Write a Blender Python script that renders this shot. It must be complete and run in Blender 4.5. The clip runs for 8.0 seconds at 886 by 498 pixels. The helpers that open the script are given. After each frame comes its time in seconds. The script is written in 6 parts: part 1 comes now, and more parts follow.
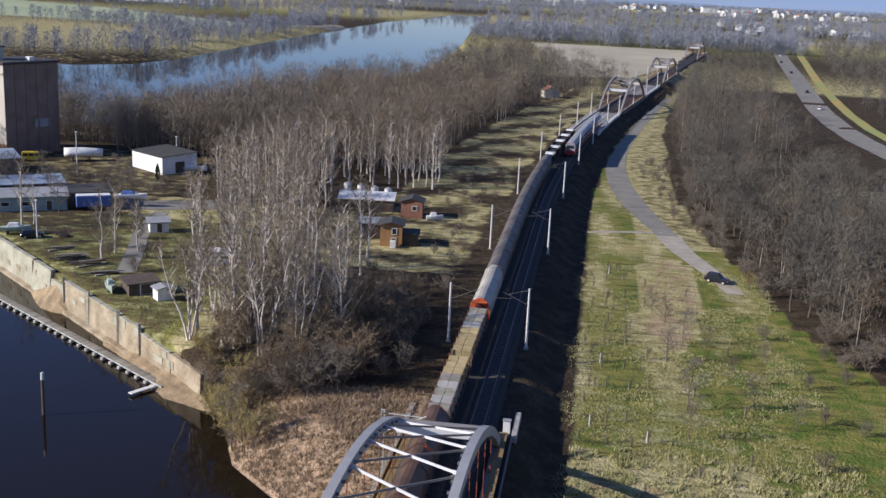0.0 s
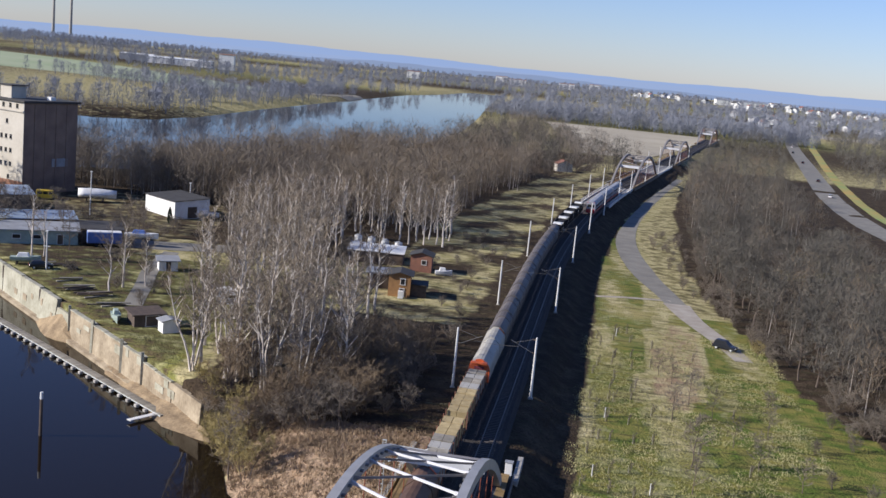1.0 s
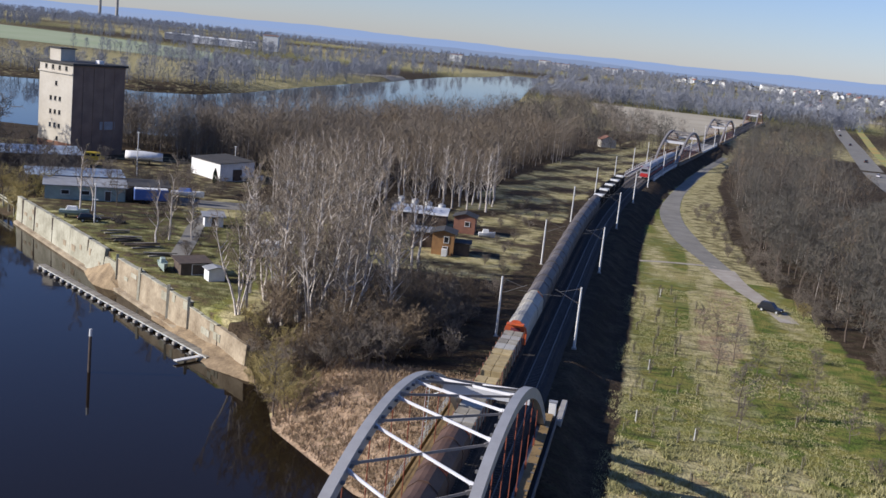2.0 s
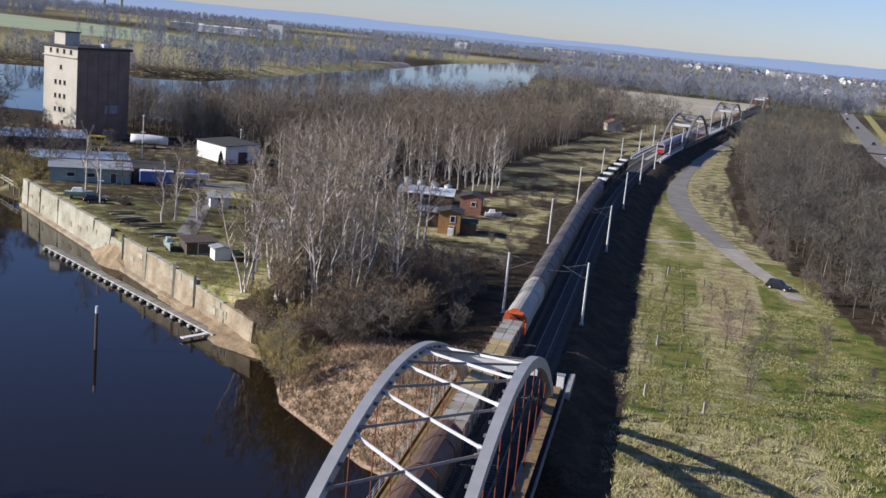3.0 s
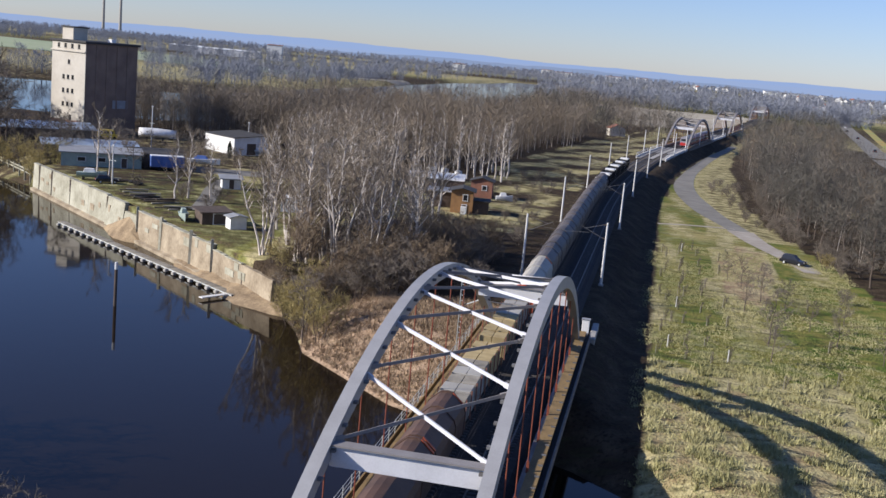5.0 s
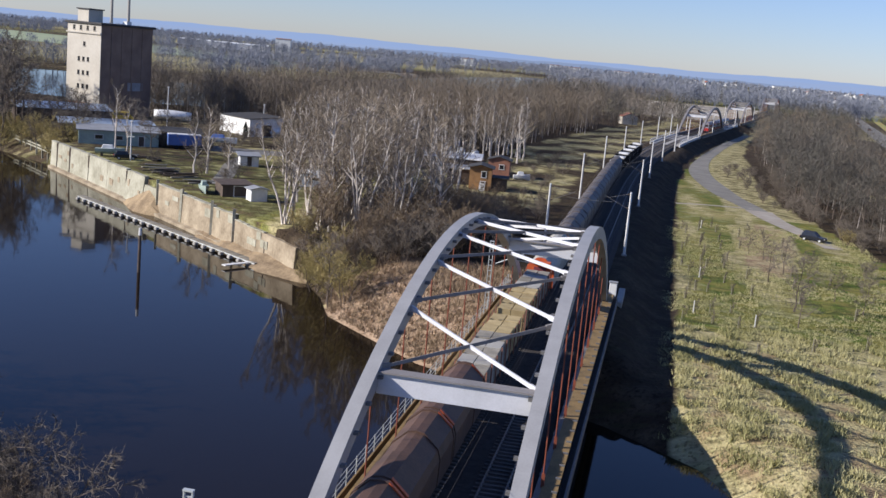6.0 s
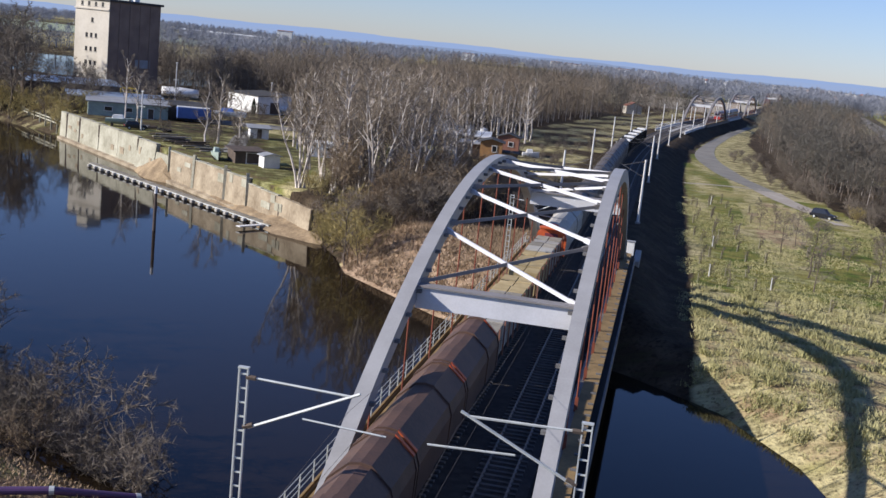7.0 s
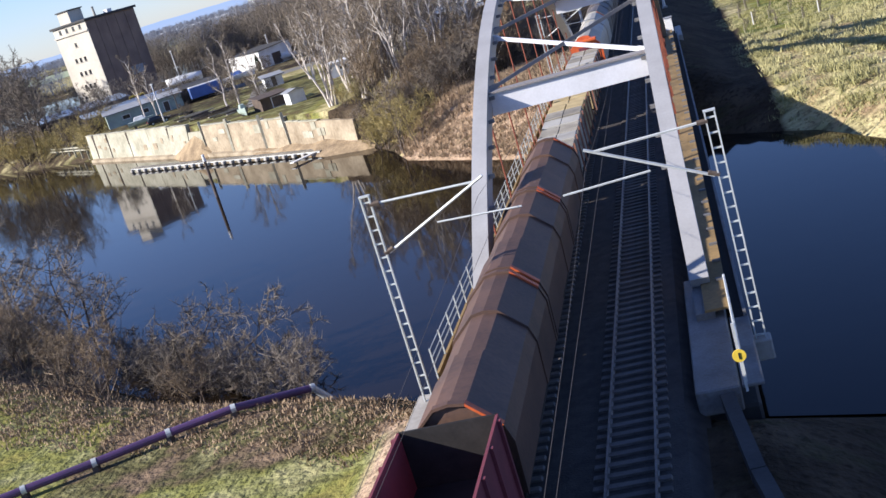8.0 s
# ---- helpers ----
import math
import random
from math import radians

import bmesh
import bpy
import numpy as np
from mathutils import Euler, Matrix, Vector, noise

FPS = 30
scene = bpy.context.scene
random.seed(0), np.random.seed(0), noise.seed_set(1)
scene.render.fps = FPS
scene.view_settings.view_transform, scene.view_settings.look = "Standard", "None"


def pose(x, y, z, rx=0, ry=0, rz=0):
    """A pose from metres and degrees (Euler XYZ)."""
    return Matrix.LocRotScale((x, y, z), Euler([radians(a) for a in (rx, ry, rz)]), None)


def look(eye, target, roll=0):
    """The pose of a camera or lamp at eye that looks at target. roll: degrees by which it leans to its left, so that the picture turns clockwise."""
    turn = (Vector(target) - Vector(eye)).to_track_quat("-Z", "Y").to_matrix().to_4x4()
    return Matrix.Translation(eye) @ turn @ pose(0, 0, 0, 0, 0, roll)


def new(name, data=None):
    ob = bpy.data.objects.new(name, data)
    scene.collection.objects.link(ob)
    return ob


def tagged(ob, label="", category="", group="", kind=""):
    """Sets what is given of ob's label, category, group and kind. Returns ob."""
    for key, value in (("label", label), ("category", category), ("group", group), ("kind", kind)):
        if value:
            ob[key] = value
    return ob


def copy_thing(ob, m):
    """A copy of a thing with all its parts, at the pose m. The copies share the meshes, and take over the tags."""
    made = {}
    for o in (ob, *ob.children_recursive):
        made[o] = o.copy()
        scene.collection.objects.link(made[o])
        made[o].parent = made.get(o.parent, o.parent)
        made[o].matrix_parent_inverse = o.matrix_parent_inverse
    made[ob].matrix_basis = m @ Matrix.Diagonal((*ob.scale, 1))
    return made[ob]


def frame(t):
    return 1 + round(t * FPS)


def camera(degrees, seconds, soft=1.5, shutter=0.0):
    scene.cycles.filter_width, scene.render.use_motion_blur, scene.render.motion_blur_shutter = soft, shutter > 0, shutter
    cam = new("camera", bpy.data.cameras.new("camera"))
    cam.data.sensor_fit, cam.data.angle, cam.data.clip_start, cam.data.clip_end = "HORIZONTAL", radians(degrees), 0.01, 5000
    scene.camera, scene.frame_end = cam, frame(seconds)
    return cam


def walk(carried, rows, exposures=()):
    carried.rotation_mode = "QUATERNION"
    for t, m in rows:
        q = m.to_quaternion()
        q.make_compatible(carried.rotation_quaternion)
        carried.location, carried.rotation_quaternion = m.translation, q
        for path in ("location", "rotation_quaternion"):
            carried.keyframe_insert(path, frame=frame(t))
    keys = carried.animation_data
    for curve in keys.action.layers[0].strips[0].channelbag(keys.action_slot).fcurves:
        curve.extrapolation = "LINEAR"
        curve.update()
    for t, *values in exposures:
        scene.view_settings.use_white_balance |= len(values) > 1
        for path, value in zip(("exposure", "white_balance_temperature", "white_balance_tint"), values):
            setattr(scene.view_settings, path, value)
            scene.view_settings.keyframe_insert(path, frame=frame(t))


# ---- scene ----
cam = camera(43.6, 8.0)
PATH = [
    (0, (13.24, 2.879, 49.708), (12.979, 4.804, 49.233), 2.6),
    (0.5, (13.105, 2.744, 47.551), (12.855, 4.687, 47.145), 4.5),
    (1, (13.045, 2.261, 44.968), (12.76, 4.211, 44.629), 5.5),
    (1.5, (13.098, 2.282, 43.296), (12.784, 4.215, 42.888), 6.0),
    (1.7, (13.048, 1.446, 41.648), (12.711, 3.383, 41.284), 5.9),
    (2.8, (13.018, 1.36, 38.054), (12.65, 3.286, 37.658), 5.9),
    (3, (13.109, 1.707, 37.921), (12.748, 3.635, 37.529), 5.5),
    (3.5, (12.888, 1.287, 35.845), (12.555, 3.216, 35.434), 5.2),
    (4, (12.149, 1.005, 33.494), (11.807, 2.942, 33.135), 5.1),
    (4.2, (11.832, 0.636, 32.752), (11.475, 2.573, 32.399), 4.9),
    (5.3, (10.89, 0.085, 27.607), (10.527, 2.021, 27.262), 5.2),
    (5.5, (10.398, 0.201, 26.972), (10.027, 2.134, 26.623), 5.0),
    (6, (9.587, -0.476, 24.916), (9.213, 1.457, 24.563), 5.2),
    (6.5, (8.927, -1.217, 22.586), (8.549, 0.72, 22.262), 5.6),
    (7, (7.981, -1.613, 20.458), (7.612, 0.32, 20.1), 5.9),
    (7.5, (7.114, -2.232, 18.127), (6.746, -0.301, 17.759), 5.4),
    (7.7, (6.813, -2.554, 17.109), (6.409, -0.646, 16.664), -2.0),
    (7.9, (6.531, -2.755, 16.415), (6.073, -0.869, 15.93), -12.3),
    (8, (6.124, -2.738, 16.028), (5.64, -0.866, 15.514), -17.0),
]
walk(cam, [(t, look(e, g, r)) for t, e, g, r in PATH], [(0, 0.42, 5900, 13), (0.5, 0.45, 5900, 13), (1, 0.46, 5900, 13), (1.5, 0.36, 5900, 13), (3, 0.4, 5900, 13), (4, 0.5, 5900, 13), (5.5, 0.45, 5900, 13), (7, 0.46, 5900, 13), (7.5, 0.5, 5900, 13), (7.8, 0.82, 5900, 13), (8, 1.0, 5900, 13)])

# ---------- light ----------
SUN_EL, SUN_AZ = 25.9, -112.8  # elevation; turn from +y towards +x
world = bpy.data.worlds.new("sky")
scene.world = world
world.use_nodes = True
wn = world.node_tree.nodes
wn.clear()
sky = wn.new("ShaderNodeTexSky")
sky.sky_type = "NISHITA"
sky.altitude = 150
sky.sun_disc = False
sky.sun_elevation = radians(SUN_EL)
sky.sun_rotation = radians(SUN_AZ)
sky.air_density, sky.dust_density, sky.ozone_density = 1.0, 0.12, 1.6
bg = wn.new("ShaderNodeBackground")
bg.inputs["Strength"].default_value = 0.073
wo = wn.new("ShaderNodeOutputWorld")
cool = wn.new("ShaderNodeMix")
cool.data_type, cool.blend_type = "RGBA", "MULTIPLY"
cool.inputs["Factor"].default_value = 1.0
cool.inputs["B"].default_value = (0.81, 0.9, 1.27, 1)
world.node_tree.links.new(sky.outputs[0], cool.inputs["A"])
world.node_tree.links.new(cool.outputs["Result"], bg.inputs[0])
world.node_tree.links.new(bg.outputs[0], wo.inputs[0])
sun = new("sun", bpy.data.lights.new("sun", "SUN"))
sun.data.energy, sun.data.angle, sun.data.color = 5.0, radians(0.5), (1.0, 0.9, 0.75)
sun.matrix_world = look((200 * math.sin(radians(SUN_AZ)) * math.cos(radians(SUN_EL)), 200 * math.cos(radians(SUN_AZ)) * math.cos(radians(SUN_EL)), 200 * math.sin(radians(SUN_EL))), (0, 0, 0))


# ---------- materials ----------
def mat(name, c1, c2=None, rough=0.8, metal=0.0, scale=1.0, fine=12.0, bump=0.0, spec=0.3, rand=0.0, coord="Object"):
    """A procedural surface: two colours mixed by coarse and fine noise, with fine relief."""
    m = bpy.data.materials.new(name)
    m.use_nodes = True
    nt = m.node_tree
    b = nt.nodes["Principled BSDF"]
    c2 = c2 or tuple(v * 0.7 for v in c1)
    tc = nt.nodes.new("ShaderNodeTexCoord")
    n1 = nt.nodes.new("ShaderNodeTexNoise")
    n1.inputs["Scale"].default_value, n1.inputs["Detail"].default_value = scale, 5
    n2 = nt.nodes.new("ShaderNodeTexNoise")
    n2.inputs["Scale"].default_value, n2.inputs["Detail"].default_value = fine, 3
    for n in (n1, n2):
        nt.links.new(tc.outputs[coord], n.inputs["Vector"])
    add = nt.nodes.new("ShaderNodeMath")
    add.operation = "MULTIPLY_ADD"
    nt.links.new(n2.outputs["Fac"], add.inputs[0])
    add.inputs[1].default_value = 0.5
    nt.links.new(n1.outputs["Fac"], add.inputs[2])
    ramp = nt.nodes.new("ShaderNodeMapRange")
    ramp.inputs["From Min"].default_value, ramp.inputs["From Max"].default_value = 0.52, 0.98
    nt.links.new(add.outputs[0], ramp.inputs["Value"])
    mix = nt.nodes.new("ShaderNodeMix")
    mix.data_type = "RGBA"
    mix.inputs["A"].default_value, mix.inputs["B"].default_value = (*c1, 1), (*c2, 1)
    nt.links.new(ramp.outputs[0], mix.inputs["Factor"])
    col = mix.outputs["Result"]
    if rand:
        oi = nt.nodes.new("ShaderNodeObjectInfo")
        mr = nt.nodes.new("ShaderNodeMapRange")
        mr.inputs["To Min"].default_value, mr.inputs["To Max"].default_value = 1 - rand, 1 + rand
        nt.links.new(oi.outputs["Random"], mr.inputs["Value"])
        hs = nt.nodes.new("ShaderNodeHueSaturation")
        nt.links.new(mr.outputs[0], hs.inputs["Value"])
        nt.links.new(col, hs.inputs["Color"])
        col = hs.outputs["Color"]
    nt.links.new(col, b.inputs["Base Color"])
    b.inputs["Roughness"].default_value, b.inputs["Metallic"].default_value = rough, metal
    b.inputs["Specular IOR Level"].default_value = spec
    if bump:
        bp = nt.nodes.new("ShaderNodeBump")
        bp.inputs["Strength"].default_value, bp.inputs["Distance"].default_value = bump, 0.05
        nt.links.new(n2.outputs["Fac"], bp.inputs["Height"])
        nt.links.new(bp.outputs[0], b.inputs["Normal"])
    return m


def ground_material():
    """Winter ground: grass, leaf litter and dry reed mixed by the mesh's cover colours and by noise; litter also paints
    shade.
    """
    m = bpy.data.materials.new("winter_ground")
    m.use_nodes = True
    nt = m.node_tree
    b = nt.nodes["Principled BSDF"]
    tc = nt.nodes.new("ShaderNodeTexCoord")

    def nz(scale, detail=6, lac=2.0):
        n = nt.nodes.new("ShaderNodeTexNoise")
        n.inputs["Scale"].default_value, n.inputs["Detail"].default_value = scale, detail
        nt.links.new(tc.outputs["Object"], n.inputs["Vector"])
        return n.outputs["Fac"]

    def two(a, c, fac):
        mx = nt.nodes.new("ShaderNodeMix")
        mx.data_type = "RGBA"
        for s, v in (("A", a), ("B", c)):
            if isinstance(v, tuple):
                mx.inputs[s].default_value = (*v, 1)
            else:
                nt.links.new(v, mx.inputs[s])
        nt.links.new(fac, mx.inputs["Factor"])
        return mx.outputs["Result"]

    def span(v, lo, hi):
        r = nt.nodes.new("ShaderNodeMapRange")
        r.inputs["From Min"].default_value, r.inputs["From Max"].default_value = lo, hi
        nt.links.new(v, r.inputs["Value"])
        return r.outputs[0]

    big, mid, fine = nz(0.05), nz(0.35), nz(2.6, 8)
    at = nt.nodes.new("ShaderNodeVertexColor")
    at.layer_name = "cover"
    sep = nt.nodes.new("ShaderNodeSeparateColor")
    nt.links.new(at.outputs["Color"], sep.inputs[0])
    grass = two((0.1, 0.14, 0.026), (0.22, 0.2, 0.055), span(mid, 0.38, 0.62))
    grass = two(grass, (0.33, 0.28, 0.12), span(big, 0.56, 0.7))
    grass = two(grass, (0.075, 0.08, 0.028), span(fine, 0.56, 0.75))
    dry = two((0.46, 0.4, 0.21), (0.28, 0.25, 0.1), span(mid, 0.4, 0.65))
    dry = two(dry, (0.09, 0.07, 0.035), span(fine, 0.54, 0.72))
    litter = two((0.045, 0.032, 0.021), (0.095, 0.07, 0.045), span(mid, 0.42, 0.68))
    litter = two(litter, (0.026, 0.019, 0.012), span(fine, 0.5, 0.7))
    reed = two((0.43, 0.31, 0.21), (0.31, 0.215, 0.135), span(mid, 0.4, 0.65))
    reed = two(reed, (0.14, 0.1, 0.06), span(fine, 0.52, 0.72))
    soft = nt.nodes.new("ShaderNodeMath")
    soft.operation = "MULTIPLY_ADD"
    nt.links.new(mid, soft.inputs[0])
    soft.inputs[1].default_value, soft.inputs[2].default_value = 0.9, -0.45

    def edge(ch):
        a = nt.nodes.new("ShaderNodeMath")
        nt.links.new(sep.outputs[ch], a.inputs[0])
        nt.links.new(soft.outputs[0], a.inputs[1])
        return span(a.outputs[0], 0.35, 0.65)

    col = two(dry, grass, edge("Red"))
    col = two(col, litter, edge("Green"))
    col = two(col, reed, edge("Blue"))
    # faint furrow streaks across the slope, with sapling and tussock shadows painted in
    mp = nt.nodes.new("ShaderNodeMapping")
    mp.inputs["Scale"].default_value = (0.16, 1.1, 1.0)
    mp.inputs["Rotation"].default_value = (0, 0, 0.1)
    nt.links.new(tc.outputs["Object"], mp.inputs["Vector"])
    st = nt.nodes.new("ShaderNodeTexNoise")
    st.inputs["Scale"].default_value, st.inputs["Detail"].default_value = 1.0, 5
    nt.links.new(mp.outputs[0], st.inputs["Vector"])
    half = nt.nodes.new("ShaderNodeMath")
    half.operation = "MULTIPLY"
    half.inputs[1].default_value = 0.75
    nt.links.new(span(st.outputs["Fac"], 0.52, 0.7), half.inputs[0])
    col = two(col, (0.055, 0.05, 0.024), half.outputs[0])
    nt.links.new(col, b.inputs["Base Color"])
    b.inputs["Roughness"].default_value = 0.95
    b.inputs["Specular IOR Level"].default_value = 0.09
    bp = nt.nodes.new("ShaderNodeBump")
    bp.inputs["Strength"].default_value, bp.inputs["Distance"].default_value = 0.9, 0.35
    nt.links.new(fine, bp.inputs["Height"])
    nt.links.new(bp.outputs[0], b.inputs["Normal"])
    return m


def water_material():
    m = bpy.data.materials.new("still_water")
    m.use_nodes = True
    nt = m.node_tree
    b = nt.nodes["Principled BSDF"]
    b.inputs["Base Color"].default_value = (0.011, 0.0075, 0.0045, 1)
    b.inputs["Roughness"].default_value = 0.04
    b.inputs["IOR"].default_value = 1.26
    tc = nt.nodes.new("ShaderNodeTexCoord")
    n = nt.nodes.new("ShaderNodeTexNoise")
    n.inputs["Scale"].default_value, n.inputs["Detail"].default_value = 0.5, 3
    nt.links.new(tc.outputs["Object"], n.inputs["Vector"])
    bp = nt.nodes.new("ShaderNodeBump")
    bp.inputs["Strength"].default_value, bp.inputs["Distance"].default_value = 0.05, 0.1
    nt.links.new(n.outputs["Fac"], bp.inputs["Height"])
    nt.links.new(bp.outputs[0], b.inputs["Normal"])
    return m


M_GROUND, M_WATER = ground_material(), water_material()
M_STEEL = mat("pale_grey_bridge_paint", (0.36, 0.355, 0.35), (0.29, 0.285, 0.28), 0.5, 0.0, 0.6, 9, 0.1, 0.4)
M_PORTAL = mat("pale_paint_and_sunlit_braces", (0.68, 0.68, 0.7), (0.56, 0.56, 0.57), 0.45, 0.0, 0.6, 9, 0.1, 0.45)
# also carries the shade on half of the near wind braces
M_STEEL_F = mat("brownish_grey_paint_and_shade", (0.27, 0.25, 0.24), (0.2, 0.185, 0.175), 0.6, 0, 0.6, 9)
M_STEEL_D = mat("weathered_grey_steel", (0.2, 0.2, 0.2), (0.12, 0.11, 0.1), 0.6, 0.2, 0.8, 9, 0.2)
M_HANGER = mat("red_oxide_paint", (0.27, 0.075, 0.04), (0.16, 0.05, 0.03), 0.6, 0, 1.5, 12)
M_OCHRE = mat("ochre_walkway", (0.3, 0.2, 0.085), (0.16, 0.11, 0.05), 0.85, 0, 0.5, 6, 0.3)
M_CONC = mat("pale_concrete", (0.42, 0.4, 0.36), (0.28, 0.26, 0.23), 0.9, 0, 0.4, 5, 0.4)
M_QUAY = mat("stained_quay_masonry", (0.42, 0.35, 0.245), (0.2, 0.155, 0.1), 0.92, 0, 0.35, 2.2, 0.7)
M_QUAYP = mat("pale_quay_plaster", (0.45, 0.43, 0.335), (0.25, 0.235, 0.17), 0.92, 0, 0.3, 2.0, 0.5)
M_BALLAST = mat("dark_ballast", (0.06, 0.052, 0.046), (0.032, 0.028, 0.025), 0.95, 0, 2.0, 14, 0.9)
M_RAIL = mat("worn_rail_steel", (0.2, 0.18, 0.165), (0.12, 0.1, 0.085), 0.45, 0.7, 3, 20)
M_SLEEPER = mat("concrete_sleeper", (0.13, 0.115, 0.105), (0.075, 0.067, 0.06), 0.9, 0, 3, 20, 0.2, rand=0.2)
M_GALV = mat("galvanised_steel", (0.62, 0.64, 0.62), (0.48, 0.5, 0.48), 0.5, 0.25, 2, 20)
M_MASTC = mat("concrete_mast", (0.72, 0.71, 0.68), (0.58, 0.57, 0.54), 0.8, 0, 0.8, 8)
M_WIRE = mat("copper_wire", (0.12, 0.1, 0.08), None, 0.5, 0.6)
M_RUSTHOOD = mat("rust_brown_hood", (0.125, 0.072, 0.05), (0.062, 0.04, 0.032), 0.6, 0, 0.5, 6, 0.15, 0.3, rand=0.12)
M_GREYHOOD = mat("sooty_grey_hood", (0.15, 0.13, 0.12), (0.095, 0.085, 0.08), 0.6, 0, 0.4, 6, 0.15, 0.3, rand=0.15)
M_PALEHOOD = mat("pale_grey_hood", (0.43, 0.41, 0.36), (0.31, 0.29, 0.25), 0.6, 0, 0.4, 6, 0.15)
M_ORANGE = mat("orange_red_paint", (0.62, 0.13, 0.035), (0.42, 0.08, 0.03), 0.5, 0, 2, 12)
M_BLACK = mat("grimy_black_and_shade", (0.03, 0.028, 0.027), (0.018, 0.017, 0.017), 0.8, 0.2, 2, 12)
M_DKRED = mat("wine_red_steel", (0.2, 0.05, 0.06), (0.13, 0.035, 0.045), 0.6, 0, 1, 10, 0.1)
M_WHITEP = mat("white_paint", (0.78, 0.78, 0.76), (0.62, 0.61, 0.58), 0.6, 0, 0.8, 8)
M_YTIMBER = mat("yellow_sawn_timber", (0.47, 0.37, 0.19), (0.33, 0.25, 0.12), 0.8, 0, 1, 10, 0.2, rand=0.15)
M_GTIMBER = mat("grey_weathered_timber", (0.34, 0.31, 0.25), (0.2, 0.18, 0.145), 0.85, 0, 1, 10, 0.2, rand=0.2)
M_LILAC = mat("lilac_grey_coach_paint", (0.34, 0.33, 0.37), (0.26, 0.25, 0.28), 0.4, 0, 0.5, 8, 0, 0.4)
M_REDTRAIN = mat("traffic_red_paint", (0.5, 0.03, 0.025), (0.38, 0.03, 0.025), 0.35, 0, 0.5, 8, 0, 0.5)
M_ROOFGREY = mat("train_roof_grey", (0.34, 0.35, 0.38), (0.25, 0.26, 0.28), 0.6, 0, 0.5, 8)
M_ASPHALT = mat("grey_asphalt", (0.25, 0.235, 0.2), (0.17, 0.158, 0.135), 0.9, 0, 0.25, 4, 0.3)
M_TRACKDIRT = mat("sandy_track", (0.42, 0.38, 0.32), (0.3, 0.26, 0.21), 0.95, 0, 0.4, 4, 0.4)
M_GLASS = mat("dark_glass", (0.02, 0.022, 0.025), (0.03, 0.03, 0.034), 0.08, 0, 1, 3, 0, 0.6)
M_PLASTER = mat("cream_silo_plaster", (0.56, 0.52, 0.44), (0.44, 0.4, 0.33), 0.9, 0, 0.2, 2.5, 0.2)
M_BRICKD = mat("dark_silo_brick", (0.25, 0.18, 0.14), (0.17, 0.12, 0.095), 0.9, 0, 0.3, 4, 0.3)
M_BRICK = mat("red_brick", (0.33, 0.17, 0.11), (0.22, 0.12, 0.08), 0.9, 0, 0.6, 8, 0.3)
M_ROOFD = mat("dark_roof_felt", (0.07, 0.068, 0.066), (0.045, 0.043, 0.042), 0.85, 0, 0.5, 8, 0.2)
M_ROOFB = mat("bluish_sheet_roof", (0.36, 0.44, 0.54), (0.26, 0.31, 0.38), 0.5, 0.1, 0.4, 6)
M_ROOFG = mat("grey_sheet_roof", (0.33, 0.34, 0.35), (0.22, 0.22, 0.22), 0.6, 0, 0.4, 6)
M_WOODO = mat("orange_brown_boards", (0.36, 0.2, 0.08), (0.24, 0.13, 0.06), 0.8, 0, 1, 8, 0.2)
M_WOODR = mat("red_brown_boards", (0.3, 0.14, 0.09), (0.2, 0.1, 0.07), 0.8, 0, 1, 8, 0.2)
M_WOODD = mat("dark_weathered_boards", (0.12, 0.09, 0.07), (0.07, 0.055, 0.045), 0.85, 0, 1, 8, 0.2)
M_BLUE = mat("blue_tarpaulin", (0.1, 0.17, 0.42), (0.07, 0.12, 0.3), 0.5, 0, 0.6, 5, 0.3)
M_YELLOW = mat("yellow_paint", (0.75, 0.55, 0.06), (0.6, 0.42, 0.05), 0.45, 0, 1, 8)
M_GREENP = mat("grey_green_paint", (0.35, 0.42, 0.36), (0.25, 0.3, 0.27), 0.6, 0, 1, 8)
M_CARBLK = mat("black_car_paint", (0.02, 0.022, 0.03), (0.026, 0.028, 0.036), 0.2, 0.2, 1, 8, 0, 0.6)
M_CARWHT = mat("white_car_paint", (0.75, 0.76, 0.78), (0.7, 0.7, 0.72), 0.25, 0, 1, 8, 0, 0.5)
M_TYRE = mat("tyre_rubber", (0.02, 0.02, 0.02), None, 0.9)
M_PURPLE = mat("purple_plastic_pipe", (0.1, 0.05, 0.13), (0.07, 0.04, 0.09), 0.4, 0, 1, 8, 0, 0.5)
M_BIRCH = mat("pale_birch_bark", (0.68, 0.62, 0.55), (0.37, 0.32, 0.27), 0.85, 0, 1.2, 6, 0.2, rand=0.2)
M_BARK = mat("grey_brown_bark", (0.16, 0.125, 0.1), (0.09, 0.07, 0.055), 0.9, 0, 1, 8, 0.3, rand=0.25)
M_TWIG = mat("bare_birch_twigs", (0.3, 0.245, 0.18), (0.195, 0.158, 0.115), 0.9, 0, 0.4, 4, rand=0.25)
M_TWIGB = mat("bare_brown_twigs", (0.2, 0.17, 0.135), (0.125, 0.103, 0.08), 0.9, 0, 0.4, 4, rand=0.25)
M_TWIGY = mat("olive_willow_twigs", (0.4, 0.33, 0.13), (0.27, 0.21, 0.09), 0.9, 0, 0.4, 4, rand=0.2)
# distance haze is mixed into this blue-grey base colour
M_FARWOOD = mat("haze_tinted_far_woods", (0.25, 0.265, 0.3), (0.22, 0.23, 0.265), 0.95, 0, 0.02, 0.3)
M_BROWNT = mat("warm_brown_twigs", (0.24, 0.18, 0.115), (0.15, 0.11, 0.07), 0.9, 0, 0.4, 4, rand=0.25)
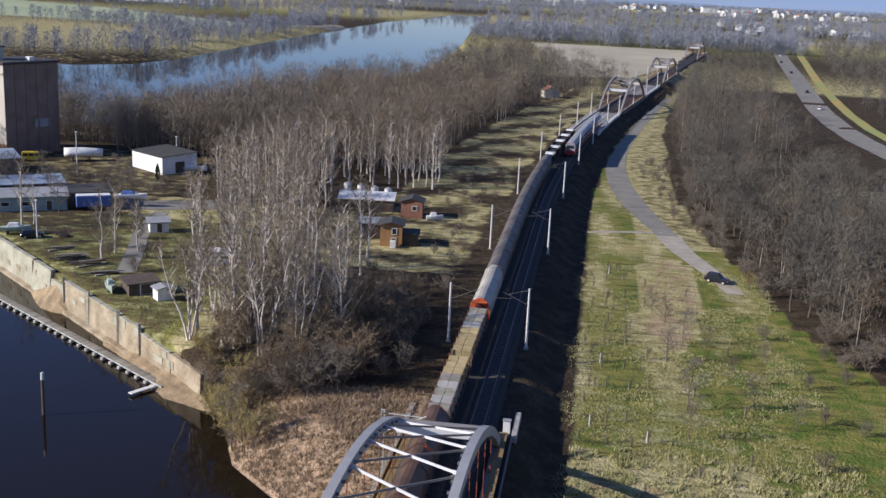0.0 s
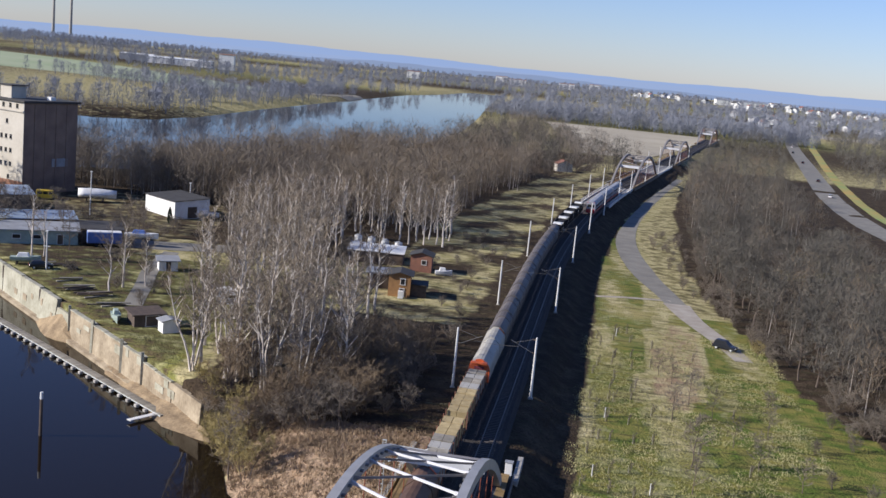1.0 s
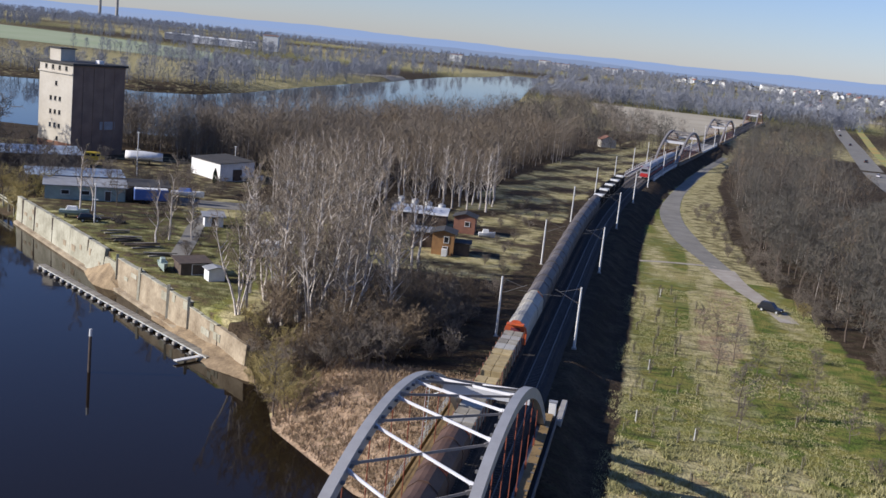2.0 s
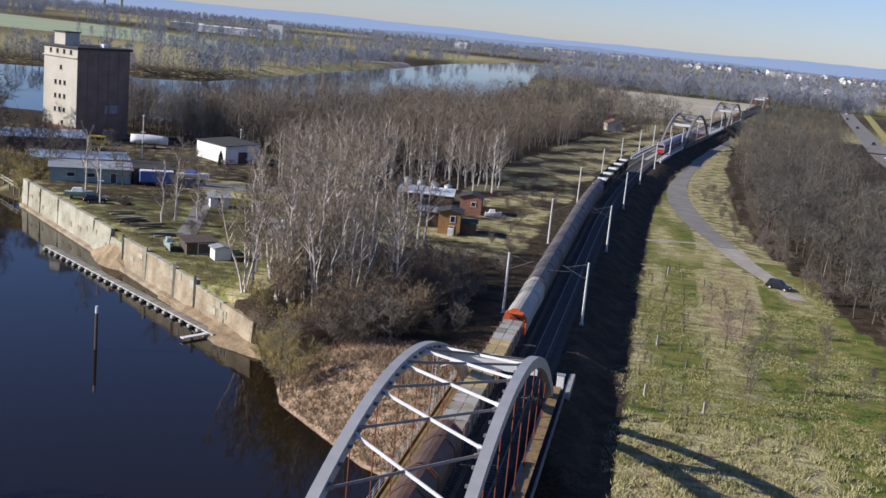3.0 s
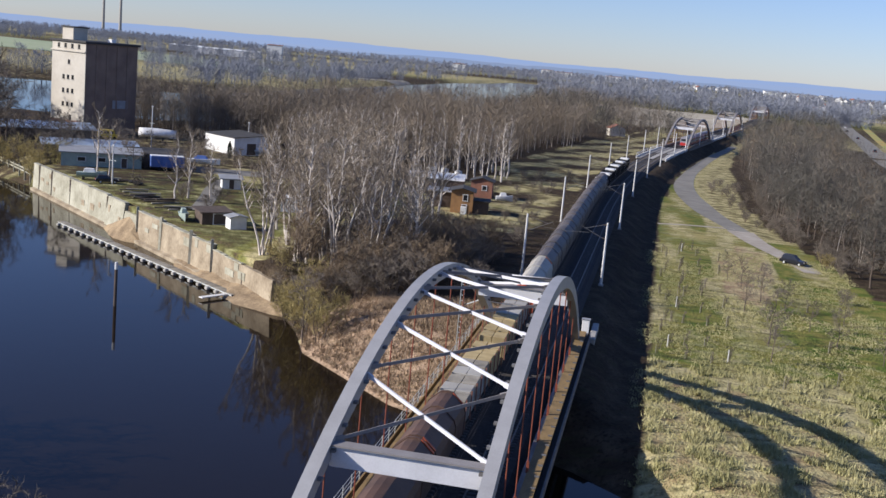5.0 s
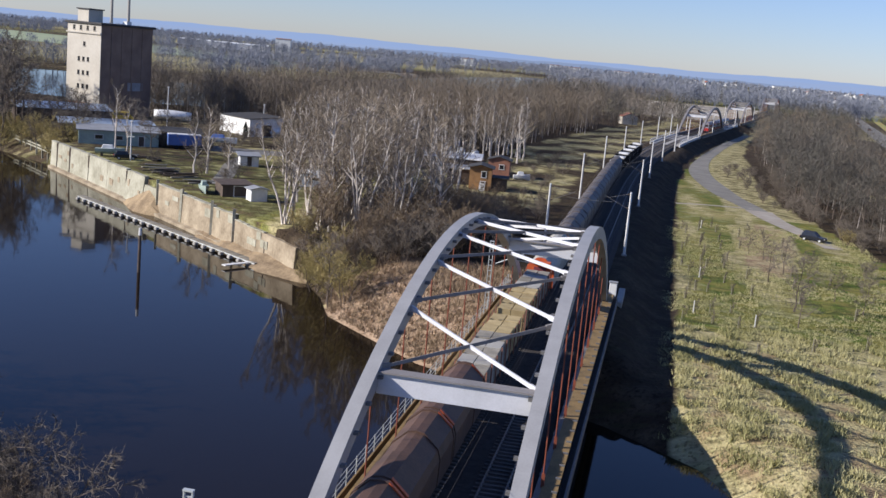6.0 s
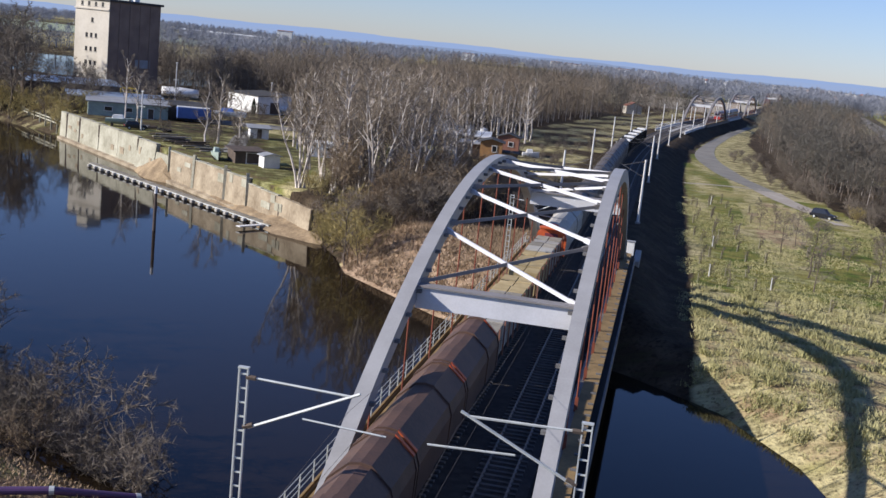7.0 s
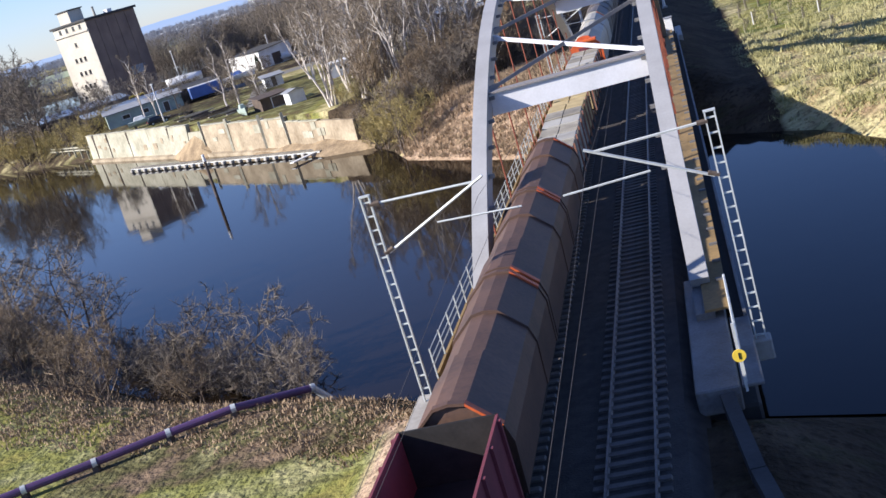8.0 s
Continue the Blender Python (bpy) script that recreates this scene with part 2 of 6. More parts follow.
M_THICKET = mat("dark_thicket_twigs", (0.135, 0.124, 0.102), (0.08, 0.073, 0.06), 0.9, 0, 0.1, 2, rand=0.25)
M_CONCD = mat("dark_concrete", (0.07, 0.065, 0.06), (0.045, 0.042, 0.04), 0.9, 0, 0.4, 5, 0.4)
M_EVERG = mat("evergreen_needles", (0.03, 0.05, 0.025), (0.02, 0.03, 0.016), 0.9, 0, 1, 8)
M_FIELDG = mat("pale_green_field", (0.27, 0.33, 0.18), (0.36, 0.38, 0.24), 0.95, 0, 0.01, 0.1)
M_FIELDT = mat("tan_stubble_field", (0.44, 0.39, 0.29), (0.33, 0.29, 0.21), 0.95, 0, 0.02, 0.2)
M_GREENV = mat("bright_green_verge", (0.2, 0.3, 0.1), (0.45, 0.27, 0.08), 0.95, 0, 0.03, 0.3)
M_BANK = mat("dry_litter_bank", (0.36, 0.27, 0.16), (0.16, 0.115, 0.07), 0.95, 0, 0.5, 3.5, 0.8)
M_ROOFRED = mat("red_tile_roof", (0.3, 0.13, 0.09), (0.22, 0.1, 0.07), 0.9, 0, 0.3, 4)


# ---------- mesh helpers ----------
def box(bm, c, s, rz=0.0, taper=1.0, bevel=0.0, m=None):
    """A box of size s centred on c, turned rz degrees; taper narrows its top."""
    r = bmesh.ops.create_cube(bm, size=1)
    vs = r["verts"]
    for v in vs:
        k = taper if v.co.z > 0 else 1.0
        v.co = Vector((v.co.x * s[0] * k, v.co.y * s[1] * k, v.co.z * s[2]))
    if bevel:
        es = list({e for v in vs for e in v.link_edges})
        vs = bmesh.ops.bevel(bm, geom=es, offset=bevel, segments=1, affect="EDGES")["verts"]
    t = Matrix.Translation(c) @ Matrix.Rotation(radians(rz), 4, "Z")
    bmesh.ops.transform(bm, matrix=(m @ t) if m else t, verts=vs)


def tube(bm, p0, p1, r0, r1=None, n=6, caps=True):
    r1 = r0 if r1 is None else r1
    p0, p1 = Vector(p0), Vector(p1)
    d = (p1 - p0).normalized()
    a = d.orthogonal().normalized()
    b = d.cross(a)
    rings = []
    for p, r in ((p0, r0), (p1, r1)):
        rings.append([bm.verts.new(p + (a * math.cos(2 * math.pi * i / n) + b * math.sin(2 * math.pi * i / n)) * r) for i in range(n)])
    for i in range(n):
        bm.faces.new((rings[0][i], rings[0][(i + 1) % n], rings[1][(i + 1) % n], rings[1][i]))
    if caps:
        bm.faces.new(rings[0][::-1])
        bm.faces.new(rings[1])


def beam(bm, p0, p1, w, h):
    """A rectangular bar from p0 to p1, w across and h high."""
    p0, p1 = Vector(p0), Vector(p1)
    d = (p1 - p0).normalized()
    side = d.cross(Vector((0, 0, 1)))
    side = side.normalized() if side.length > 1e-4 else Vector((1, 0, 0))
    up = side.cross(d)
    q = []
    for p in (p0, p1):
        q.append([bm.verts.new(p + side * a * w / 2 + up * b * h / 2) for a, b in ((-1, -1), (1, -1), (1, 1), (-1, 1))])
    for i in range(4):
        bm.faces.new((q[0][i], q[0][(i + 1) % 4], q[1][(i + 1) % 4], q[1][i]))
    bm.faces.new(q[0][::-1])
    bm.faces.new(q[1])


def loft(bm, rings, caps=True):
    """Closed rings of equal length, skinned one to the next."""
    vv = [[bm.verts.new(p) for p in r] for r in rings]
    n = len(vv[0])
    for a, b in zip(vv, vv[1:]):
        for i in range(n):
            bm.faces.new((a[i], a[(i + 1) % n], b[(i + 1) % n], b[i]))
    if caps:
        bm.faces.new(vv[0][::-1])
        bm.faces.new(vv[-1])


def part(name, bm, material, parent=None, label="", smooth=False, at=None):
    bmesh.ops.recalc_face_normals(bm, faces=bm.faces)
    me = bpy.data.meshes.new(name)
    bm.to_mesh(me)
    bm.free()
    me.materials.append(material)
    if smooth:
        me.shade_smooth()
    ob = new(name, me)
    if parent:
        ob.parent = parent
    if at:
        ob.matrix_basis = at
    if label:
        ob["label"] = label
    return ob


def raw(name, verts, faces, material, parent=None, label=""):
    me = bpy.data.meshes.new(name)
    me.from_pydata(verts, [], faces)
    me.materials.append(material)
    ob = new(name, me)
    if parent:
        ob.parent = parent
    if label:
        ob["label"] = label
    return ob


def thing(name, label, category, at, group="", kind=""):
    ob = new(name)
    ob.empty_display_size = 0.3
    ob.matrix_basis = at
    return tagged(ob, label, category, group, kind)


def B():
    return bmesh.new()


# ---------- plan ----------
WATER_Z, GL, GR = -5.6, -0.6, -3.2
WALL_A, WALL_B = Vector((-35.0, 133.9)), Vector((-112.0, 204.5))
WALL_D = (WALL_B - WALL_A).normalized()
WALL_N = Vector((WALL_D.y, -WALL_D.x)) * -1  # towards the land
if WALL_N.y < 0:
    WALL_N = -WALL_N
CANAL = [(-300, 330), (-112, 204.5), (-35, 133.9), (-29, 124), (-25.5, 116), (-18, 108.5), (-12, 102.5), (-2, 97), (7, 92), (14.8, 85), (19.9, 75), (22, 66),
         (24, 50), (29, 34), (34, 10), (36, -60), (27, -60), (25, 5), (19.5, 29), (12, 37.5), (5, 40), (-6, 45), (-12, 49), (-20, 51.5), (-28, 55), (-36, 61), (-50, 76), (-75, 100), (-300, 210)]
RIVER = [(-760, 520), (-450, 570), (-292, 605), (-243, 650), (-249, 795), (-253, 1045), (-256, 1327), (-225, 1750), (-160, 1750), (-160, 1560), (-135, 1251), (-112, 1000),
         (-97, 800), (-95, 620), (-104, 490), (-122, 405), (-152, 350), (-200, 335), (-280, 330), (-500, 315), (-760, 290)]


def track_x(y):
    """The middle of the railway: straight over the bridge, a curve of 1600 m beyond, straight again."""
    if y < 225:
        return 0.0
    if y < 470:
        return (y - 225) ** 2 / 3200
    return 18.757 + 0.153 * (y - 470)


def track_at(y, off=0.0, z=0.0):
    """A pose on the line, its own y along it, off metres to the side."""
    s = (track_x(y + 0.5) - track_x(y - 0.5))
    a = -math.atan(s)
    return pose(track_x(y) + off * math.cos(a), y + off * math.sin(a), z, 0, 0, math.degrees(a))


def poly_dist(poly, P):
    """Signed distance of points to a polygon, positive outside."""
    P = np.asarray(P, float)
    d = np.full(len(P), 1e9)
    inside = np.zeros(len(P), bool)
    q = np.array(poly, float)
    for a, b in zip(q, np.roll(q, -1, 0)):
        ab = b - a
        t = np.clip(((P - a) @ ab) / (ab @ ab), 0, 1)
        d = np.minimum(d, np.hypot(*(P - a - t[:, None] * ab).T))
        with np.errstate(divide="ignore", invalid="ignore"):
            cross = ((a[1] > P[:, 1]) != (b[1] > P[:, 1])) & (P[:, 0] < (b[0] - a[0]) * (P[:, 1] - a[1]) / (b[1] - a[1] + 1e-12) + a[0])
        inside ^= cross
    return np.where(inside, -d, d)


def sstep(a, b, v):
    t = np.clip((v - a) / (b - a), 0, 1)
    return t * t * (3 - 2 * t)


def terrain(P):
    """Ground height at plan points."""
    P = np.asarray(P, float)
    x, y = P[:, 0], P[:, 1]
    tx = np.array([track_x(v) for v in y])
    off = x - tx
    left = np.where(y < 60, -2.6, GL)
    base = np.where(off < 0, left, GR)
    # gentle unevenness
    bumps = 0.25 * np.sin(x * 0.11 + 1.3 * np.sin(y * 0.05)) + 0.2 * np.sin(y * 0.13 + x * 0.04)
    far = sstep(120, 500, np.abs(off)) + sstep(500, 900, y)
    base = base + bumps * 0.5 * sstep(8, 20, np.abs(off)) * (1 - np.clip(far, 0, 1))
    base = base * (1 - np.clip(far, 0, 1)) + -3.0 * np.clip(far, 0, 1)
    # far rise
    base = base + 5 * sstep(2600, 4600, np.hypot(x, y))
    # railway bank
    bank = -0.75 - np.maximum(0, np.abs(off) - 6.6) * 0.62
    h = np.maximum(base, bank)
    d = np.minimum(poly_dist(CANAL, P), poly_dist(RIVER, P))
    shore = WATER_Z - 0.15 + d * np.where(d < 0, 0.5, 0.55)
    h = np.where(d < 14, np.minimum(h, shore), h)
    rel = P - np.array(WALL_A)
    u, v = rel @ np.array(WALL_D), rel @ np.array(WALL_N)
    h = np.where((u > -1) & (u < (WALL_B - WALL_A).length + 1) & (v > -0.3) & (v < 16), GL, h)
    return np.maximum(h, -9.0)


def gz(x, y):
    return float(terrain([(x, y)])[0])


# ---------- ground and water ----------
def build_ground():
    def axis(lo, hi, step, far, grow=1.16):
        a = list(np.arange(lo, hi + 0.01, step))
        s = step
        while a[-1] < far:
            s *= grow
            a.append(a[-1] + s)
        s = step
        b = []
        v = lo
        while v > -far:
            s *= grow
            v -= s
            b.append(v)
        return np.array(b[::-1] + a)

    xs, ys = axis(-124, 60, 2.0, 4800), axis(-12, 300, 2.0, 4800, 1.08)
    ys = ys[ys > -700]
    X, Y = np.meshgrid(xs, ys)
    P = np.stack([X.ravel(), Y.ravel()], 1)
    rel = P - np.array(WALL_A)
    along, d = rel @ np.array(WALL_D), rel @ np.array(WALL_N)
    on = (along > -1) & (along < (WALL_B - WALL_A).length + 1)
    Z = terrain(P)
    top, foot = on & (np.abs(d) < 0.95), on & (d <= -0.95) & (d > -2.8)
    land = on & (d >= 0.95) & (d < 16)
    n = np.array(WALL_N)
    P[top] += n * (-0.25 - d[top])[:, None]
    P[foot] += n * (-0.7 - d[foot])[:, None]
    Z[top | land] = GL
    Z[foot] = -8.0
    # what grows where; some of the litter cover paints shade
    x, y = P[:, 0], P[:, 1]
    off = x - np.array([track_x(v) for v in y])
    green = np.where(off > 6, 0.62 + 0.3 * np.sin(x * 0.5 + y * 0.05) * np.sin(y * 0.07), 0.12)
    green = np.where((off > 6) & (y > 232) & (x > 23), 0.05, green)
    green = np.where((off > 6) & (x > 31 + (y - 113) * 0.09) & (y < 188), 1.0, green)
    green = np.where((off > 8) & (y < 124 + 2 * np.sin(x * 0.6)) & (x < 36), 0.02, green)
    green = np.where((x < -42) & (y < 215) & (y > 130), 0.6, green)
    green = np.where((y < 60) & (x < 0), 0.6, green)
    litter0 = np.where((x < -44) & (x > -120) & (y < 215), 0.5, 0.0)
    # sine bands of litter paint tree shadows by the huts
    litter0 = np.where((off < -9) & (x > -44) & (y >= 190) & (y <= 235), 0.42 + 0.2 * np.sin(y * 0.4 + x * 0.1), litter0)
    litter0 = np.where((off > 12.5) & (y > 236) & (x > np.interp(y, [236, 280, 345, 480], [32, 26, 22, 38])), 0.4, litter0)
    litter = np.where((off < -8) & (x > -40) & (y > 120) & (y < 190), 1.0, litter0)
    # open strip: wavy litter bands stand for the wood's long shadows
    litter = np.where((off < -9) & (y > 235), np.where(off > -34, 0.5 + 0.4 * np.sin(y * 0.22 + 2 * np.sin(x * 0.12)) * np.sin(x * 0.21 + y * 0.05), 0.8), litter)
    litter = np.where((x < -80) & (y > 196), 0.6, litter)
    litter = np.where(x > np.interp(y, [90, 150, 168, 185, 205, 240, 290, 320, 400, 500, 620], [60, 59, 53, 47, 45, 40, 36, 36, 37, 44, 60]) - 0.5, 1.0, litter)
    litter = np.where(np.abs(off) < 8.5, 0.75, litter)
    # shadow strip beside the bank, painted with dark litter cover
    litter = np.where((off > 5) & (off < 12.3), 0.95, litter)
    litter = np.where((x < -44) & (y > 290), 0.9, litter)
    reed = np.where((off < -5.5) & (x > -27) & (y > 92) & (y < 131), 1.0, 0.0)
    dc = poly_dist(CANAL, P)
    litter = np.where((y < 60) & (x < -7), 0.0, litter)
    near = (y < 70) & (x < -5) & np.where(x > -27, y > 37.0 - 0.05 * (x + 12), dc < 8)
    litter = np.where(near, 0.58, litter)
    reed = np.where(near, 0.38, reed)
    reed = np.where(np.hypot((x + 8.2) / 1.8, (y - 36) / 5) < 1, 1.0, reed)
    litter = np.where((y < 60) & (x > 3), 0.9, litter)
    reed = np.where((off > 12.5) & (dc < 12) & (dc > 0) & (y > 50), 0.45, reed)
    clearing = (x > 58) & (x < 100) & (np.abs(y - 302 - 0.4 * (x - 62)) < 9)
    litter, green = np.where(clearing, 0.2, litter), np.where(clearing, 0.1, green)
    straw = np.hypot((x - 28.2 - 0.05 * (y - 195)) / 4.6, (y - 194) / 30) < 1
    green = np.where(straw, -0.2, green)
    reed = np.where(straw, 0.5, reed)
    green = np.where((np.abs(x - 23.4 - 0.06 * (y - 185)) < 1.3) & (y > 166) & (y < 232), -0.5, green)
    reed = np.where((x > 13) & (x < 34) & (y > 84) & (y < 118) & (dc > 1), 0.4, reed)
    away = np.hypot(x, y) > 640
    litter = np.where(away, 0.45 + 0.3 * np.sin(x * 0.006) * np.sin(y * 0.009), litter)
    green = np.where(away, 0.35 + 0.25 * np.sin(x * 0.004 + y * 0.007), green)
    ncol, nrow = len(xs), len(ys)
    faces = [(j * ncol + i, j * ncol + i + 1, (j + 1) * ncol + i + 1, (j + 1) * ncol + i) for j in range(nrow - 1) for i in range(ncol - 1)]
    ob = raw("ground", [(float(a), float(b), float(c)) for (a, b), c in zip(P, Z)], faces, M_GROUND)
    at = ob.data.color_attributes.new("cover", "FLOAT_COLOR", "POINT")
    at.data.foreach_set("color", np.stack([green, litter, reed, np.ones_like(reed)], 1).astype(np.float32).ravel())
    ob.data.shade_smooth()
    tagged(ob, "winter ground with dry grass, leaf litter, reed and painted shade", "ground", kind="structure")


build_ground()
for nm, poly, lab in (("water", CANAL, "dark still canal water with reflections"), ("water_river", RIVER, "pale blue wide river beyond the woods")):
    bm = B()
    q = [Vector(p) for p in poly]
    vs = [bm.verts.new((p.x, p.y, WATER_Z)) for p in q]
    f = bm.faces.new(vs)
    bmesh.ops.triangulate(bm, faces=[f])
    if f.is_valid and f.normal.z < 0:
        bmesh.ops.reverse_faces(bm, faces=bm.faces)
    ob = part(nm, bm, M_WATER)
    tagged(ob, lab, "water", kind="structure")


def ribbon(name, pts, width, material, lab, cat="road", lift=0.05, step=3.0):
    """A strip laid on the ground along a line of plan points."""
    q = [Vector(p) for p in pts]
    line = []
    for i in range(len(q) - 1):
        a, b, c, d = q[max(0, i - 1)], q[i], q[i + 1], q[min(len(q) - 1, i + 2)]
        n = max(1, int((c - b).length / step))
        for k in range(n):
            t = k / n
            line.append(0.5 * ((2 * b) + (c - a) * t + (2 * a - 5 * b + 4 * c - d) * t * t + (3 * b - a - 3 * c + d) * t ** 3))
    line.append(q[-1])
    P, ww = [], width if isinstance(width, (list, tuple)) else None
    for i, p in enumerate(line):
        t = (line[min(i + 1, len(line) - 1)] - line[max(i - 1, 0)]).normalized()
        n = Vector((-t.y, t.x))
        w = float(np.interp(i / (len(line) - 1), np.linspace(0, 1, len(ww)), ww)) if ww else width
        for k in (-1, -0.5, 0, 0.5, 1):
            P.append(p + n * (k * w / 2))
    Z = terrain([(p.x, p.y) for p in P]) + lift
    v = [(p.x, p.y, float(z)) for p, z in zip(P, Z)]
    f = [(i * 5 + k, i * 5 + k + 1, i * 5 + k + 6, i * 5 + k + 5) for i in range(len(line) - 1) for k in range(4)]
    ob = raw(name, v, f, material)
    ob.data.shade_smooth()
    return tagged(ob, lab, cat, kind="structure")


ribbon("road", [(46, 560), (34, 480), (24, 400), (19.5, 345), (20, 310), (23.5, 280), (28, 255), (31, 238)], [3.4, 3.4, 3.8, 4, 4.4, 6, 6.5, 4.5], M_ASPHALT, "narrow grey asphalt lane beside the railway bank")
ribbon("road_spur", [(30, 244), (32.5, 230), (37, 214), (40, 200)], [6, 4.5, 4, 3.4], M_TRACKDIRT, "pale sandy track ending on the meadow", lift=0.07)
ribbon("path_grey", [(12.6, 242.6), (18, 244.2), (29, 247)], 1.6, M_TRACKDIRT, "thin pale path from the lane to the bank", "path")
ribbon("path", [(-63.2, 173), (-68, 188), (-73, 203), (-76, 220)], 3.2, M_ASPHALT, "grey paved path through the boatyard", "path")
ribbon("yard", [(-66, 232), (-84, 224), (-106, 226)], 9, M_ASPHALT, "grey paved yard among the sheds", "yard", 0.06)
ribbon("road_highway", [(140, 310), (119, 370), (112, 440), (114.5, 530), (122, 610), (136, 740), (174, 1080), (240, 1500), (330, 2000)], 11, M_ASPHALT, "distant grey highway with a bright green verge", step=12)
ribbon("verge", [(134, 375), (124.5, 430), (125, 505), (133, 601), (148, 740), (168, 900), (192, 1080), (260, 1500)], [5, 5, 5.5, 6, 7, 8], M_GREENV, "bright green and orange verge beside the highway", "verge", 0.08, 12)
FIELD_LINE = [(-1250, 1290), (-850, 1230), (-560, 1120), (-330, 1030)]
for nm, pts, w, mt, lab in (("field", FIELD_LINE, [420, 400, 300, 60], M_FIELDG, "pale green far field beyond the river"),
                            ("field", [(-300, 1075), (-268, 1100), (-258, 1150)], [20, 36, 20], M_FIELDT, "pale tan far field by the river"),
                            ("field", [(8, 640), (14, 720), (20, 850), (30, 1010)], [34, 72, 120, 170], M_FIELDT, "tan stubble field beyond the woods"),
                            ("field", [(40, 1300), (200, 1290), (420, 1330)], [60, 90, 80], M_FIELDT, "pale tan far field before the town")):
    ribbon(nm, pts, w, mt, lab, "field", 0.25, 20)


# ---------- quay wall ----------
def build_quay():
    L = (WALL_B - WALL_A).length
    wall = thing("wall_quay", "weathered masonry quay wall with bays and pilasters", "wall", pose(0, 0, 0), kind="structure")
    RQ = random.Random(6)
    ang = math.degrees(math.atan2(WALL_D.y, WALL_D.x))
    # (start, end, height over the land, masonry or plaster)
    bays = ((0.0, 18.3, -0.7, "m"), (18.3, 25.7, -0.15, "m"), (25.7, 37.0, -0.1, "m"), (37.0, 47.0, 0.05, "m"), (47.0, 53.0, -0.9, "p"), (53.0, 61.0, 0.3, "p"),
            (61.4, 71.0, 0.4, "p"), (71.06, 81.0, 0.4, "p"), (81.4, 92.0, 0.4, "p"), (92.7, 100.0, 0.35, "p"), (100.7, L, 0.3, "p"))
    for a, b, hi, kind in bays:
        fall = -0.5 if a == 0 else 0.0
        face = -1.6 if a in (47.0, 53.0) else -1.05
        bm = B()
        rings = []
        for u, top in ((a, GL + hi + fall), (b - 0.03, GL + hi)):
            p = WALL_A + WALL_D * u
            rings.append([Vector((*(p + WALL_N * o), z)) for o, z in ((-0.05, top), (-0.75, top), (face, -6.6), (-0.05, -6.6))])
        loft(bm, rings)
        part("panel", bm, M_QUAY if kind == "m" else M_QUAYP, wall, "tan stained masonry" if kind == "m" else "pale greenish plaster")
        # coping in short, slightly uneven stones
        u = a + (9.0 if a == 0 else 0.0)
        while u < b - 0.6 and a != 47.0:
            du = min(RQ.uniform(1.6, 3.2), b - u)
            bm = B()
            top = GL + hi + fall * (1 - (u - a) / (b - a))
            box(bm, (*(WALL_A + WALL_D * (u + du / 2) + WALL_N * -0.42), top + 0.05 + RQ.uniform(-0.05, 0.05)), (du - 0.06, 0.85, 0.16), ang, bevel=0.03)
            part("coping", bm, M_QUAYP, wall)
            u += du
        # broken render and bare patches on the face
        u = a + 0.3
        while u < b - 1.2 and a != 47.0:
            du = RQ.uniform(0.8, 2.4)
            if RQ.random() < 0.28 and u + du < b - 0.3:
                hgt, z = RQ.uniform(0.3, 1.3), RQ.uniform(-3.6, GL + hi + fall - 1.0)
                if kind == "m" and RQ.random() < 0.5:
                    z = GL + hi + fall * (1 - (u - a) / (b - a)) - 0.1 - hgt / 2
                depth = -0.75 + (z - GL - hi) * (face + 0.75) / (GL + hi + 6.6) * -1 - 0.02
                bm = B()
                box(bm, (*(WALL_A + WALL_D * (u + du / 2) + WALL_N * depth), z), (du, 0.12, hgt), ang, bevel=0.03)
                part("render_patch", bm, M_QUAYP if kind == "m" else M_QUAY, wall)
            u += du
    for u in (18.3, 25.7, 37.0, 47.0):
        bm = B()
        p = WALL_A + WALL_D * u
        beam(bm, (*(p + WALL_N * -1.0 + WALL_D * RQ.uniform(-0.5, 0.1)), -6.2), (*(p + WALL_N * -0.8 + WALL_D * 0.2), GL + 0.75), 0.42, 0.4)
        part("pilaster", bm, M_QUAYP, wall, "pale leaning pilaster")
    # dark strips added as the shade in the wall's slots and notches
    for u, z0 in ((61.2, -2.4), (81.2, -2.6), (92.35, -6.2), (100.35, -6.2), (8.5, -4.6)):
        bm = B()
        p = WALL_A + WALL_D * u + WALL_N * -0.72
        beam(bm, (p.x, p.y, z0), (p.x, p.y, GL + (0.25 if u > 20 else -2.0)), 0.42, 0.36)
        part("slot_shade", bm, M_WOODD, wall, "dark strip for a shaded wall slot")
    # slumped rubble before the broken bay
    bm = B()
    loft(bm, [[Vector((*(WALL_A + WALL_D * u + WALL_N * o), z)) for o, z in ((-0.7, top), (-1.2 - w * 0.35, top * 0.55 - 2.5), (-1.3 - w, -5.7), (-1.3 - w, -6.5), (-0.7, -6.5))] for u, top, w in ((45.0, -5.2, 0.3), (47.5, -2.6, 1.6), (50.5, -1.9, 2.3), (53.5, -2.6, 2.0), (57.0, -3.8, 1.3), (61.0, -5.2, 0.4))])
    part("rubble", bm, M_BANK, wall, "slumped tan rubble")
    # low stone footing along the water and a silted bank at its end
    bm = B()
    loft(bm, [[Vector((*(WALL_A + WALL_D * s + WALL_N * o), z)) for o, z in ((-1.0, -5.0), (-1.75, -5.15), (-1.8, -6.6), (-1.0, -6.6))] for s in (14, 45, L - 1)])
    part("footing", bm, M_QUAY, wall)
    bank = []
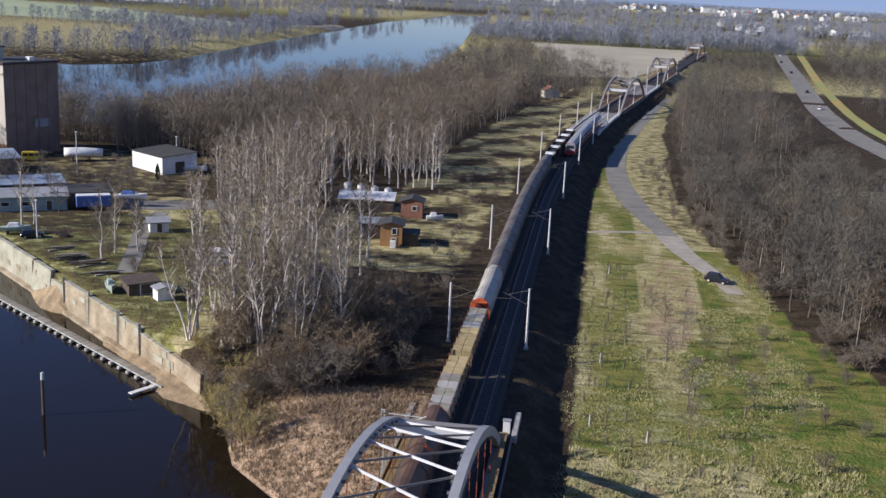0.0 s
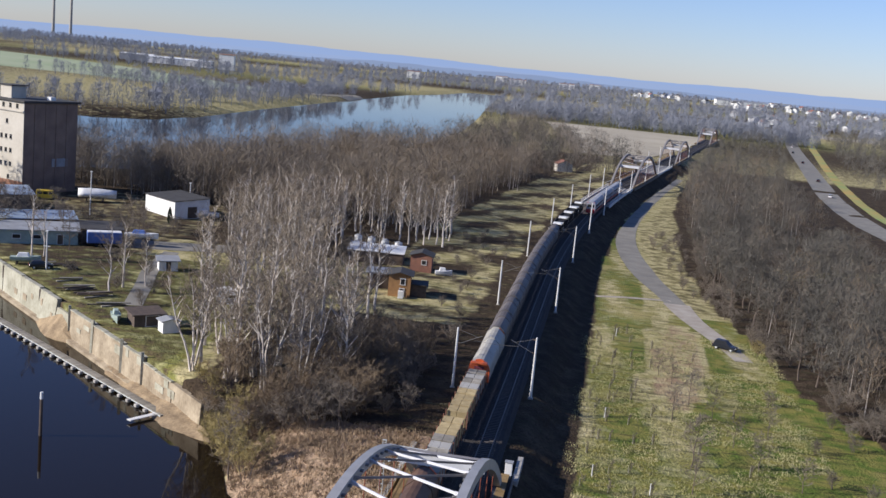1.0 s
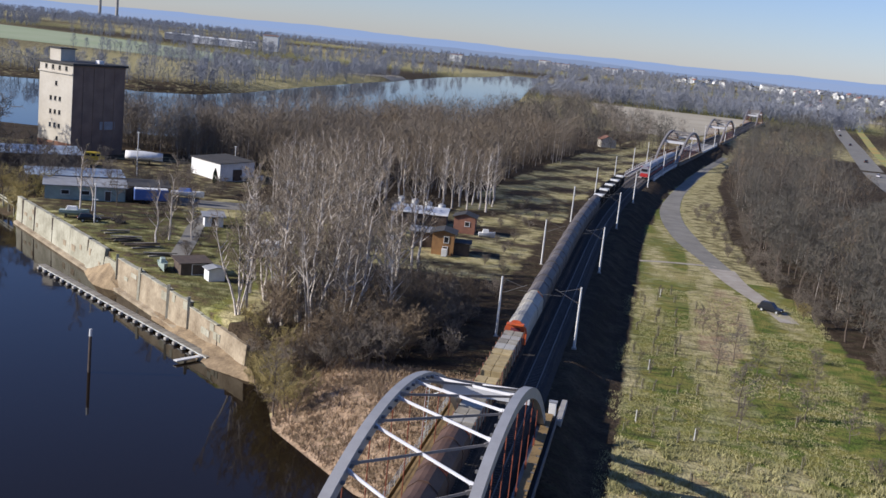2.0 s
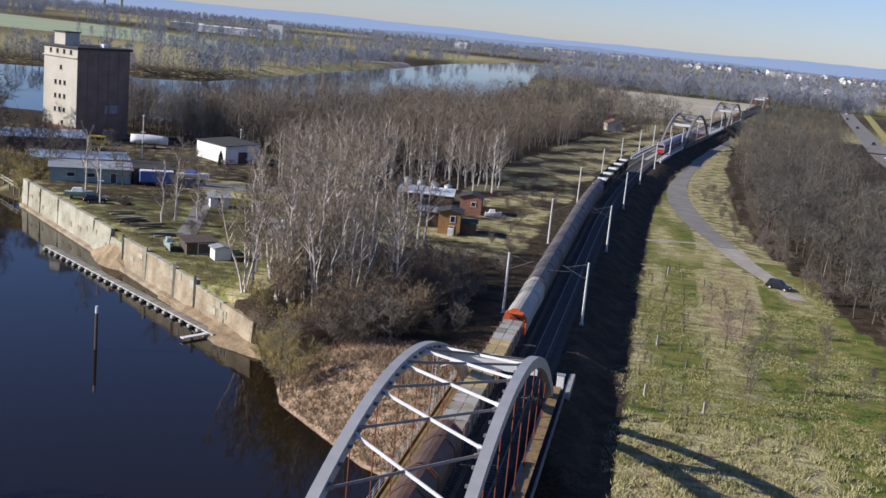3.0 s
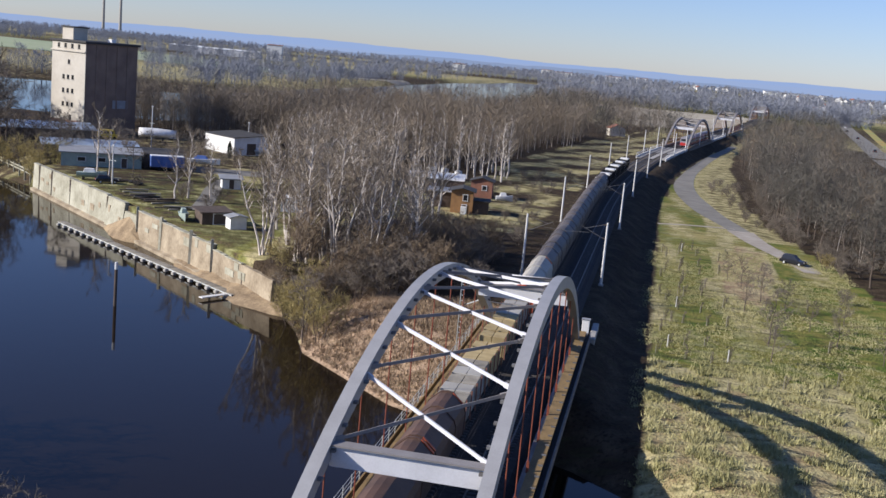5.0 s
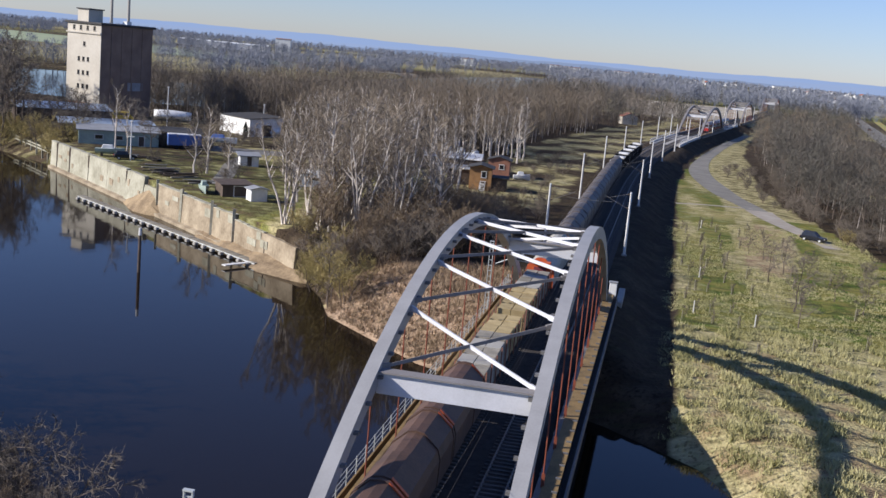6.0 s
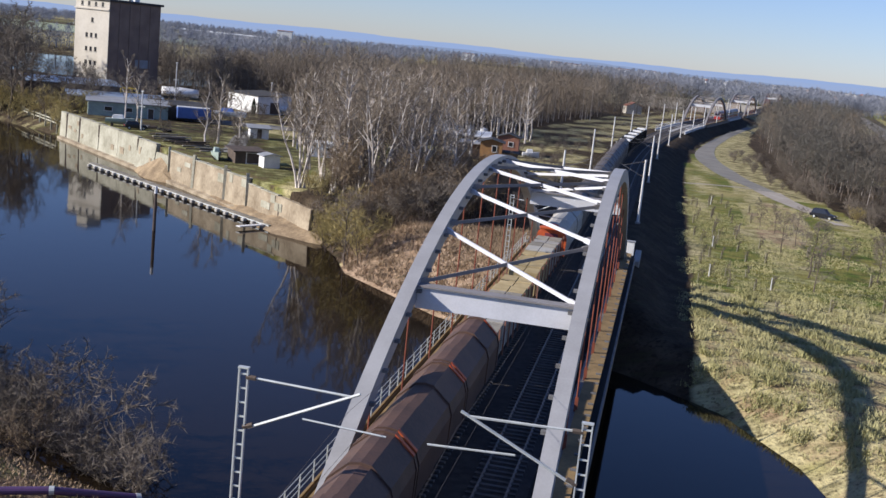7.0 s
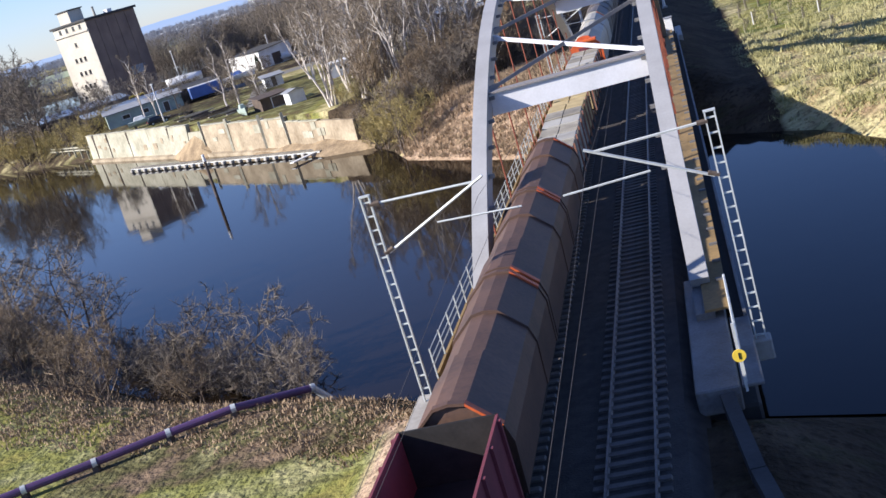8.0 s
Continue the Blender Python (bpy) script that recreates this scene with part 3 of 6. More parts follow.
    for k in range(19):
        s = -4 + 2 * k
        w = 3.6 * (1 - k / 19) ** 0.8 + 0.5 + 0.45 * math.sin(k * 1.9) * math.sin(k * 0.7)
        w *= min(1.0, (k + 0.4) / 4)
        top = max(-5.2, -3.9 - 1.2 * k / 19 + 0.2 * math.sin(k * 1.3) - 0.3 * max(0, 4 - k))
        bank.append([Vector((*(WALL_A + WALL_D * s + WALL_N * o), z)) for o, z in ((-0.75, top), (-0.9 - w * 0.4, top * 0.6 - 5.5 * 0.4 + 0.15 * math.sin(k * 2.3)), (-0.9 - w, -5.72), (-0.9 - w - 0.6, -6.4), (-0.75, -6.4))])
    bm = B()
    loft(bm, bank)
    tagged(part("bank", bm, M_BANK), "tan silted bank with dry litter at the wall's foot", "bank", kind="structure")
    return wall


build_quay()
fence = thing("shore_fence", "low pale railing on posts along the shore", "fence", pose(0, 0, 0))
for zf in (-2.6, -3.2):
    bm = B()
    p, q = WALL_B + WALL_D * 0.6, WALL_B + WALL_D * 34
    beam(bm, (p.x, p.y, zf), (q.x, q.y, zf), 0.1, 0.3)
    part("rail", bm, M_QUAYP, fence)
for k in range(9):
    p = WALL_B + WALL_D * (0.8 + 4.1 * k)
    bm = B()
    box(bm, (p.x, p.y, -4.2), (0.3, 0.3, 4.2), 42)
    part("post", bm, M_QUAYP, fence)


# ---------- railway ----------
def build_track(off, name, lab, y0, y1):
    tr = thing(name, lab, "railway track", pose(0, 0, 0), kind="structure")
    for sx in (-0.75, 0.75):
        bm = B()
        rings = []
        y = y0
        while y <= y1:
            m = track_at(y, off + sx)
            rings.append([m @ Vector(p) for p in ((-0.036, 0, 0), (0.036, 0, 0), (0.036, 0, -0.04), (0.012, 0, -0.06), (0.012, 0, -0.14), (0.07, 0, -0.16), (-0.07, 0, -0.16), (-0.012, 0, -0.14), (-0.012, 0, -0.06), (-0.036, 0, -0.04))])
            y += 4 if y < 225 else 8
        loft(bm, rings)
        part("rail", bm, M_RAIL, tr)
    return tr


TRACK_R = build_track(2.0, "track_away", "steel rails on concrete sleepers, worn bright on top", -60, 920)
TRACK_L = build_track(-2.0, "track_near", "steel rails on concrete sleepers under the freight train", -60, 920)


def build_ballast():
    bm = B()
    rings = []
    for y in list(range(-60, 226, 8)) + list(range(235, 931, 10)):
        m = track_at(y)
        rings.append([m @ Vector((a, 0, b)) for a, b in ((-4.4, -0.9), (-3.7, -0.22), (3.7, -0.22), (4.4, -0.9))])
    loft(bm, rings)
    tagged(part("ballast", bm, M_BALLAST), "dark stone ballast bed under both tracks", "ballast", kind="structure")


build_ballast()

ARCH_C, ARCH_H, ARCH_K, AX, BX = 78.0, 12.5, 0.0084, 4.5, 0.33


def rib(bm, x, c, h, k, w, d, half, tx):
    rings = []
    n = 40
    for i in range(n + 1):
        y = c - half + 2 * half * i / n
        z = h - k * (y - c) ** 2
        sl = -2 * k * (y - c)
        nn = Vector((0, -sl, 1)).normalized()
        p = Vector((x, y, z))
        q = [p + Vector((a * w / 2, 0, 0)) + nn * (b * d / 2) for a, b in ((-1, -1), (1, -1), (1, 1), (-1, 1))]
        rings.append([tx @ v for v in q])
    loft(bm, rings)


def build_bridge(name, lab, tx, c, h, k, ax, half, first, panel, count, hang, detail=True):
    """A tied-arch bridge: two ribs, wind bracing, hangers, tie girders, walkways and railings."""
    br = thing(name, lab, "bridge", pose(0, 0, 0), kind="structure")
    zz = lambda y: h - k * (y - c) ** 2
    for s in (-1, 1):
        bm = B()
        rib(bm, s * ax, c, h, k, 0.75, 0.95, half, tx)
        part("arch_rib", bm, M_STEEL if detail else M_STEEL_F, br)
        if detail:
            # bolted lugs along the inner edge
            bm = B()
            y = c - half + 6
            while y < c + half - 6:
                box(bm, tx @ Vector((s * (ax - 0.5), y, zz(y) + 0.1)), (0.28, 0.3, 0.16))
                y += 2.0
            part("lugs", bm, M_STEEL_D, br)
        y = c - hang * (int((half - 4) / hang - 0.5) + 0.5)
        while y <= c + half - 4:
            bm = B()
            tube(bm, tx @ Vector((s * ax, y, 0.2)), tx @ Vector((s * ax, y, zz(y) - 0.4)), 0.052, n=6)
            if detail:
                box(bm, tx @ Vector((s * ax, y, 0.75)), (0.2, 0.2, 0.9))
            part("hanger", bm, M_HANGER, br, "red-painted hanger rod")
            y += hang
        bm = B()
        beam(bm, tx @ Vector((s * ax, c - half - 3, -0.5)), tx @ Vector((s * ax, c + half + 3, -0.5)), 0.7, 1.7)
        part("tie_girder", bm, M_STEEL_D, br)
        wc, ww, ex = (ax + 0.85, 0.95, ax + 1.7) if s < 0 else (ax + 0.48, 0.95, ax + 1.4)
        wz = 0.12 if s < 0 else 0.405
        bm = B()
        beam(bm, tx @ Vector((s * wc, c - half - 3, wz)), tx @ Vector((s * wc, c + half + 3, wz)), ww, 0.1)
        part("walkway", bm, M_OCHRE, br, "ochre walkway outside the girder")
        if s > 0 and detail:
            bm = B()
            beam(bm, tx @ Vector((ax + 1.14, c - half - 3, -0.06)), tx @ Vector((ax + 1.14, c + half + 3, -0.06)), 0.4, 0.1)
            part("dark_strip", bm, M_BLACK, br, "dark strip beside the walkway")
            # small dark blocks added as the shadow ticks across the walkway
            y = c - half
            while y <= c + half:
                bm = B()
                box(bm, tx @ Vector((ax + 0.78, y, 0.5)), (0.34, 0.16, 0.1))
                part("shadow_tick", bm, M_STEEL_D, br)
                y += 2.25
        bm = B()
        beam(bm, tx @ Vector((s * ex, c - half - 3, -0.3)), tx @ Vector((s * ex, c + half + 3, -0.3)), 0.12, 0.9)
        part("edge_beam", bm, M_OCHRE if s < 0 else M_STEEL_D, br)
        for hh in () if s > 0 and detail else ((0.55, 0.85, 1.2) if detail else (1.2,)):
            bm = B()
            tube(bm, tx @ Vector((s * (ax + 1.72), c - half - 3, hh)), tx @ Vector((s * (ax + 1.72), c + half + 3, hh)), 0.024 if detail else 0.06, n=5)
            part("handrail", bm, M_GALV, br)
        y = c - half - 3
        while detail and s < 0 and y <= c + half + 3:
            bm = B()
            box(bm, tx @ Vector((s * (ax + 1.72), y, 0.6)), (0.055, 0.055, 1.3))
            part("rail_post", bm, M_GALV, br)
            y += 2.0
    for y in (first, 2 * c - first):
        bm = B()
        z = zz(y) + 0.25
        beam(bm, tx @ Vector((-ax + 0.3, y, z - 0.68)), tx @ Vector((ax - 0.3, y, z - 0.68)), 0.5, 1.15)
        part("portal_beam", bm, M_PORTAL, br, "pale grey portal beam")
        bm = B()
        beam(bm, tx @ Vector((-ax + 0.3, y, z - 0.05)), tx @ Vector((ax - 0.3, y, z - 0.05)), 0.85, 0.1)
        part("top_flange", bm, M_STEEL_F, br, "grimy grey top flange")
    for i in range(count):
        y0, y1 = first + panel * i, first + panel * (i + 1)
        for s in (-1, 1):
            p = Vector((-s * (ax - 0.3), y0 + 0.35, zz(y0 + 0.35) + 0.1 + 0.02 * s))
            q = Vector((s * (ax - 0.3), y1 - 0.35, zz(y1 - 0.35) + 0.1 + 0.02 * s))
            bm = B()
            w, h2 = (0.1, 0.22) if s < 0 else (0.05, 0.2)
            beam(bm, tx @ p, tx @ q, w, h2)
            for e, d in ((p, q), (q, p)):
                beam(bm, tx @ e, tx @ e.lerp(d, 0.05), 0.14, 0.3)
            # sun and shade painted in: pale braces one way, dark the other
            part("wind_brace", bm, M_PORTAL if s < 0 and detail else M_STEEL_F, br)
    y = c - half - 2
    while y < c + half + 2:
        bm = B()
        box(bm, tx @ Vector((0, y, -1.05)), (2 * ax - 0.5, 0.35, 0.7))
        part("cross_girder", bm, M_STEEL_D, br)
        y += 4.0 if detail else 8.0
    bm = B()
    beam(bm, tx @ Vector((0, c - half - 3, -0.82)), tx @ Vector((0, c + half + 3, -0.82)), 2 * ax - 0.72, 0.16)
    part("deck_plate", bm, M_STEEL_D, br)
    return br


bridge = build_bridge("bridge_near", "grey steel tied-arch railway bridge with red hangers over the canal", pose(BX, 0, 0), ARCH_C, ARCH_H, ARCH_K, AX, 38.0, 54.4, 6.743, 7, 6.743)
for y in (34.5, 121.5):
    ab = thing("abutment", "pale concrete bridge abutment with wing walls", "abutment", pose(0, y, 0), kind="structure")
    s = 1 if y > 78 else -1
    # pier colour is darkened in place of the train's shade
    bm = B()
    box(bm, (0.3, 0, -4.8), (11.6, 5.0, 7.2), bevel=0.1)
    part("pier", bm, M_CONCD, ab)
    for x in (-6.4, 6.4):
        if x > 0 and s < 0:
            continue
        bm = B()
        box(bm, (x, s * 2.0, -2.6), (0.7, 8.0, 4.4), bevel=0.06)
        part("wing_wall", bm, M_CONC, ab)
for x in (-AX, AX):
    bm = B()
    box(bm, (0, 0, 0), (1.15, 10.0, 0.9) if x < 0 else (1.45, 10.8, 0.9), bevel=0.05)
    bm2 = part("arch_foot", bm, M_STEEL_D, None, at=pose(x + BX, 35.8 if x < 0 else 36.3, -0.25 if x < 0 else -0.36))
    tagged(bm2, "weathered grey steel box at the foot of the arch", "girder end")

wk = thing("service_walkway", "narrow grey service walkway with pale handrail beside the girder end", "walkway", pose(6.0, 34.2, 0))
bm = B()
box(bm, (-0.02, 0, -0.12), (0.72, 6.0, 0.12), bevel=0.02)
part("plank", bm, M_STEEL_D, wk)
for hh in (0.55, 1.05):
    bm = B()
    tube(bm, (-0.22, -2.8, hh), (-0.22, 4.6, hh), 0.045, n=6)
    part("handrail", bm, M_GALV, wk)
for yy in (-2.8, -0.4, 2.0, 4.5):
    bm = B()
    box(bm, (-0.22, yy, 0.5), (0.09, 0.09, 1.2))
    part("rail_post", bm, M_GALV, wk)
kb = thing("edging_kerb", "low dark concrete kerb along the ballast edge", "kerb", pose(5.1, 30.8, -0.15))
bm = B()
beam(bm, Vector((0, 0, -0.15)), Vector((0.5, -5, -0.15)), 0.45, 0.5)
part("kerb_block", bm, M_CONCD, kb)
bm = B()
beam(bm, Vector((0.52, -5.05, -0.15)), Vector((1.3, -10, -0.2)), 0.45, 0.5)
part("kerb_block", bm, M_CONCD, kb)

# the two bridges farther along the line
for c, lab in ((497.0, "grey steel tied-arch railway bridge farther along the line"), (655.0, "grey steel tied-arch bridge far along the line"), (885.0, "small pale tied-arch bridge at the end of the line")):
    build_bridge("bridge_far", lab, track_at(c), 0.0, 10.5, 0.0072, AX, 38.0, -20.0, 5.714, 7, 5.714, False)


def approach(y0, y1):
    """A pale approach viaduct: edge beams and handrails on both sides of the line."""
    ap = thing("viaduct_approach", "pale concrete approach viaduct with white handrails", "viaduct", pose(0, 0, 0), kind="structure")
    for s in (-1, 1):
        for name, z, w, h in (("parapet", -0.25, 0.35, 0.9), ("handrail", 1.15, 0.14, 0.12), ("middle_rail", 0.7, 0.1, 0.08)):
            bm = B()
            for k in range(8):
                ya, yb = y0 + (y1 - y0) * k / 8, y0 + (y1 - y0) * (k + 1) / 8
                beam(bm, track_at(ya, s * 5.0) @ Vector((0, 0, z)), track_at(yb, s * 5.0) @ Vector((0, 0, z)), w, h)
            part(name, bm, M_MASTC, ap)
        for k in range(13):
            bm = B()
            p = track_at(y0 + (y1 - y0) * k / 12, s * 5.0)
            beam(bm, p @ Vector((0, 0, 0)), p @ Vector((0, 0, 1.15)), 0.1, 0.1)
            part("rail_post", bm, M_MASTC, ap)
    # pale sheet over the ballast, sunlight put into its colour
    bm = B()
    for k in range(8):
        ya, yb = y0 + (y1 - y0) * k / 8, y0 + (y1 - y0) * (k + 1) / 8
        beam(bm, track_at(ya, 0) @ Vector((0, 0, -0.3)), track_at(yb, 0) @ Vector((0, 0, -0.3)), 9.6, 0.22)
    part("deck", bm, M_CONC, ap, "pale deck painted as sunlit ballast")


approach(388, 456)
approach(540, 598)


# ---------- masts and wires ----------
def catenary_mast(s, h=8.1, lattice=False):
    lab = "galvanised lattice overhead-line mast with cantilever" if lattice else "pale slender overhead-line mast with cantilever arm"
    t = thing("catenary_mast", lab, "mast", pose(0, 0, 0), "overhead-line masts")
    bm = B()
    if lattice:
        for dx in (-0.17, 0.17):
            box(bm, (dx, 0, (h - 1) / 2), (0.055, 0.14, h + 1))
        z = -0.4
        while z < h:
            box(bm, (0, 0, z), (0.28, 0.05, 0.06))
            z += 0.55
        box(bm, (0, 0, h), (0.42, 0.2, 0.06))
    else:
        tube(bm, (0, 0, -1.2), (0, 0, h), 0.2, 0.13, 8)
    part("pole", bm, M_GALV if lattice else M_MASTC, t)
    bm = B()
    box(bm, (0, 0, -0.9), (0.7, 0.7, 0.8), bevel=0.05)
    part("footing", bm, M_CONC, t)
    r, arm = (0.05, M_GALV) if lattice else (0.03, M_STEEL_D)
    bm = B()
    tube(bm, (-s * 0.5, 0, h - 0.35), (-s * (4.2 if lattice else 2.9), 0, h - (0.45 if lattice else 1.05)), r, n=5)
    part("top_tube", bm, arm, t)
    bm = B()
    tube(bm, (-s * 0.3, 0, h - 2.3), (-s * (4.5 if lattice else 3.6), 0, h - (0.3 if lattice else 0.75)), r * 1.2, n=5)
    part("diagonal_tube", bm, arm, t)
    bm = B()
    tube(bm, (-s * 2.4, 0, h - 1.6), (-s * 5.6, 0, h - 1.75), r * 0.8, n=5)
    part("registration_arm", bm, arm, t)
    for z in (h - 0.35, h - 2.3):
        bm = B()
        tube(bm, (-s * 0.12, 0, z), (-s * 0.5, 0, z + (0.15 if z < h - 1 else 0)), 0.1, n=6)
        part("insulator", bm, M_WOODD, t)
    return t


protoL, protoR = catenary_mast(-1), catenary_mast(1)
latL, latR = catenary_mast(-1, lattice=True), catenary_mast(1, lattice=True)
MAST_Y = [152.2, 209.8, 268.5, 321.5, 366.5, 411.0, 446, 490, 535, 580, 630, 680]
for i, y in enumerate(MAST_Y):
    for s, pr, off in ((-1, protoL, -5.65), (1, protoR, 5.45)):
        m = track_at(y, off)
        if i == 0:
            pr.matrix_basis = m
        else:
            copy_thing(pr, m)
latL.matrix_basis, latR.matrix_basis = pose(-6.15, 35.8, 0), pose(6.6, 35.8, 0)
copy_thing(latL, pose(-6.3, 107, -1.4))
copy_thing(latL, pose(-6.15, -22, 0))
copy_thing(latR, pose(6.6, -22, 0))


def wires():
    ys = [-22, 35.8, 97] + MAST_Y
    for off in (-2.0, 2.0):
        w = thing("overhead_wire", "thin dark contact wire and sagging messenger wire", "overhead wire", pose(0, 0, 0), "overhead wires")
        bm, bn = B(), B()
        for a, b in zip(ys, ys[1:]):
            last = None
            for k in range(9):
                t = k / 8
                y = a + (b - a) * t
                m = track_at(y, off)
                hi, lo = m @ Vector((0, 0, 7.1 - 1.0 * 4 * t * (1 - t))), m @ Vector((0, 0, 5.6))
                if last:
                    tube(bm, last[0], hi, 0.008, n=3, caps=False)
                    tube(bn, last[1], lo, 0.008, n=3, caps=False)
                last = (hi, lo)
        part("messenger_wire", bm, M_WIRE, w)
        part("contact_wire", bn, M_WIRE, w)


wires()


# ---------- trains ----------
def bogie(parent, y, keyed):
    bm = B()
    for x in (-1.0, 1.0):
        box(bm, (x, y, 0.55), (0.16, 2.6, 0.3), bevel=0.04)
    box(bm, (0, y, 0.6), (2.0, 0.4, 0.3))
    part("bogie", bm, M_BLACK, parent)
    for dy in (-0.9, 0.9):
        bm = B()
        for x in (-0.75, 0.75):
            tube(bm, (x - 0.07, 0, 0), (x + 0.07, 0, 0), 0.46, n=16)
        tube(bm, (-0.75, 0, 0), (0.75, 0, 0), 0.08, n=8)
        keyed.append(part("wheelset", bm, M_BLACK, parent, at=pose(0, y + dy, 0.46)))


HOOD = [(-1.45, 1.25), (-1.5, 2.85), (-1.33, 3.4), (-0.46, 4.2), (0.0, 4.27), (0.46, 4.2), (1.33, 3.4), (1.5, 2.85), (1.45, 1.25)]


def hood_wagon(length, material, lab, ends=True):
    """A covered coil wagon: three telescoping faceted hoods on a flat frame."""
    w = thing("hood_wagon", lab, "railway wagon", pose(0, 0, 0), "freight train")
    ws = []
    g = 0.25
    bm = B()
    box(bm, (0, 0, 1.1), (2.7, length - 0.9, 0.3), bevel=0.04)
    part("underframe", bm, M_BLACK, w)
    seg = (length - 2 * g) / 3
    for i, k in enumerate((1.0, 0.965, 1.0)):
        y0 = -length / 2 + g + seg * i - (0.15 if i else 0)
        y1 = -length / 2 + g + seg * (i + 1) + (0.15 if i < 2 else 0)
        bm = B()
        loft(bm, [[Vector((x * k, y, 1.25 + (z - 1.25) * k)) for x, z in HOOD] for y in (y0, y1)])
        part("hood", bm, material, w)
    for y in (-length / 2 + g, length / 2 - g):
        for side, paint, word in ((HOOD[:6], material, "rust-stained end hoop"), (HOOD[6:], material, "rust-stained end hoop"), (HOOD[5:7], M_ORANGE if ends else material, "orange-red end hoop")):
            bm = B()
            loft(bm, [[Vector((x * k, yy, 1.25 + (z - 1.25) * k)) for k in (1.03,) for x, z in side] + [Vector((x, yy, 1.25 + (z - 1.25))) for x, z in reversed(side)] for yy in (y - 0.12, y + 0.12)])
            part("end_hoop", bm, paint, w, word)
    for x in (-0.88, 0.88):
        for y in (-length / 2, length / 2):
            bm = B()
            tube(bm, (x, y - 0.3, 1.05), (x, y + 0.3, 1.05), 0.22, n=10)
            part("buffer", bm, M_BLACK, w)
    for y in (-length / 2 + 2.4, length / 2 - 2.4):
        bogie(w, y, ws)
    return w, ws


def slab_wagon(length, lab, pattern):
    """A flat wagon stacked with bundles of sawn timber."""
    w = thing("flat_wagon", lab, "railway wagon", pose(0, 0, 0), "freight train")
    ws = []
    bm = B()
    box(bm, (0, 0, 1.1), (2.7, length - 0.8, 0.3), bevel=0.04)
    part("underframe", bm, M_BLACK, w)
    n = len(pattern)
    step = (length - 1.6) / n
    rnd = random.Random(n)
    for i, c in enumerate(pattern):
        y = -length / 2 + 0.8 + step * (i + 0.5)
        hgt = 2.05 + rnd.uniform(-0.12, 0.12)
        for k in range(2):
            for j in range(2):
                bm = B()
                box(bm, ((j - 0.5) * 1.24 + rnd.uniform(-0.02, 0.02), y + rnd.uniform(-0.04, 0.04), 1.3 + hgt * (k + 0.5) / 2), (1.18, step - 0.22, hgt / 2 - 0.08), bevel=0.02)
                part("timber_block", bm, {"y": M_YTIMBER, "g": M_GTIMBER, "w": M_PALEHOOD}[c], w, {"y": "yellow sawn timber bundles", "g": "grey timber bundles", "w": "pale wrapped bundles"}[c])
    for i in range(n + 1):
        y = -length / 2 + 0.8 + step * i
        for x in (-1.33, 1.33):
            bm = B()
            box(bm, (x, y, 2.3), (0.1, 0.12, 2.3))
            part("stanchion", bm, M_WOODR, w)
    for y in (-length / 2 + 2.4, length / 2 - 2.4):
        bogie(w, y, ws)
    return w, ws


def gondola(length, lab, inside, white_end=False, hh=2.3):
    """An open wagon with ribbed steel walls."""
    w = thing("open_wagon", lab, "railway wagon", pose(0, 0, 0), "freight train")
    ws = []
    bm = B()
    box(bm, (0, 0, 1.15), (2.8, length - 0.8, 0.3), bevel=0.04)
    part("underframe", bm, M_BLACK, w)
    for x in (-1.4, 1.4):
        bm = B()
        box(bm, (x, 0, 1.3 + hh / 2), (0.08, length - 0.5, hh))
        part("side_wall", bm, inside, w)
        k = -length / 2 + 0.9
        while k < length / 2 - 0.4:
            bm = B()
            box(bm, (x * 1.06, k, 1.3 + hh / 2), (0.1, 0.14, hh - 0.05))
            part("rib", bm, inside, w)
            k += 1.5
    for y in (-length / 2 + 0.25, length / 2 - 0.25):
        bm = B()
        box(bm, (0, y, 1.3 + hh / 2), (2.8, 0.08, hh))
        # black ends of the wine-red wagons stand for the shade inside
        part("end_wall", bm, M_WHITEP if white_end else M_BLACK, w)
    bm = B()
    if white_end:
        box(bm, (0, 0, 3.0), (2.6, length - 1.4, 0.5), taper=0.7)
        part("load", bm, M_BLACK, w, "dark fill in the wagon")
        bm = B()
        box(bm, (0, length / 2 - 2.2, 3.62), (2.5, 2.6, 0.35), taper=0.85, bevel=0.05)
        part("cover", bm, M_WHITEP, w, "white cover sheet")
    else:
        # black block added as the shade inside the open wagon
        box(bm, (0, 0, 1.85), (2.7, length - 0.7, 1.0))
        part("load", bm, M_BLACK, w, "dark fill in the wagon")
    for y in (-length / 2 + 2.2, length / 2 - 2.2):
        bogie(w, y, ws)
    return w, ws


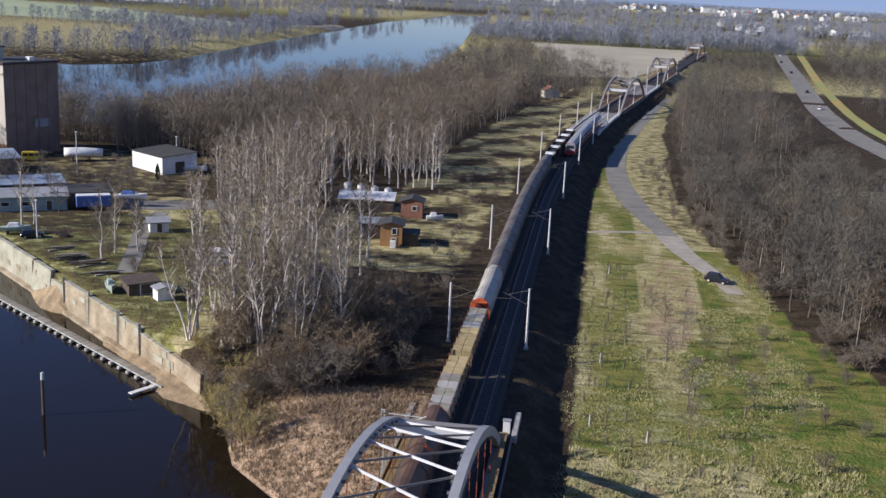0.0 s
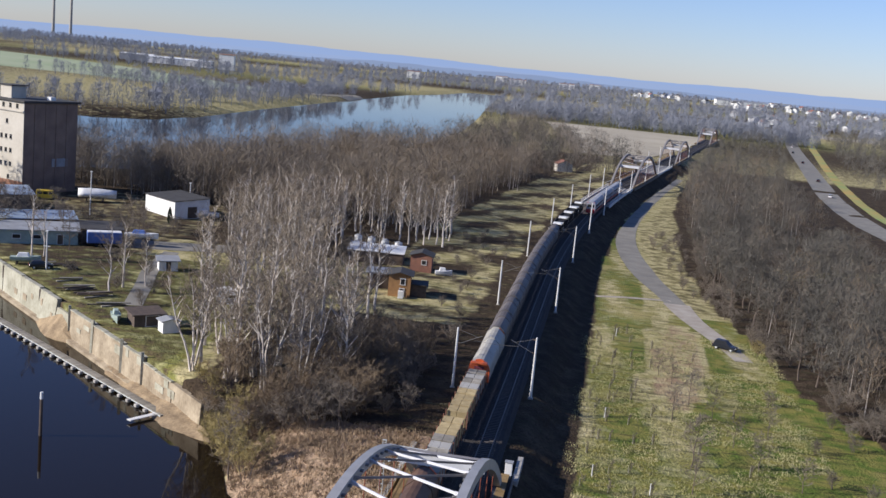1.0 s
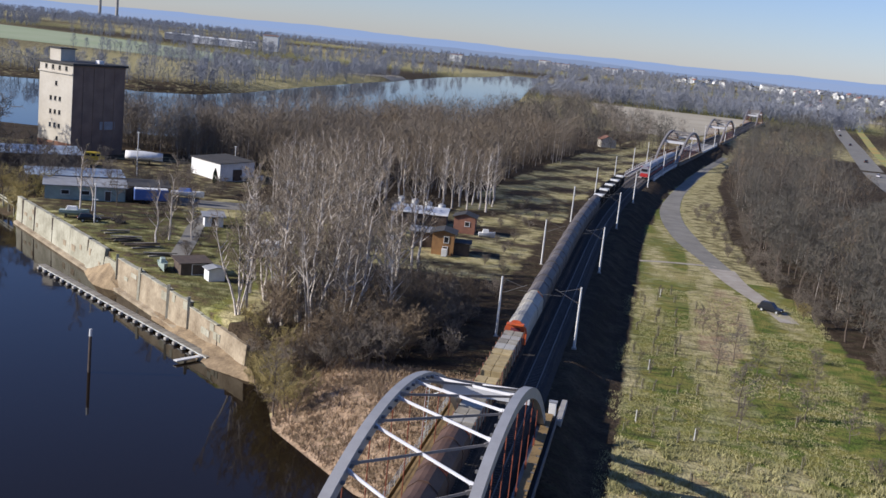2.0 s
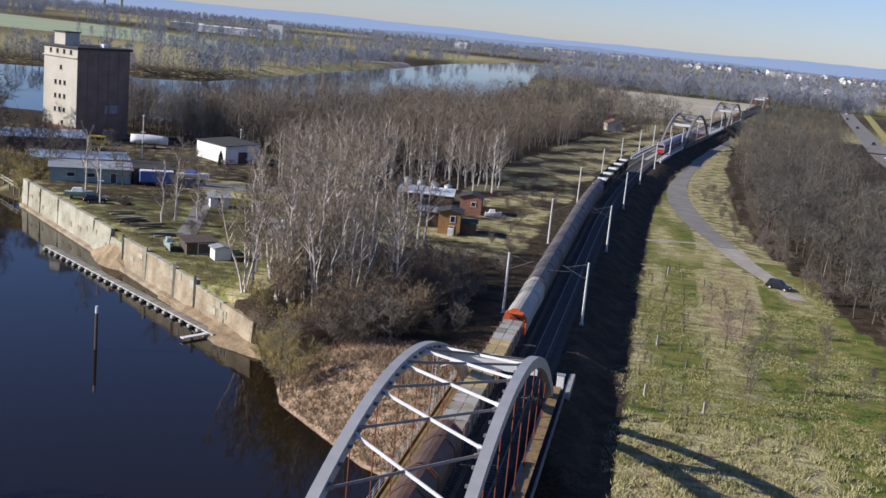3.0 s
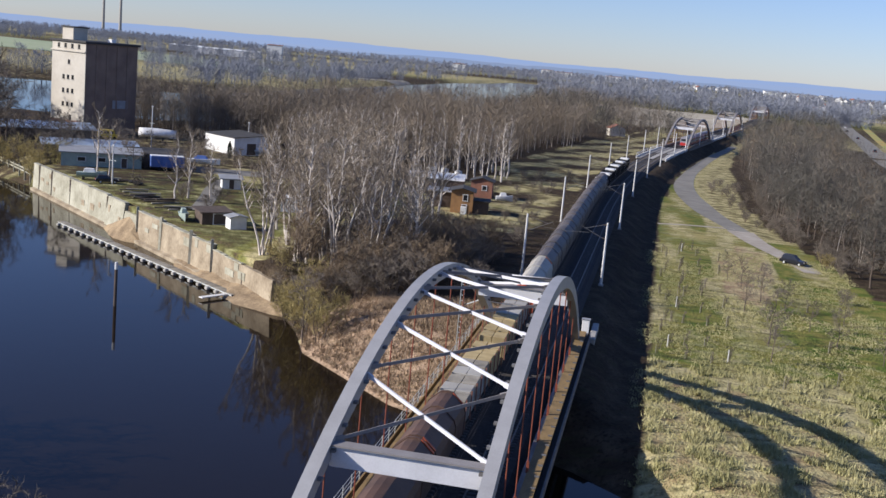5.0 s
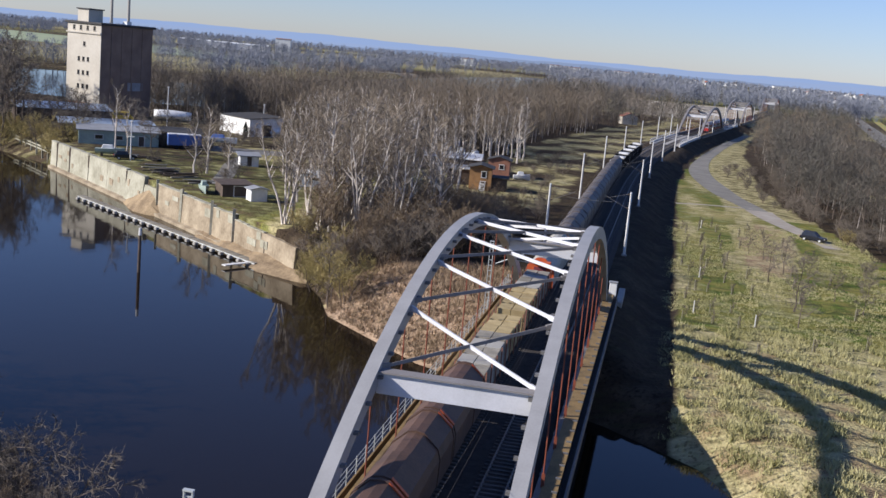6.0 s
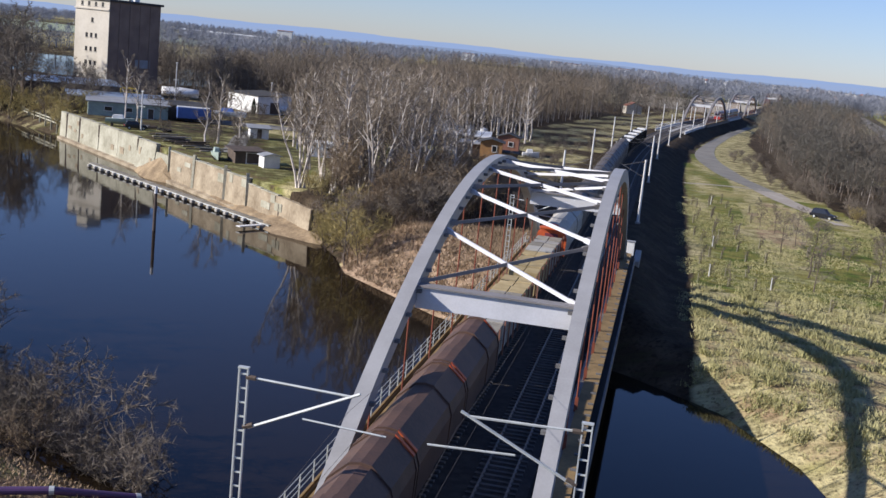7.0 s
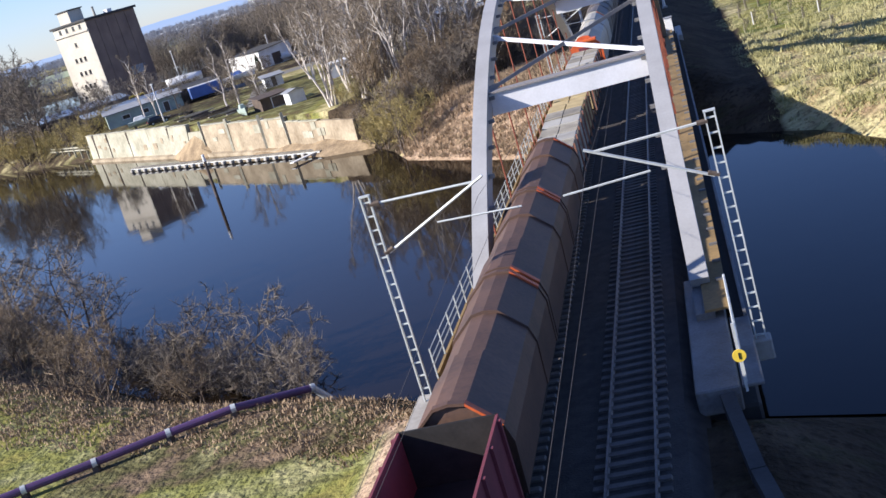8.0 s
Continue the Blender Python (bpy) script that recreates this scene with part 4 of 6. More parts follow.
def coach(lab, tail):
    w = thing("passenger_coach", lab, "railway coach", pose(0, 0, 0), "passenger train")
    ws = []
    L = 26.0
    prof = [(-1.4, 0.6), (-1.42, 3.3), (-1.1, 3.95), (-0.6, 4.2), (0.6, 4.2), (1.1, 3.95), (1.42, 3.3), (1.4, 0.6)]
    bm = B()
    loft(bm, [[Vector((x, y, z)) for x, z in prof] for y in (-L / 2 + 0.2, L / 2 - 0.2)])
    part("body", bm, M_LILAC, w)
    bm = B()
    loft(bm, [[Vector((x * 1.01, y, z + 0.03)) for x, z in ((-1.42, 3.3), (-1.1, 3.95), (-0.6, 4.2), (0.6, 4.2), (1.1, 3.95), (1.42, 3.3))] for y in (-L / 2 + 0.25, L / 2 - 0.25)])
    part("roof", bm, M_ROOFGREY, w, "grey roof")
    for x in (-1.43, 1.43):
        for z in (1.5, 2.75):
            for k in range(10):
                bm = B()
                box(bm, (x, -L / 2 + 2.6 + k * 2.3, z), (0.04, 1.6, 0.7))
                part("window", bm, M_GLASS, w)
    for x in (-1.44, 1.44):
        bm = B()
        box(bm, (x, 0, 1.0), (0.03, L - 0.6, 0.5))
        part("stripe", bm, M_REDTRAIN, w, "red lower stripe")
    if tail:
        bm = B()
        box(bm, (0, -L / 2 + 0.9, 2.35), (2.9, 1.5, 3.5), taper=0.82, bevel=0.1)
        part("cab", bm, M_REDTRAIN, w, "red driving cab end")
        bm = B()
        box(bm, (0, -L / 2 + 0.2, 2.9), (2.2, 0.06, 0.9))
        part("rear_window", bm, M_GLASS, w)
    for y in (-L / 2 + 3, L / 2 - 3):
        bogie(w, y, ws)
    return w, ws


FREIGHT = []  # (wagon, wheelsets, place behind the orange end)
COACHES = []
for s0, ln, kind in ((-95.6, 14.0, "g"), (-82.35, 12.0, "g2"), (-70.5, 11.4, "h"), (-59.1, 11.4, "h"), (-48.0, 10.8, "h"), (-32.2, 20.4, "s1"), (-11.0, 21.4, "s2"), (10.4, 20.6, "p")):
    if kind in ("g", "g2"):
        w = gondola(ln, "open wine-red steel wagon with its inner shade built in black", M_DKRED, hh=2.75)
    elif kind == "h":
        w = hood_wagon(ln, M_RUSTHOOD, "rust-brown hooded coil wagon with orange end hoops")
    elif kind == "s1":
        w = slab_wagon(ln, "flat wagon with grey and yellow timber bundles", "gwgwgyyy")
    elif kind == "s2":
        w = slab_wagon(ln, "flat wagon with yellow and pale timber bundles", "yyyywgwg")
    else:
        w = hood_wagon(ln, M_PALEHOOD, "pale grey hooded wagon with orange-red end")
        bm = B()
        loft(bm, [[Vector((x * 1.02, yy, 1.25 + (z - 1.25) * 1.04)) for x, z in HOOD] for yy in (-ln / 2 - 0.12, -ln / 2 + 0.22)])
        part("end_wall", bm, M_ORANGE, w[0], "orange-red end wall")
        bm = B()
        box(bm, (0, -ln / 2 - 0.16, 2.6), (1.3, 0.06, 1.6), bevel=0.02)
        part("hatch", bm, M_DKRED, w[0], "dark red hatch")
        bm = B()
        box(bm, (0, -ln / 2 - 0.6, 4.0), (2.3, 0.9, 0.25), bevel=0.05)
        part("hood_lip", bm, M_ORANGE, w[0], "orange-red roof lip")
    FREIGHT.append((*w, s0))
for i in range(10):
    FREIGHT.append((*hood_wagon(12.4, M_GREYHOOD, "sooty grey-brown hooded coil wagon", False), 27.2 + 12.5 * i))
for i in range(5):
    FREIGHT.append((*gondola(13.2, "black open wagon with bulk load and white cover", M_BLACK, True), 153 - 5.0 + 13.4 * i))
for i in range(3):
    COACHES.append((*coach("pale grey double-deck passenger coach with red stripe", i == 0), 13.0 + 26.4 * i))


# ---------- small fixtures on and by the bridge ----------
sg = thing("line_marker", "yellow round marker disc on a pale post", "sign", pose(5.75, 31.0, 0.1))
bm = B()
beam(bm, (0, 0, -0.3), (0, 0, 2.1), 0.09, 0.09)
part("post", bm, M_GALV, sg)
bm = B()
tube(bm, (0, -0.06, 1.0), (0, -0.1, 1.0), 0.22, n=20)
part("disc", bm, M_YELLOW, sg)
bm = B()
box(bm, (0, -0.115, 1.0), (0.05, 0.02, 0.22))
part("mark", bm, M_BLACK, sg)


cab = thing("equipment_cabinet", "white line-side equipment cabinet at the bridge end", "cabinet", pose(5.6, 119.5, -0.2))
bm = B()
box(bm, (0, 0, 1.15), (0.8, 0.6, 1.5), bevel=0.03)
part("housing", bm, M_WHITEP, cab)
bm = B()
box(bm, (0, 0, 0.1), (0.6, 0.45, 0.7))
part("base", bm, M_CONC, cab)
bm = B()
box(bm, (0, 0, 1.94), (0.95, 0.75, 0.08))
part("lid", bm, M_ROOFG, cab)


# ---------- bare trees ----------
def sliver(V, F, p, q, w, rnd):
    """One twig: a thin three-sided blade from p to q."""
    d = (q - p)
    s = d.cross(Vector((rnd.uniform(-1, 1), rnd.uniform(-1, 1), rnd.uniform(-1, 1))))
    if s.length < 1e-5:
        return
    s = s.normalized() * w
    i = len(V)
    V += [tuple(p - s), tuple(p + s), tuple(q)]
    F.append((i, i + 1, i + 2))


def prism(V, F, p, q, r0, r1, n=3):
    d = (q - p).normalized()
    a = d.orthogonal().normalized()
    b = d.cross(a)
    i = len(V)
    for c, r in ((p, r0), (q, r1)):
        for k in range(n):
            t = 2 * math.pi * k / n
            V.append(tuple(c + (a * math.cos(t) + b * math.sin(t)) * r))
    for k in range(n):
        F.append((i + k, i + (k + 1) % n, i + n + (k + 1) % n, i + n + k))


def bare_tree(kind, seed, h, spread, bark, twig, limbs, subs, twigs, rise, lab, cat="tree", trunk_to=0.85, stems=1, tw=0.035, start=0.25, lean_k=0.4, girth=1.0):
    rnd = random.Random(seed)
    t = thing(kind, lab, cat, pose(0, 0, 0), "bare trees" if cat == "tree" else "bare bushes")
    VT, FT, VC, FC = [], [], [], []
    for st in range(stems):
        lean = Vector((rnd.uniform(-1, 1), rnd.uniform(-1, 1), 0)) * (0.05 if stems == 1 else lean_k)
        base = Vector((rnd.uniform(-1, 1), rnd.uniform(-1, 1), 0)) * (0.0 if stems == 1 else 0.5) + Vector((0, 0, -0.3))
        pts = [base]
        n = 6 if h > 5 else 1
        for k in range(1, n + 1):
            pts.append(base + Vector((0, 0, h * trunk_to * k / n)) + lean * (h * k / n) + Vector((rnd.uniform(-1, 1), rnd.uniform(-1, 1), 0)) * 0.018 * h)
        r = (h * (0.0105 if stems == 1 else 0.008) + 0.03) * girth
        VS, FS = [], []
        for k, p in enumerate(pts):
            rk = r * (1 - 0.85 * k / n)
            VS += [(p.x + rk * math.cos(i * math.pi / 3), p.y + rk * math.sin(i * math.pi / 3), p.z) for i in range(6)]
        for k in range(n):
            FS += [(6 * k + i, 6 * k + (i + 1) % 6, 6 * k + 6 + (i + 1) % 6, 6 * k + 6 + i) for i in range(6)]
        raw("trunk", VS, FS, bark, t)
        for L in range(limbs):
            f = start + (0.98 - start) * (L + rnd.random()) / limbs
            k = min(n - 1, int(f * n))
            p = pts[k].lerp(pts[k + 1], f * n - k)
            az = rnd.uniform(0, 2 * math.pi)
            ln = spread * (1.15 - 0.7 * f) * rnd.uniform(0.7, 1.2)
            up = rise * rnd.uniform(0.7, 1.3)
            q = p + Vector((math.cos(az) * ln, math.sin(az) * ln, ln * up))
            mid = p.lerp(q, 0.5) + Vector((0, 0, -0.07 * ln))
            pale = girth > 1 or (L % 2 and h > 5)
            prism(VT if pale else VC, FT if pale else FC, p, mid, r * 0.42 * (1.1 - f * 0.6), r * 0.28 * (1.1 - f * 0.6))
            prism(VC, FC, mid, q, r * 0.28 * (1.1 - f * 0.6), r * 0.08)
            for S in range(subs):
                g = 0.2 + 0.8 * (S + rnd.random()) / subs
                a = p.lerp(mid, g * 2) if g < 0.5 else mid.lerp(q, g * 2 - 1)
                sl = ln * rnd.uniform(0.3, 0.6)
                dv = Vector((rnd.gauss(0, 1), rnd.gauss(0, 1), rnd.gauss(rise * 0.9, 0.6))).normalized() * sl
                b = a + dv
                prism(VC, FC, a, b, 0.03 + r * 0.06, 0.012)
                for T in range(twigs):
                    c = a.lerp(b, rnd.uniform(0.15, 1.0))
                    e = c + (dv.normalized() * 0.5 + Vector((rnd.gauss(0, 0.7), rnd.gauss(0, 0.7), rnd.gauss(0.2, 0.6)))).normalized() * rnd.uniform(0.5, 1.3) * (0.4 + sl * 0.25)
                    sliver(VC, FC, c, e, tw * rnd.uniform(0.6, 1.4), rnd)
    if VT:
        raw("limb", VT, FT, bark, t)["kind"] = "stuff"
    raw("crown", VC, FC, twig, t)
    return t


BIRCH = [bare_tree("birch_tree", 10 + i, 18, 4.0, M_BIRCH, M_TWIG, 15 + i, 6, 9 + i, 1.25, "tall bare birch with pale trunk and thin twigs", tw=0.02, girth=1.25) for i in range(4)]
FAN = [bare_tree("stemmed_birch", 90 + i, 15, 3.2, M_BIRCH, M_TWIG, 9, 5, 8, 1.3, "bare birch with several pale leaning stems", tw=0.02, stems=4, start=0.4, lean_k=0.24, girth=1.3) for i in range(3)]
THICK = [bare_tree("thicket_tree", 40 + i, 11, 3.9, M_BARK, M_THICKET, 15, 7, 15, 0.75, "bare dark grey-brown tree of the thicket", tw=0.02) for i in range(3)]
ALDER = [bare_tree("alder_tree", 30 + i, 11, 3.8, M_BARK, M_TWIGB, 15, 6, 14, 0.75, "bare grey-brown tree with fine twigs", tw=0.02) for i in range(4)]
BUSH = [bare_tree("bare_bush", 50 + i, 5.0, 2.2, M_BARK, M_TWIGB, 7, 5, 13, 0.9, "leafless brown bush with many thin stems", "bush", 0.8, 5, 0.012, 0.15) for i in range(3)]
WILLOW = [bare_tree("willow_bush", 70 + i, 6.5, 2.6, M_BARK, M_TWIGY, 9, 6, 13, 0.9, "bare olive-brown willow bush at the water's edge", "bush", 0.8, 4, 0.016, 0.15) for i in range(2)]
BROWN = [bare_tree("alder_bush", 60 + i, 7.5, 2.9, M_BARK, M_BROWNT, 9, 6, 14, 1.0, "bare warm-brown alder bush on the bank", "bush", 0.8, 4, 0.016, 0.12) for i in range(3)]
SAPLING = [bare_tree("sapling", 80 + i, 3.2, 0.8, M_BARK, M_TWIGB, 7, 4, 5, 1.0, "young leafless sapling planted on the meadow", tw=0.015) for i in range(2)]
PROTO_USED = set()
RT = random.Random(77)


def plant(protos, x, y, k=1.0):
    p = protos[RT.randrange(len(protos))]
    z = gz(x, y)
    a = RT.uniform(0, 360)
    kk = k * RT.uniform(0.82, 1.15)
    m = pose(x, y, z, 0, 0, a) @ Matrix.Diagonal((kk, kk, kk * RT.uniform(0.95, 1.1), 1))
    if p.name not in PROTO_USED:
        PROTO_USED.add(p.name)
        p.matrix_basis = m
        return p
    c = copy_thing(p, pose(0, 0, 0))
    c.matrix_basis = m
    return c


def scatter(n, x0, x1, y0, y1, gap, ok=lambda x, y: True):
    out = []
    tries = 0
    while len(out) < n and tries < n * 40:
        tries += 1
        x, y = RT.uniform(x0, x1), RT.uniform(y0, y1)
        if ok(x, y) and all((x - a) ** 2 + (y - b) ** 2 > gap * gap for a, b in out):
            out.append((x, y))
    return out


def wall_side(x, y):
    return (Vector((x, y)) - WALL_A).dot(WALL_N)


# the birch clump on the point
for x, y in scatter(38, -50, -17, 139, 192, 3.4, lambda x, y: wall_side(x, y) > 3 and x + 0.75 * (y - 139) > -46 and not (x > -24 and y > 165) and x > -50 + (192 - y) * 0.12 and not (-62 < x < -49 and 155 < y < 166)):
    plant(BIRCH, x, y, 0.95)
for x, y in scatter(14, -36, -14, 128, 160, 2.6, lambda x, y: gz(x, y) > -4.5 and wall_side(x, y) > 1.5):
    plant(ALDER, x, y, 0.75)
for x, y in scatter(18, -34, -12, 127, 165, 2.2, lambda x, y: gz(x, y) > -4.6 and wall_side(x, y) > 1):
    plant(BUSH, x, y, 1.0)
for x, y in ((-27.0, 121.5), (-30.5, 126.5), (-24, 118), (-29, 129)):
    plant(WILLOW, x, y, 1.0)
plant(ALDER, -26.5, 119.5, 1.0)
for x, y, k in ((-33.2, 131.2, 0.8), (-34.6, 134.4, 0.6), (-32.0, 128.6, 0.7), (-37.5, 138.2, 0.5)):
    plant(WILLOW, x, y, k)
for x, y in scatter(13, -36, -14, 127, 150, 2.8, lambda x, y: gz(x, y) > -4.9 and wall_side(x, y) > 0.5):
    plant(BROWN, x, y, 1.0)
for x, y in scatter(13, -44, -24, 137, 160, 3.4, lambda x, y: wall_side(x, y) > 2.5):
    plant(FAN, x, y, 0.95)
for x, y in scatter(16, -27, -12, 131, 166, 2.6, lambda x, y: gz(x, y) > -4.6):
    plant(BROWN, x, y, 0.8)
# dark thicket towards the line
for x, y in scatter(30, -24, -9.5, 132, 186, 2.2):
    plant(BUSH, x, y, 0.7)
# trees of the boatyard
for x, y, k in ((-71, 180.5, 0.75), (-70.4, 184.6, 0.8), (-96, 199, 0.72), (-94.5, 201, 0.7), (-67.5, 188, 0.55), (-58, 192, 0.85), (-54, 200, 0.9), (-62, 205, 0.85)):
    plant(BIRCH, x, y, k)
for x, y in scatter(26, -132, -76, 206, 262, 4.0, lambda x, y: wall_side(x, y) > 6 and not (x < -84 and y > 244) and not (-84 < x < -60 and y > 215)):
    plant(ALDER if RT.random() < 0.4 else BUSH, x, y, 0.75)
for x, y in scatter(10, -84, -56, 158, 214, 5.0, lambda x, y: wall_side(x, y) > 6):
    plant(BUSH, x, y, 0.6)
# the wood behind the huts
FRONT = scatter(95, -75, -24, 232, 300, 3.6, lambda x, y: not (-48 < x < -24 and y < 263) and x < -24 - 0.05 * (y - 240))
FRONT += scatter(25, -62, -44, 196, 236, 4.5)
for x, y in FRONT:
    plant(BIRCH, x, y, 0.85)
for x, y in scatter(14, -62, -40, 205, 245, 4):
    plant(BUSH, x, y, 0.9)
for x, y in scatter(26, -24, -9, 192, 300, 4.0, lambda x, y: not (-32 < x < -17 and 198 < y < 244)):
    plant(BUSH, x, y, 0.4)
# left bank past the end of the quay
def shore(x):
    return 204.5 + (-112 - x) * 0.668


for x, y in scatter(40, -178, -113, 200, 300, 3.2, lambda x, y: shore(x) + 1.5 < y < shore(x) + 30 and not (y > 240 and x > -158 and y > shore(x) + 16)):
    plant(ALDER, x, y, 1.75 if x < 3 - 0.6 * y else 0.85)
for x, y in scatter(22, -170, -112, 200, 260, 2.5, lambda x, y: shore(x) + 0.5 < y < shore(x) + 7):
    plant(WILLOW, x, y, 1.0)


def wood_edge(y):
    return float(np.interp(y, [90, 150, 168, 185, 205, 240, 290, 320, 400, 500, 620], [60, 59, 53, 47, 45, 40, 36, 36, 37, 44, 60]))


# the wood on the meadow side
for x, y in scatter(105, 36, 80, 112, 330, 3.4, lambda x, y: x > wood_edge(y) + 1):
    plant(THICK, x, y, 1.15)
for x, y in scatter(46, 34, 60, 118, 330, 2.6, lambda x, y: wood_edge(y) - 1 < x < wood_edge(y) + 7):
    plant(BUSH, x, y, 0.75)
for x, y, k in ((26.4, 179.3, 0.42), (24.4, 183, 0.3), (28.6, 169, 0.44), (25.7, 159.6, 0.46), (31.5, 163, 0.4), (27.3, 140.7, 0.52), (33.5, 151, 0.42), (26.9, 131.1, 0.4), (36, 143, 0.36), (40.5, 137, 0.42), (39, 158, 0.45)):
    plant(ALDER, x, y, k * 1.3)
plant(WILLOW, 42.5, 205, 0.5)
for x, y in scatter(34, 24, 40, 240, 350, 2.6, lambda x, y: x > float(np.interp(y, [240, 280, 345], [35, 31, 25])) and x < wood_edge(y)):
    plant(BUSH, x, y, 0.42)
for x, y in scatter(16, 40, 58, 108, 178, 4.0, lambda x, y: x < wood_edge(y)):
    plant(BUSH, x, y, 0.5)
# near bank
for x, y, k in ((-33, 63.5, 1.0), (-27, 58.5, 0.9), (-22.5, 58, 0.7), (-39, 69, 1.1), (-43, 73, 1.2), (-47, 76, 1.3), (-30, 60, 1.0), (-36, 66, 1.0), (-25, 56.5, 0.7), (-34.5, 58.5, 0.8), (-39, 62, 0.9), (-45, 68, 1.1), (-52, 77, 1.3), (-18.5, 52, 0.9), (-21, 54, 1.0), (-24, 55.5, 1.0), (-20, 53.5, 0.8), (-29, 58, 1.0), (-26, 57.5, 1.0), (-32, 60.5, 1.0)):
    b = plant(BUSH if k < 1.05 else ALDER, x, y, k * 0.85)
for x, y in scatter(8, -52, -19, 51, 80, 2.8, lambda x, y: -5.6 < gz(x, y) < -3.4):
    plant(BROWN, x, y, 0.65)
for x, y in scatter(8, -60, -36, 62, 88, 3.0, lambda x, y: -5.6 < gz(x, y) < -2.9):
    plant(ALDER, x, y, 0.6)
for x, y in scatter(18, -62, -30, 58, 86, 2.6, lambda x, y: -5.5 < gz(x, y)):
    plant(BUSH, x, y, 0.6)


for x, y, z, tip, turn, k in ((-26.5, 55.6, -5.2, 62, 5, 0.85), (-24.0, 55.0, -5.3, 74, -8, 0.75), (-34.5, 62.5, -5.0, 72, 10, 0.7), (-29.5, 58.0, -5.2, 52, 12, 0.7)):
    c = copy_thing(ALDER[0], pose(0, 0, 0))
    c.matrix_basis = pose(x, y, z, 0, 0, turn) @ pose(0, 0, 0, 0, tip, 0) @ pose(0, 0, 0, 0, 0, x * 40) @ Matrix.Diagonal((k, k, k, 1))
    tagged(c, "bare tree leaning low over the canal water", "tree")


# ---------- masses of bare wood ----------
def woods(name, lab, pts, hts, k, size, width, material, seed, trunk=0.0, bark=None, spread=0.27):
    """Many bare crowns as loose slivers in one mesh."""
    g = np.random.default_rng(seed)
    pts, hts = np.asarray(pts, float), np.asarray(hts, float)
    n = len(pts)
    z0 = terrain(pts)
    c = np.repeat(np.column_stack([pts, z0]), k, 0)
    h = np.repeat(hts, k)
    u = g.random(n * k)
    ang = g.random(n * k) * 2 * np.pi
    f = 0.12 + 0.86 * g.random(n * k) ** 0.8
    rad = h * spread * np.sqrt(u) * np.sqrt(np.clip(1.25 - f, 0.05, 1)) * (1 + 0.25 * np.sin(3 * ang + np.repeat(g.random(n) * 6, k)))
    p = c + np.column_stack([np.cos(ang) * rad, np.sin(ang) * rad, h * f])
    d = g.normal(size=(n * k, 3))
    d[:, 2] = np.abs(d[:, 2]) * 1.3 + 0.3
    d /= np.linalg.norm(d, axis=1)[:, None]
    ln = (size * (0.5 + g.random(n * k)) * np.clip(h / 12, 0.5, 1.6))[:, None]
    s = np.cross(d, g.normal(size=(n * k, 3)))
    s /= np.linalg.norm(s, axis=1)[:, None] + 1e-9
    w = width * (0.5 + g.random(n * k))[:, None]
    V = np.stack([p - s * w, p + s * w, p + d * ln], 1).reshape(-1, 3)
    if trunk:
        b = np.column_stack([pts, z0 - 0.3])
        t = b + np.column_stack([g.normal(size=(n, 2)) * 0.3, hts * 0.8])
        a = g.random(n) * np.pi
        sx = np.column_stack([np.cos(a), np.sin(a), np.zeros(n)]) * trunk
        sy = np.column_stack([-np.sin(a), np.cos(a), np.zeros(n)]) * trunk
        T = np.stack([b - sx, b + sx, t, b - sy, b + sy, t], 1).reshape(-1, 3)
        V = np.concatenate([V, T])
    me = bpy.data.meshes.new(name)
    nv = len(V)
    me.vertices.add(nv)
    me.vertices.foreach_set("co", V.astype(np.float32).ravel())
    me.loops.add(nv)
    me.loops.foreach_set("vertex_index", np.arange(nv, dtype=np.int32))
    me.polygons.add(nv // 3)
    me.polygons.foreach_set("loop_start", np.arange(0, nv, 3, dtype=np.int32))
    me.update(calc_edges=True)
    me.materials.append(material)
    if bark:
        me.materials.append(bark)
        me.polygons.foreach_set("material_index", (np.arange(nv // 3) >= n * k).astype(np.int32))
    return tagged(new(name, me), lab, "woods", kind="stuff")


def mixed_woods(lab, pts, hts, k, size, width, kinds, seed, trunk, spread=0.27):
    """One wood of several species: kinds holds (share, twig material, bark material, word)."""
    u = np.random.default_rng(seed + 100).random(len(pts))
    lo = 0.0
    for i, (share, twig, bark, word) in enumerate(kinds):
        pick = (u >= lo) & (u < lo + share)
        lo += share
        woods("bare_woods", word + " " + lab, pts[pick], hts[pick], k, size, width, twig, seed + 10 * i, trunk, bark, spread)


def field_points(n, x0, x1, y0, y1, ok, seed):
    g = np.random.default_rng(seed)
    P = np.column_stack([g.uniform(x0, x1, n), g.uniform(y0, y1, n)])
    return P[ok(P[:, 0], P[:, 1])]


def tx(y):
    return np.where(y < 225, 0, np.where(y < 470, (y - 225) ** 2 / 3200, 18.757 + 0.153 * (y - 470)))


def low_view(P, r=0.0):
    """Keeps the wood on this side of the river meadow."""
    d = np.hypot(P[:, 0] - 13, P[:, 1])
    lim = np.interp((13 - P[:, 0]) / P[:, 1], [-0.3, 0.05, 0.124, 0.159, 0.232, 0.305, 0.484, 0.7], [900, 850, 760, 560, 500, 425, 325, 300])
    return P[d < lim + r]


def dry(P, m=3.0):
    return P[(poly_dist(RIVER, P) > m) & (poly_dist(CANAL, P) > m)]


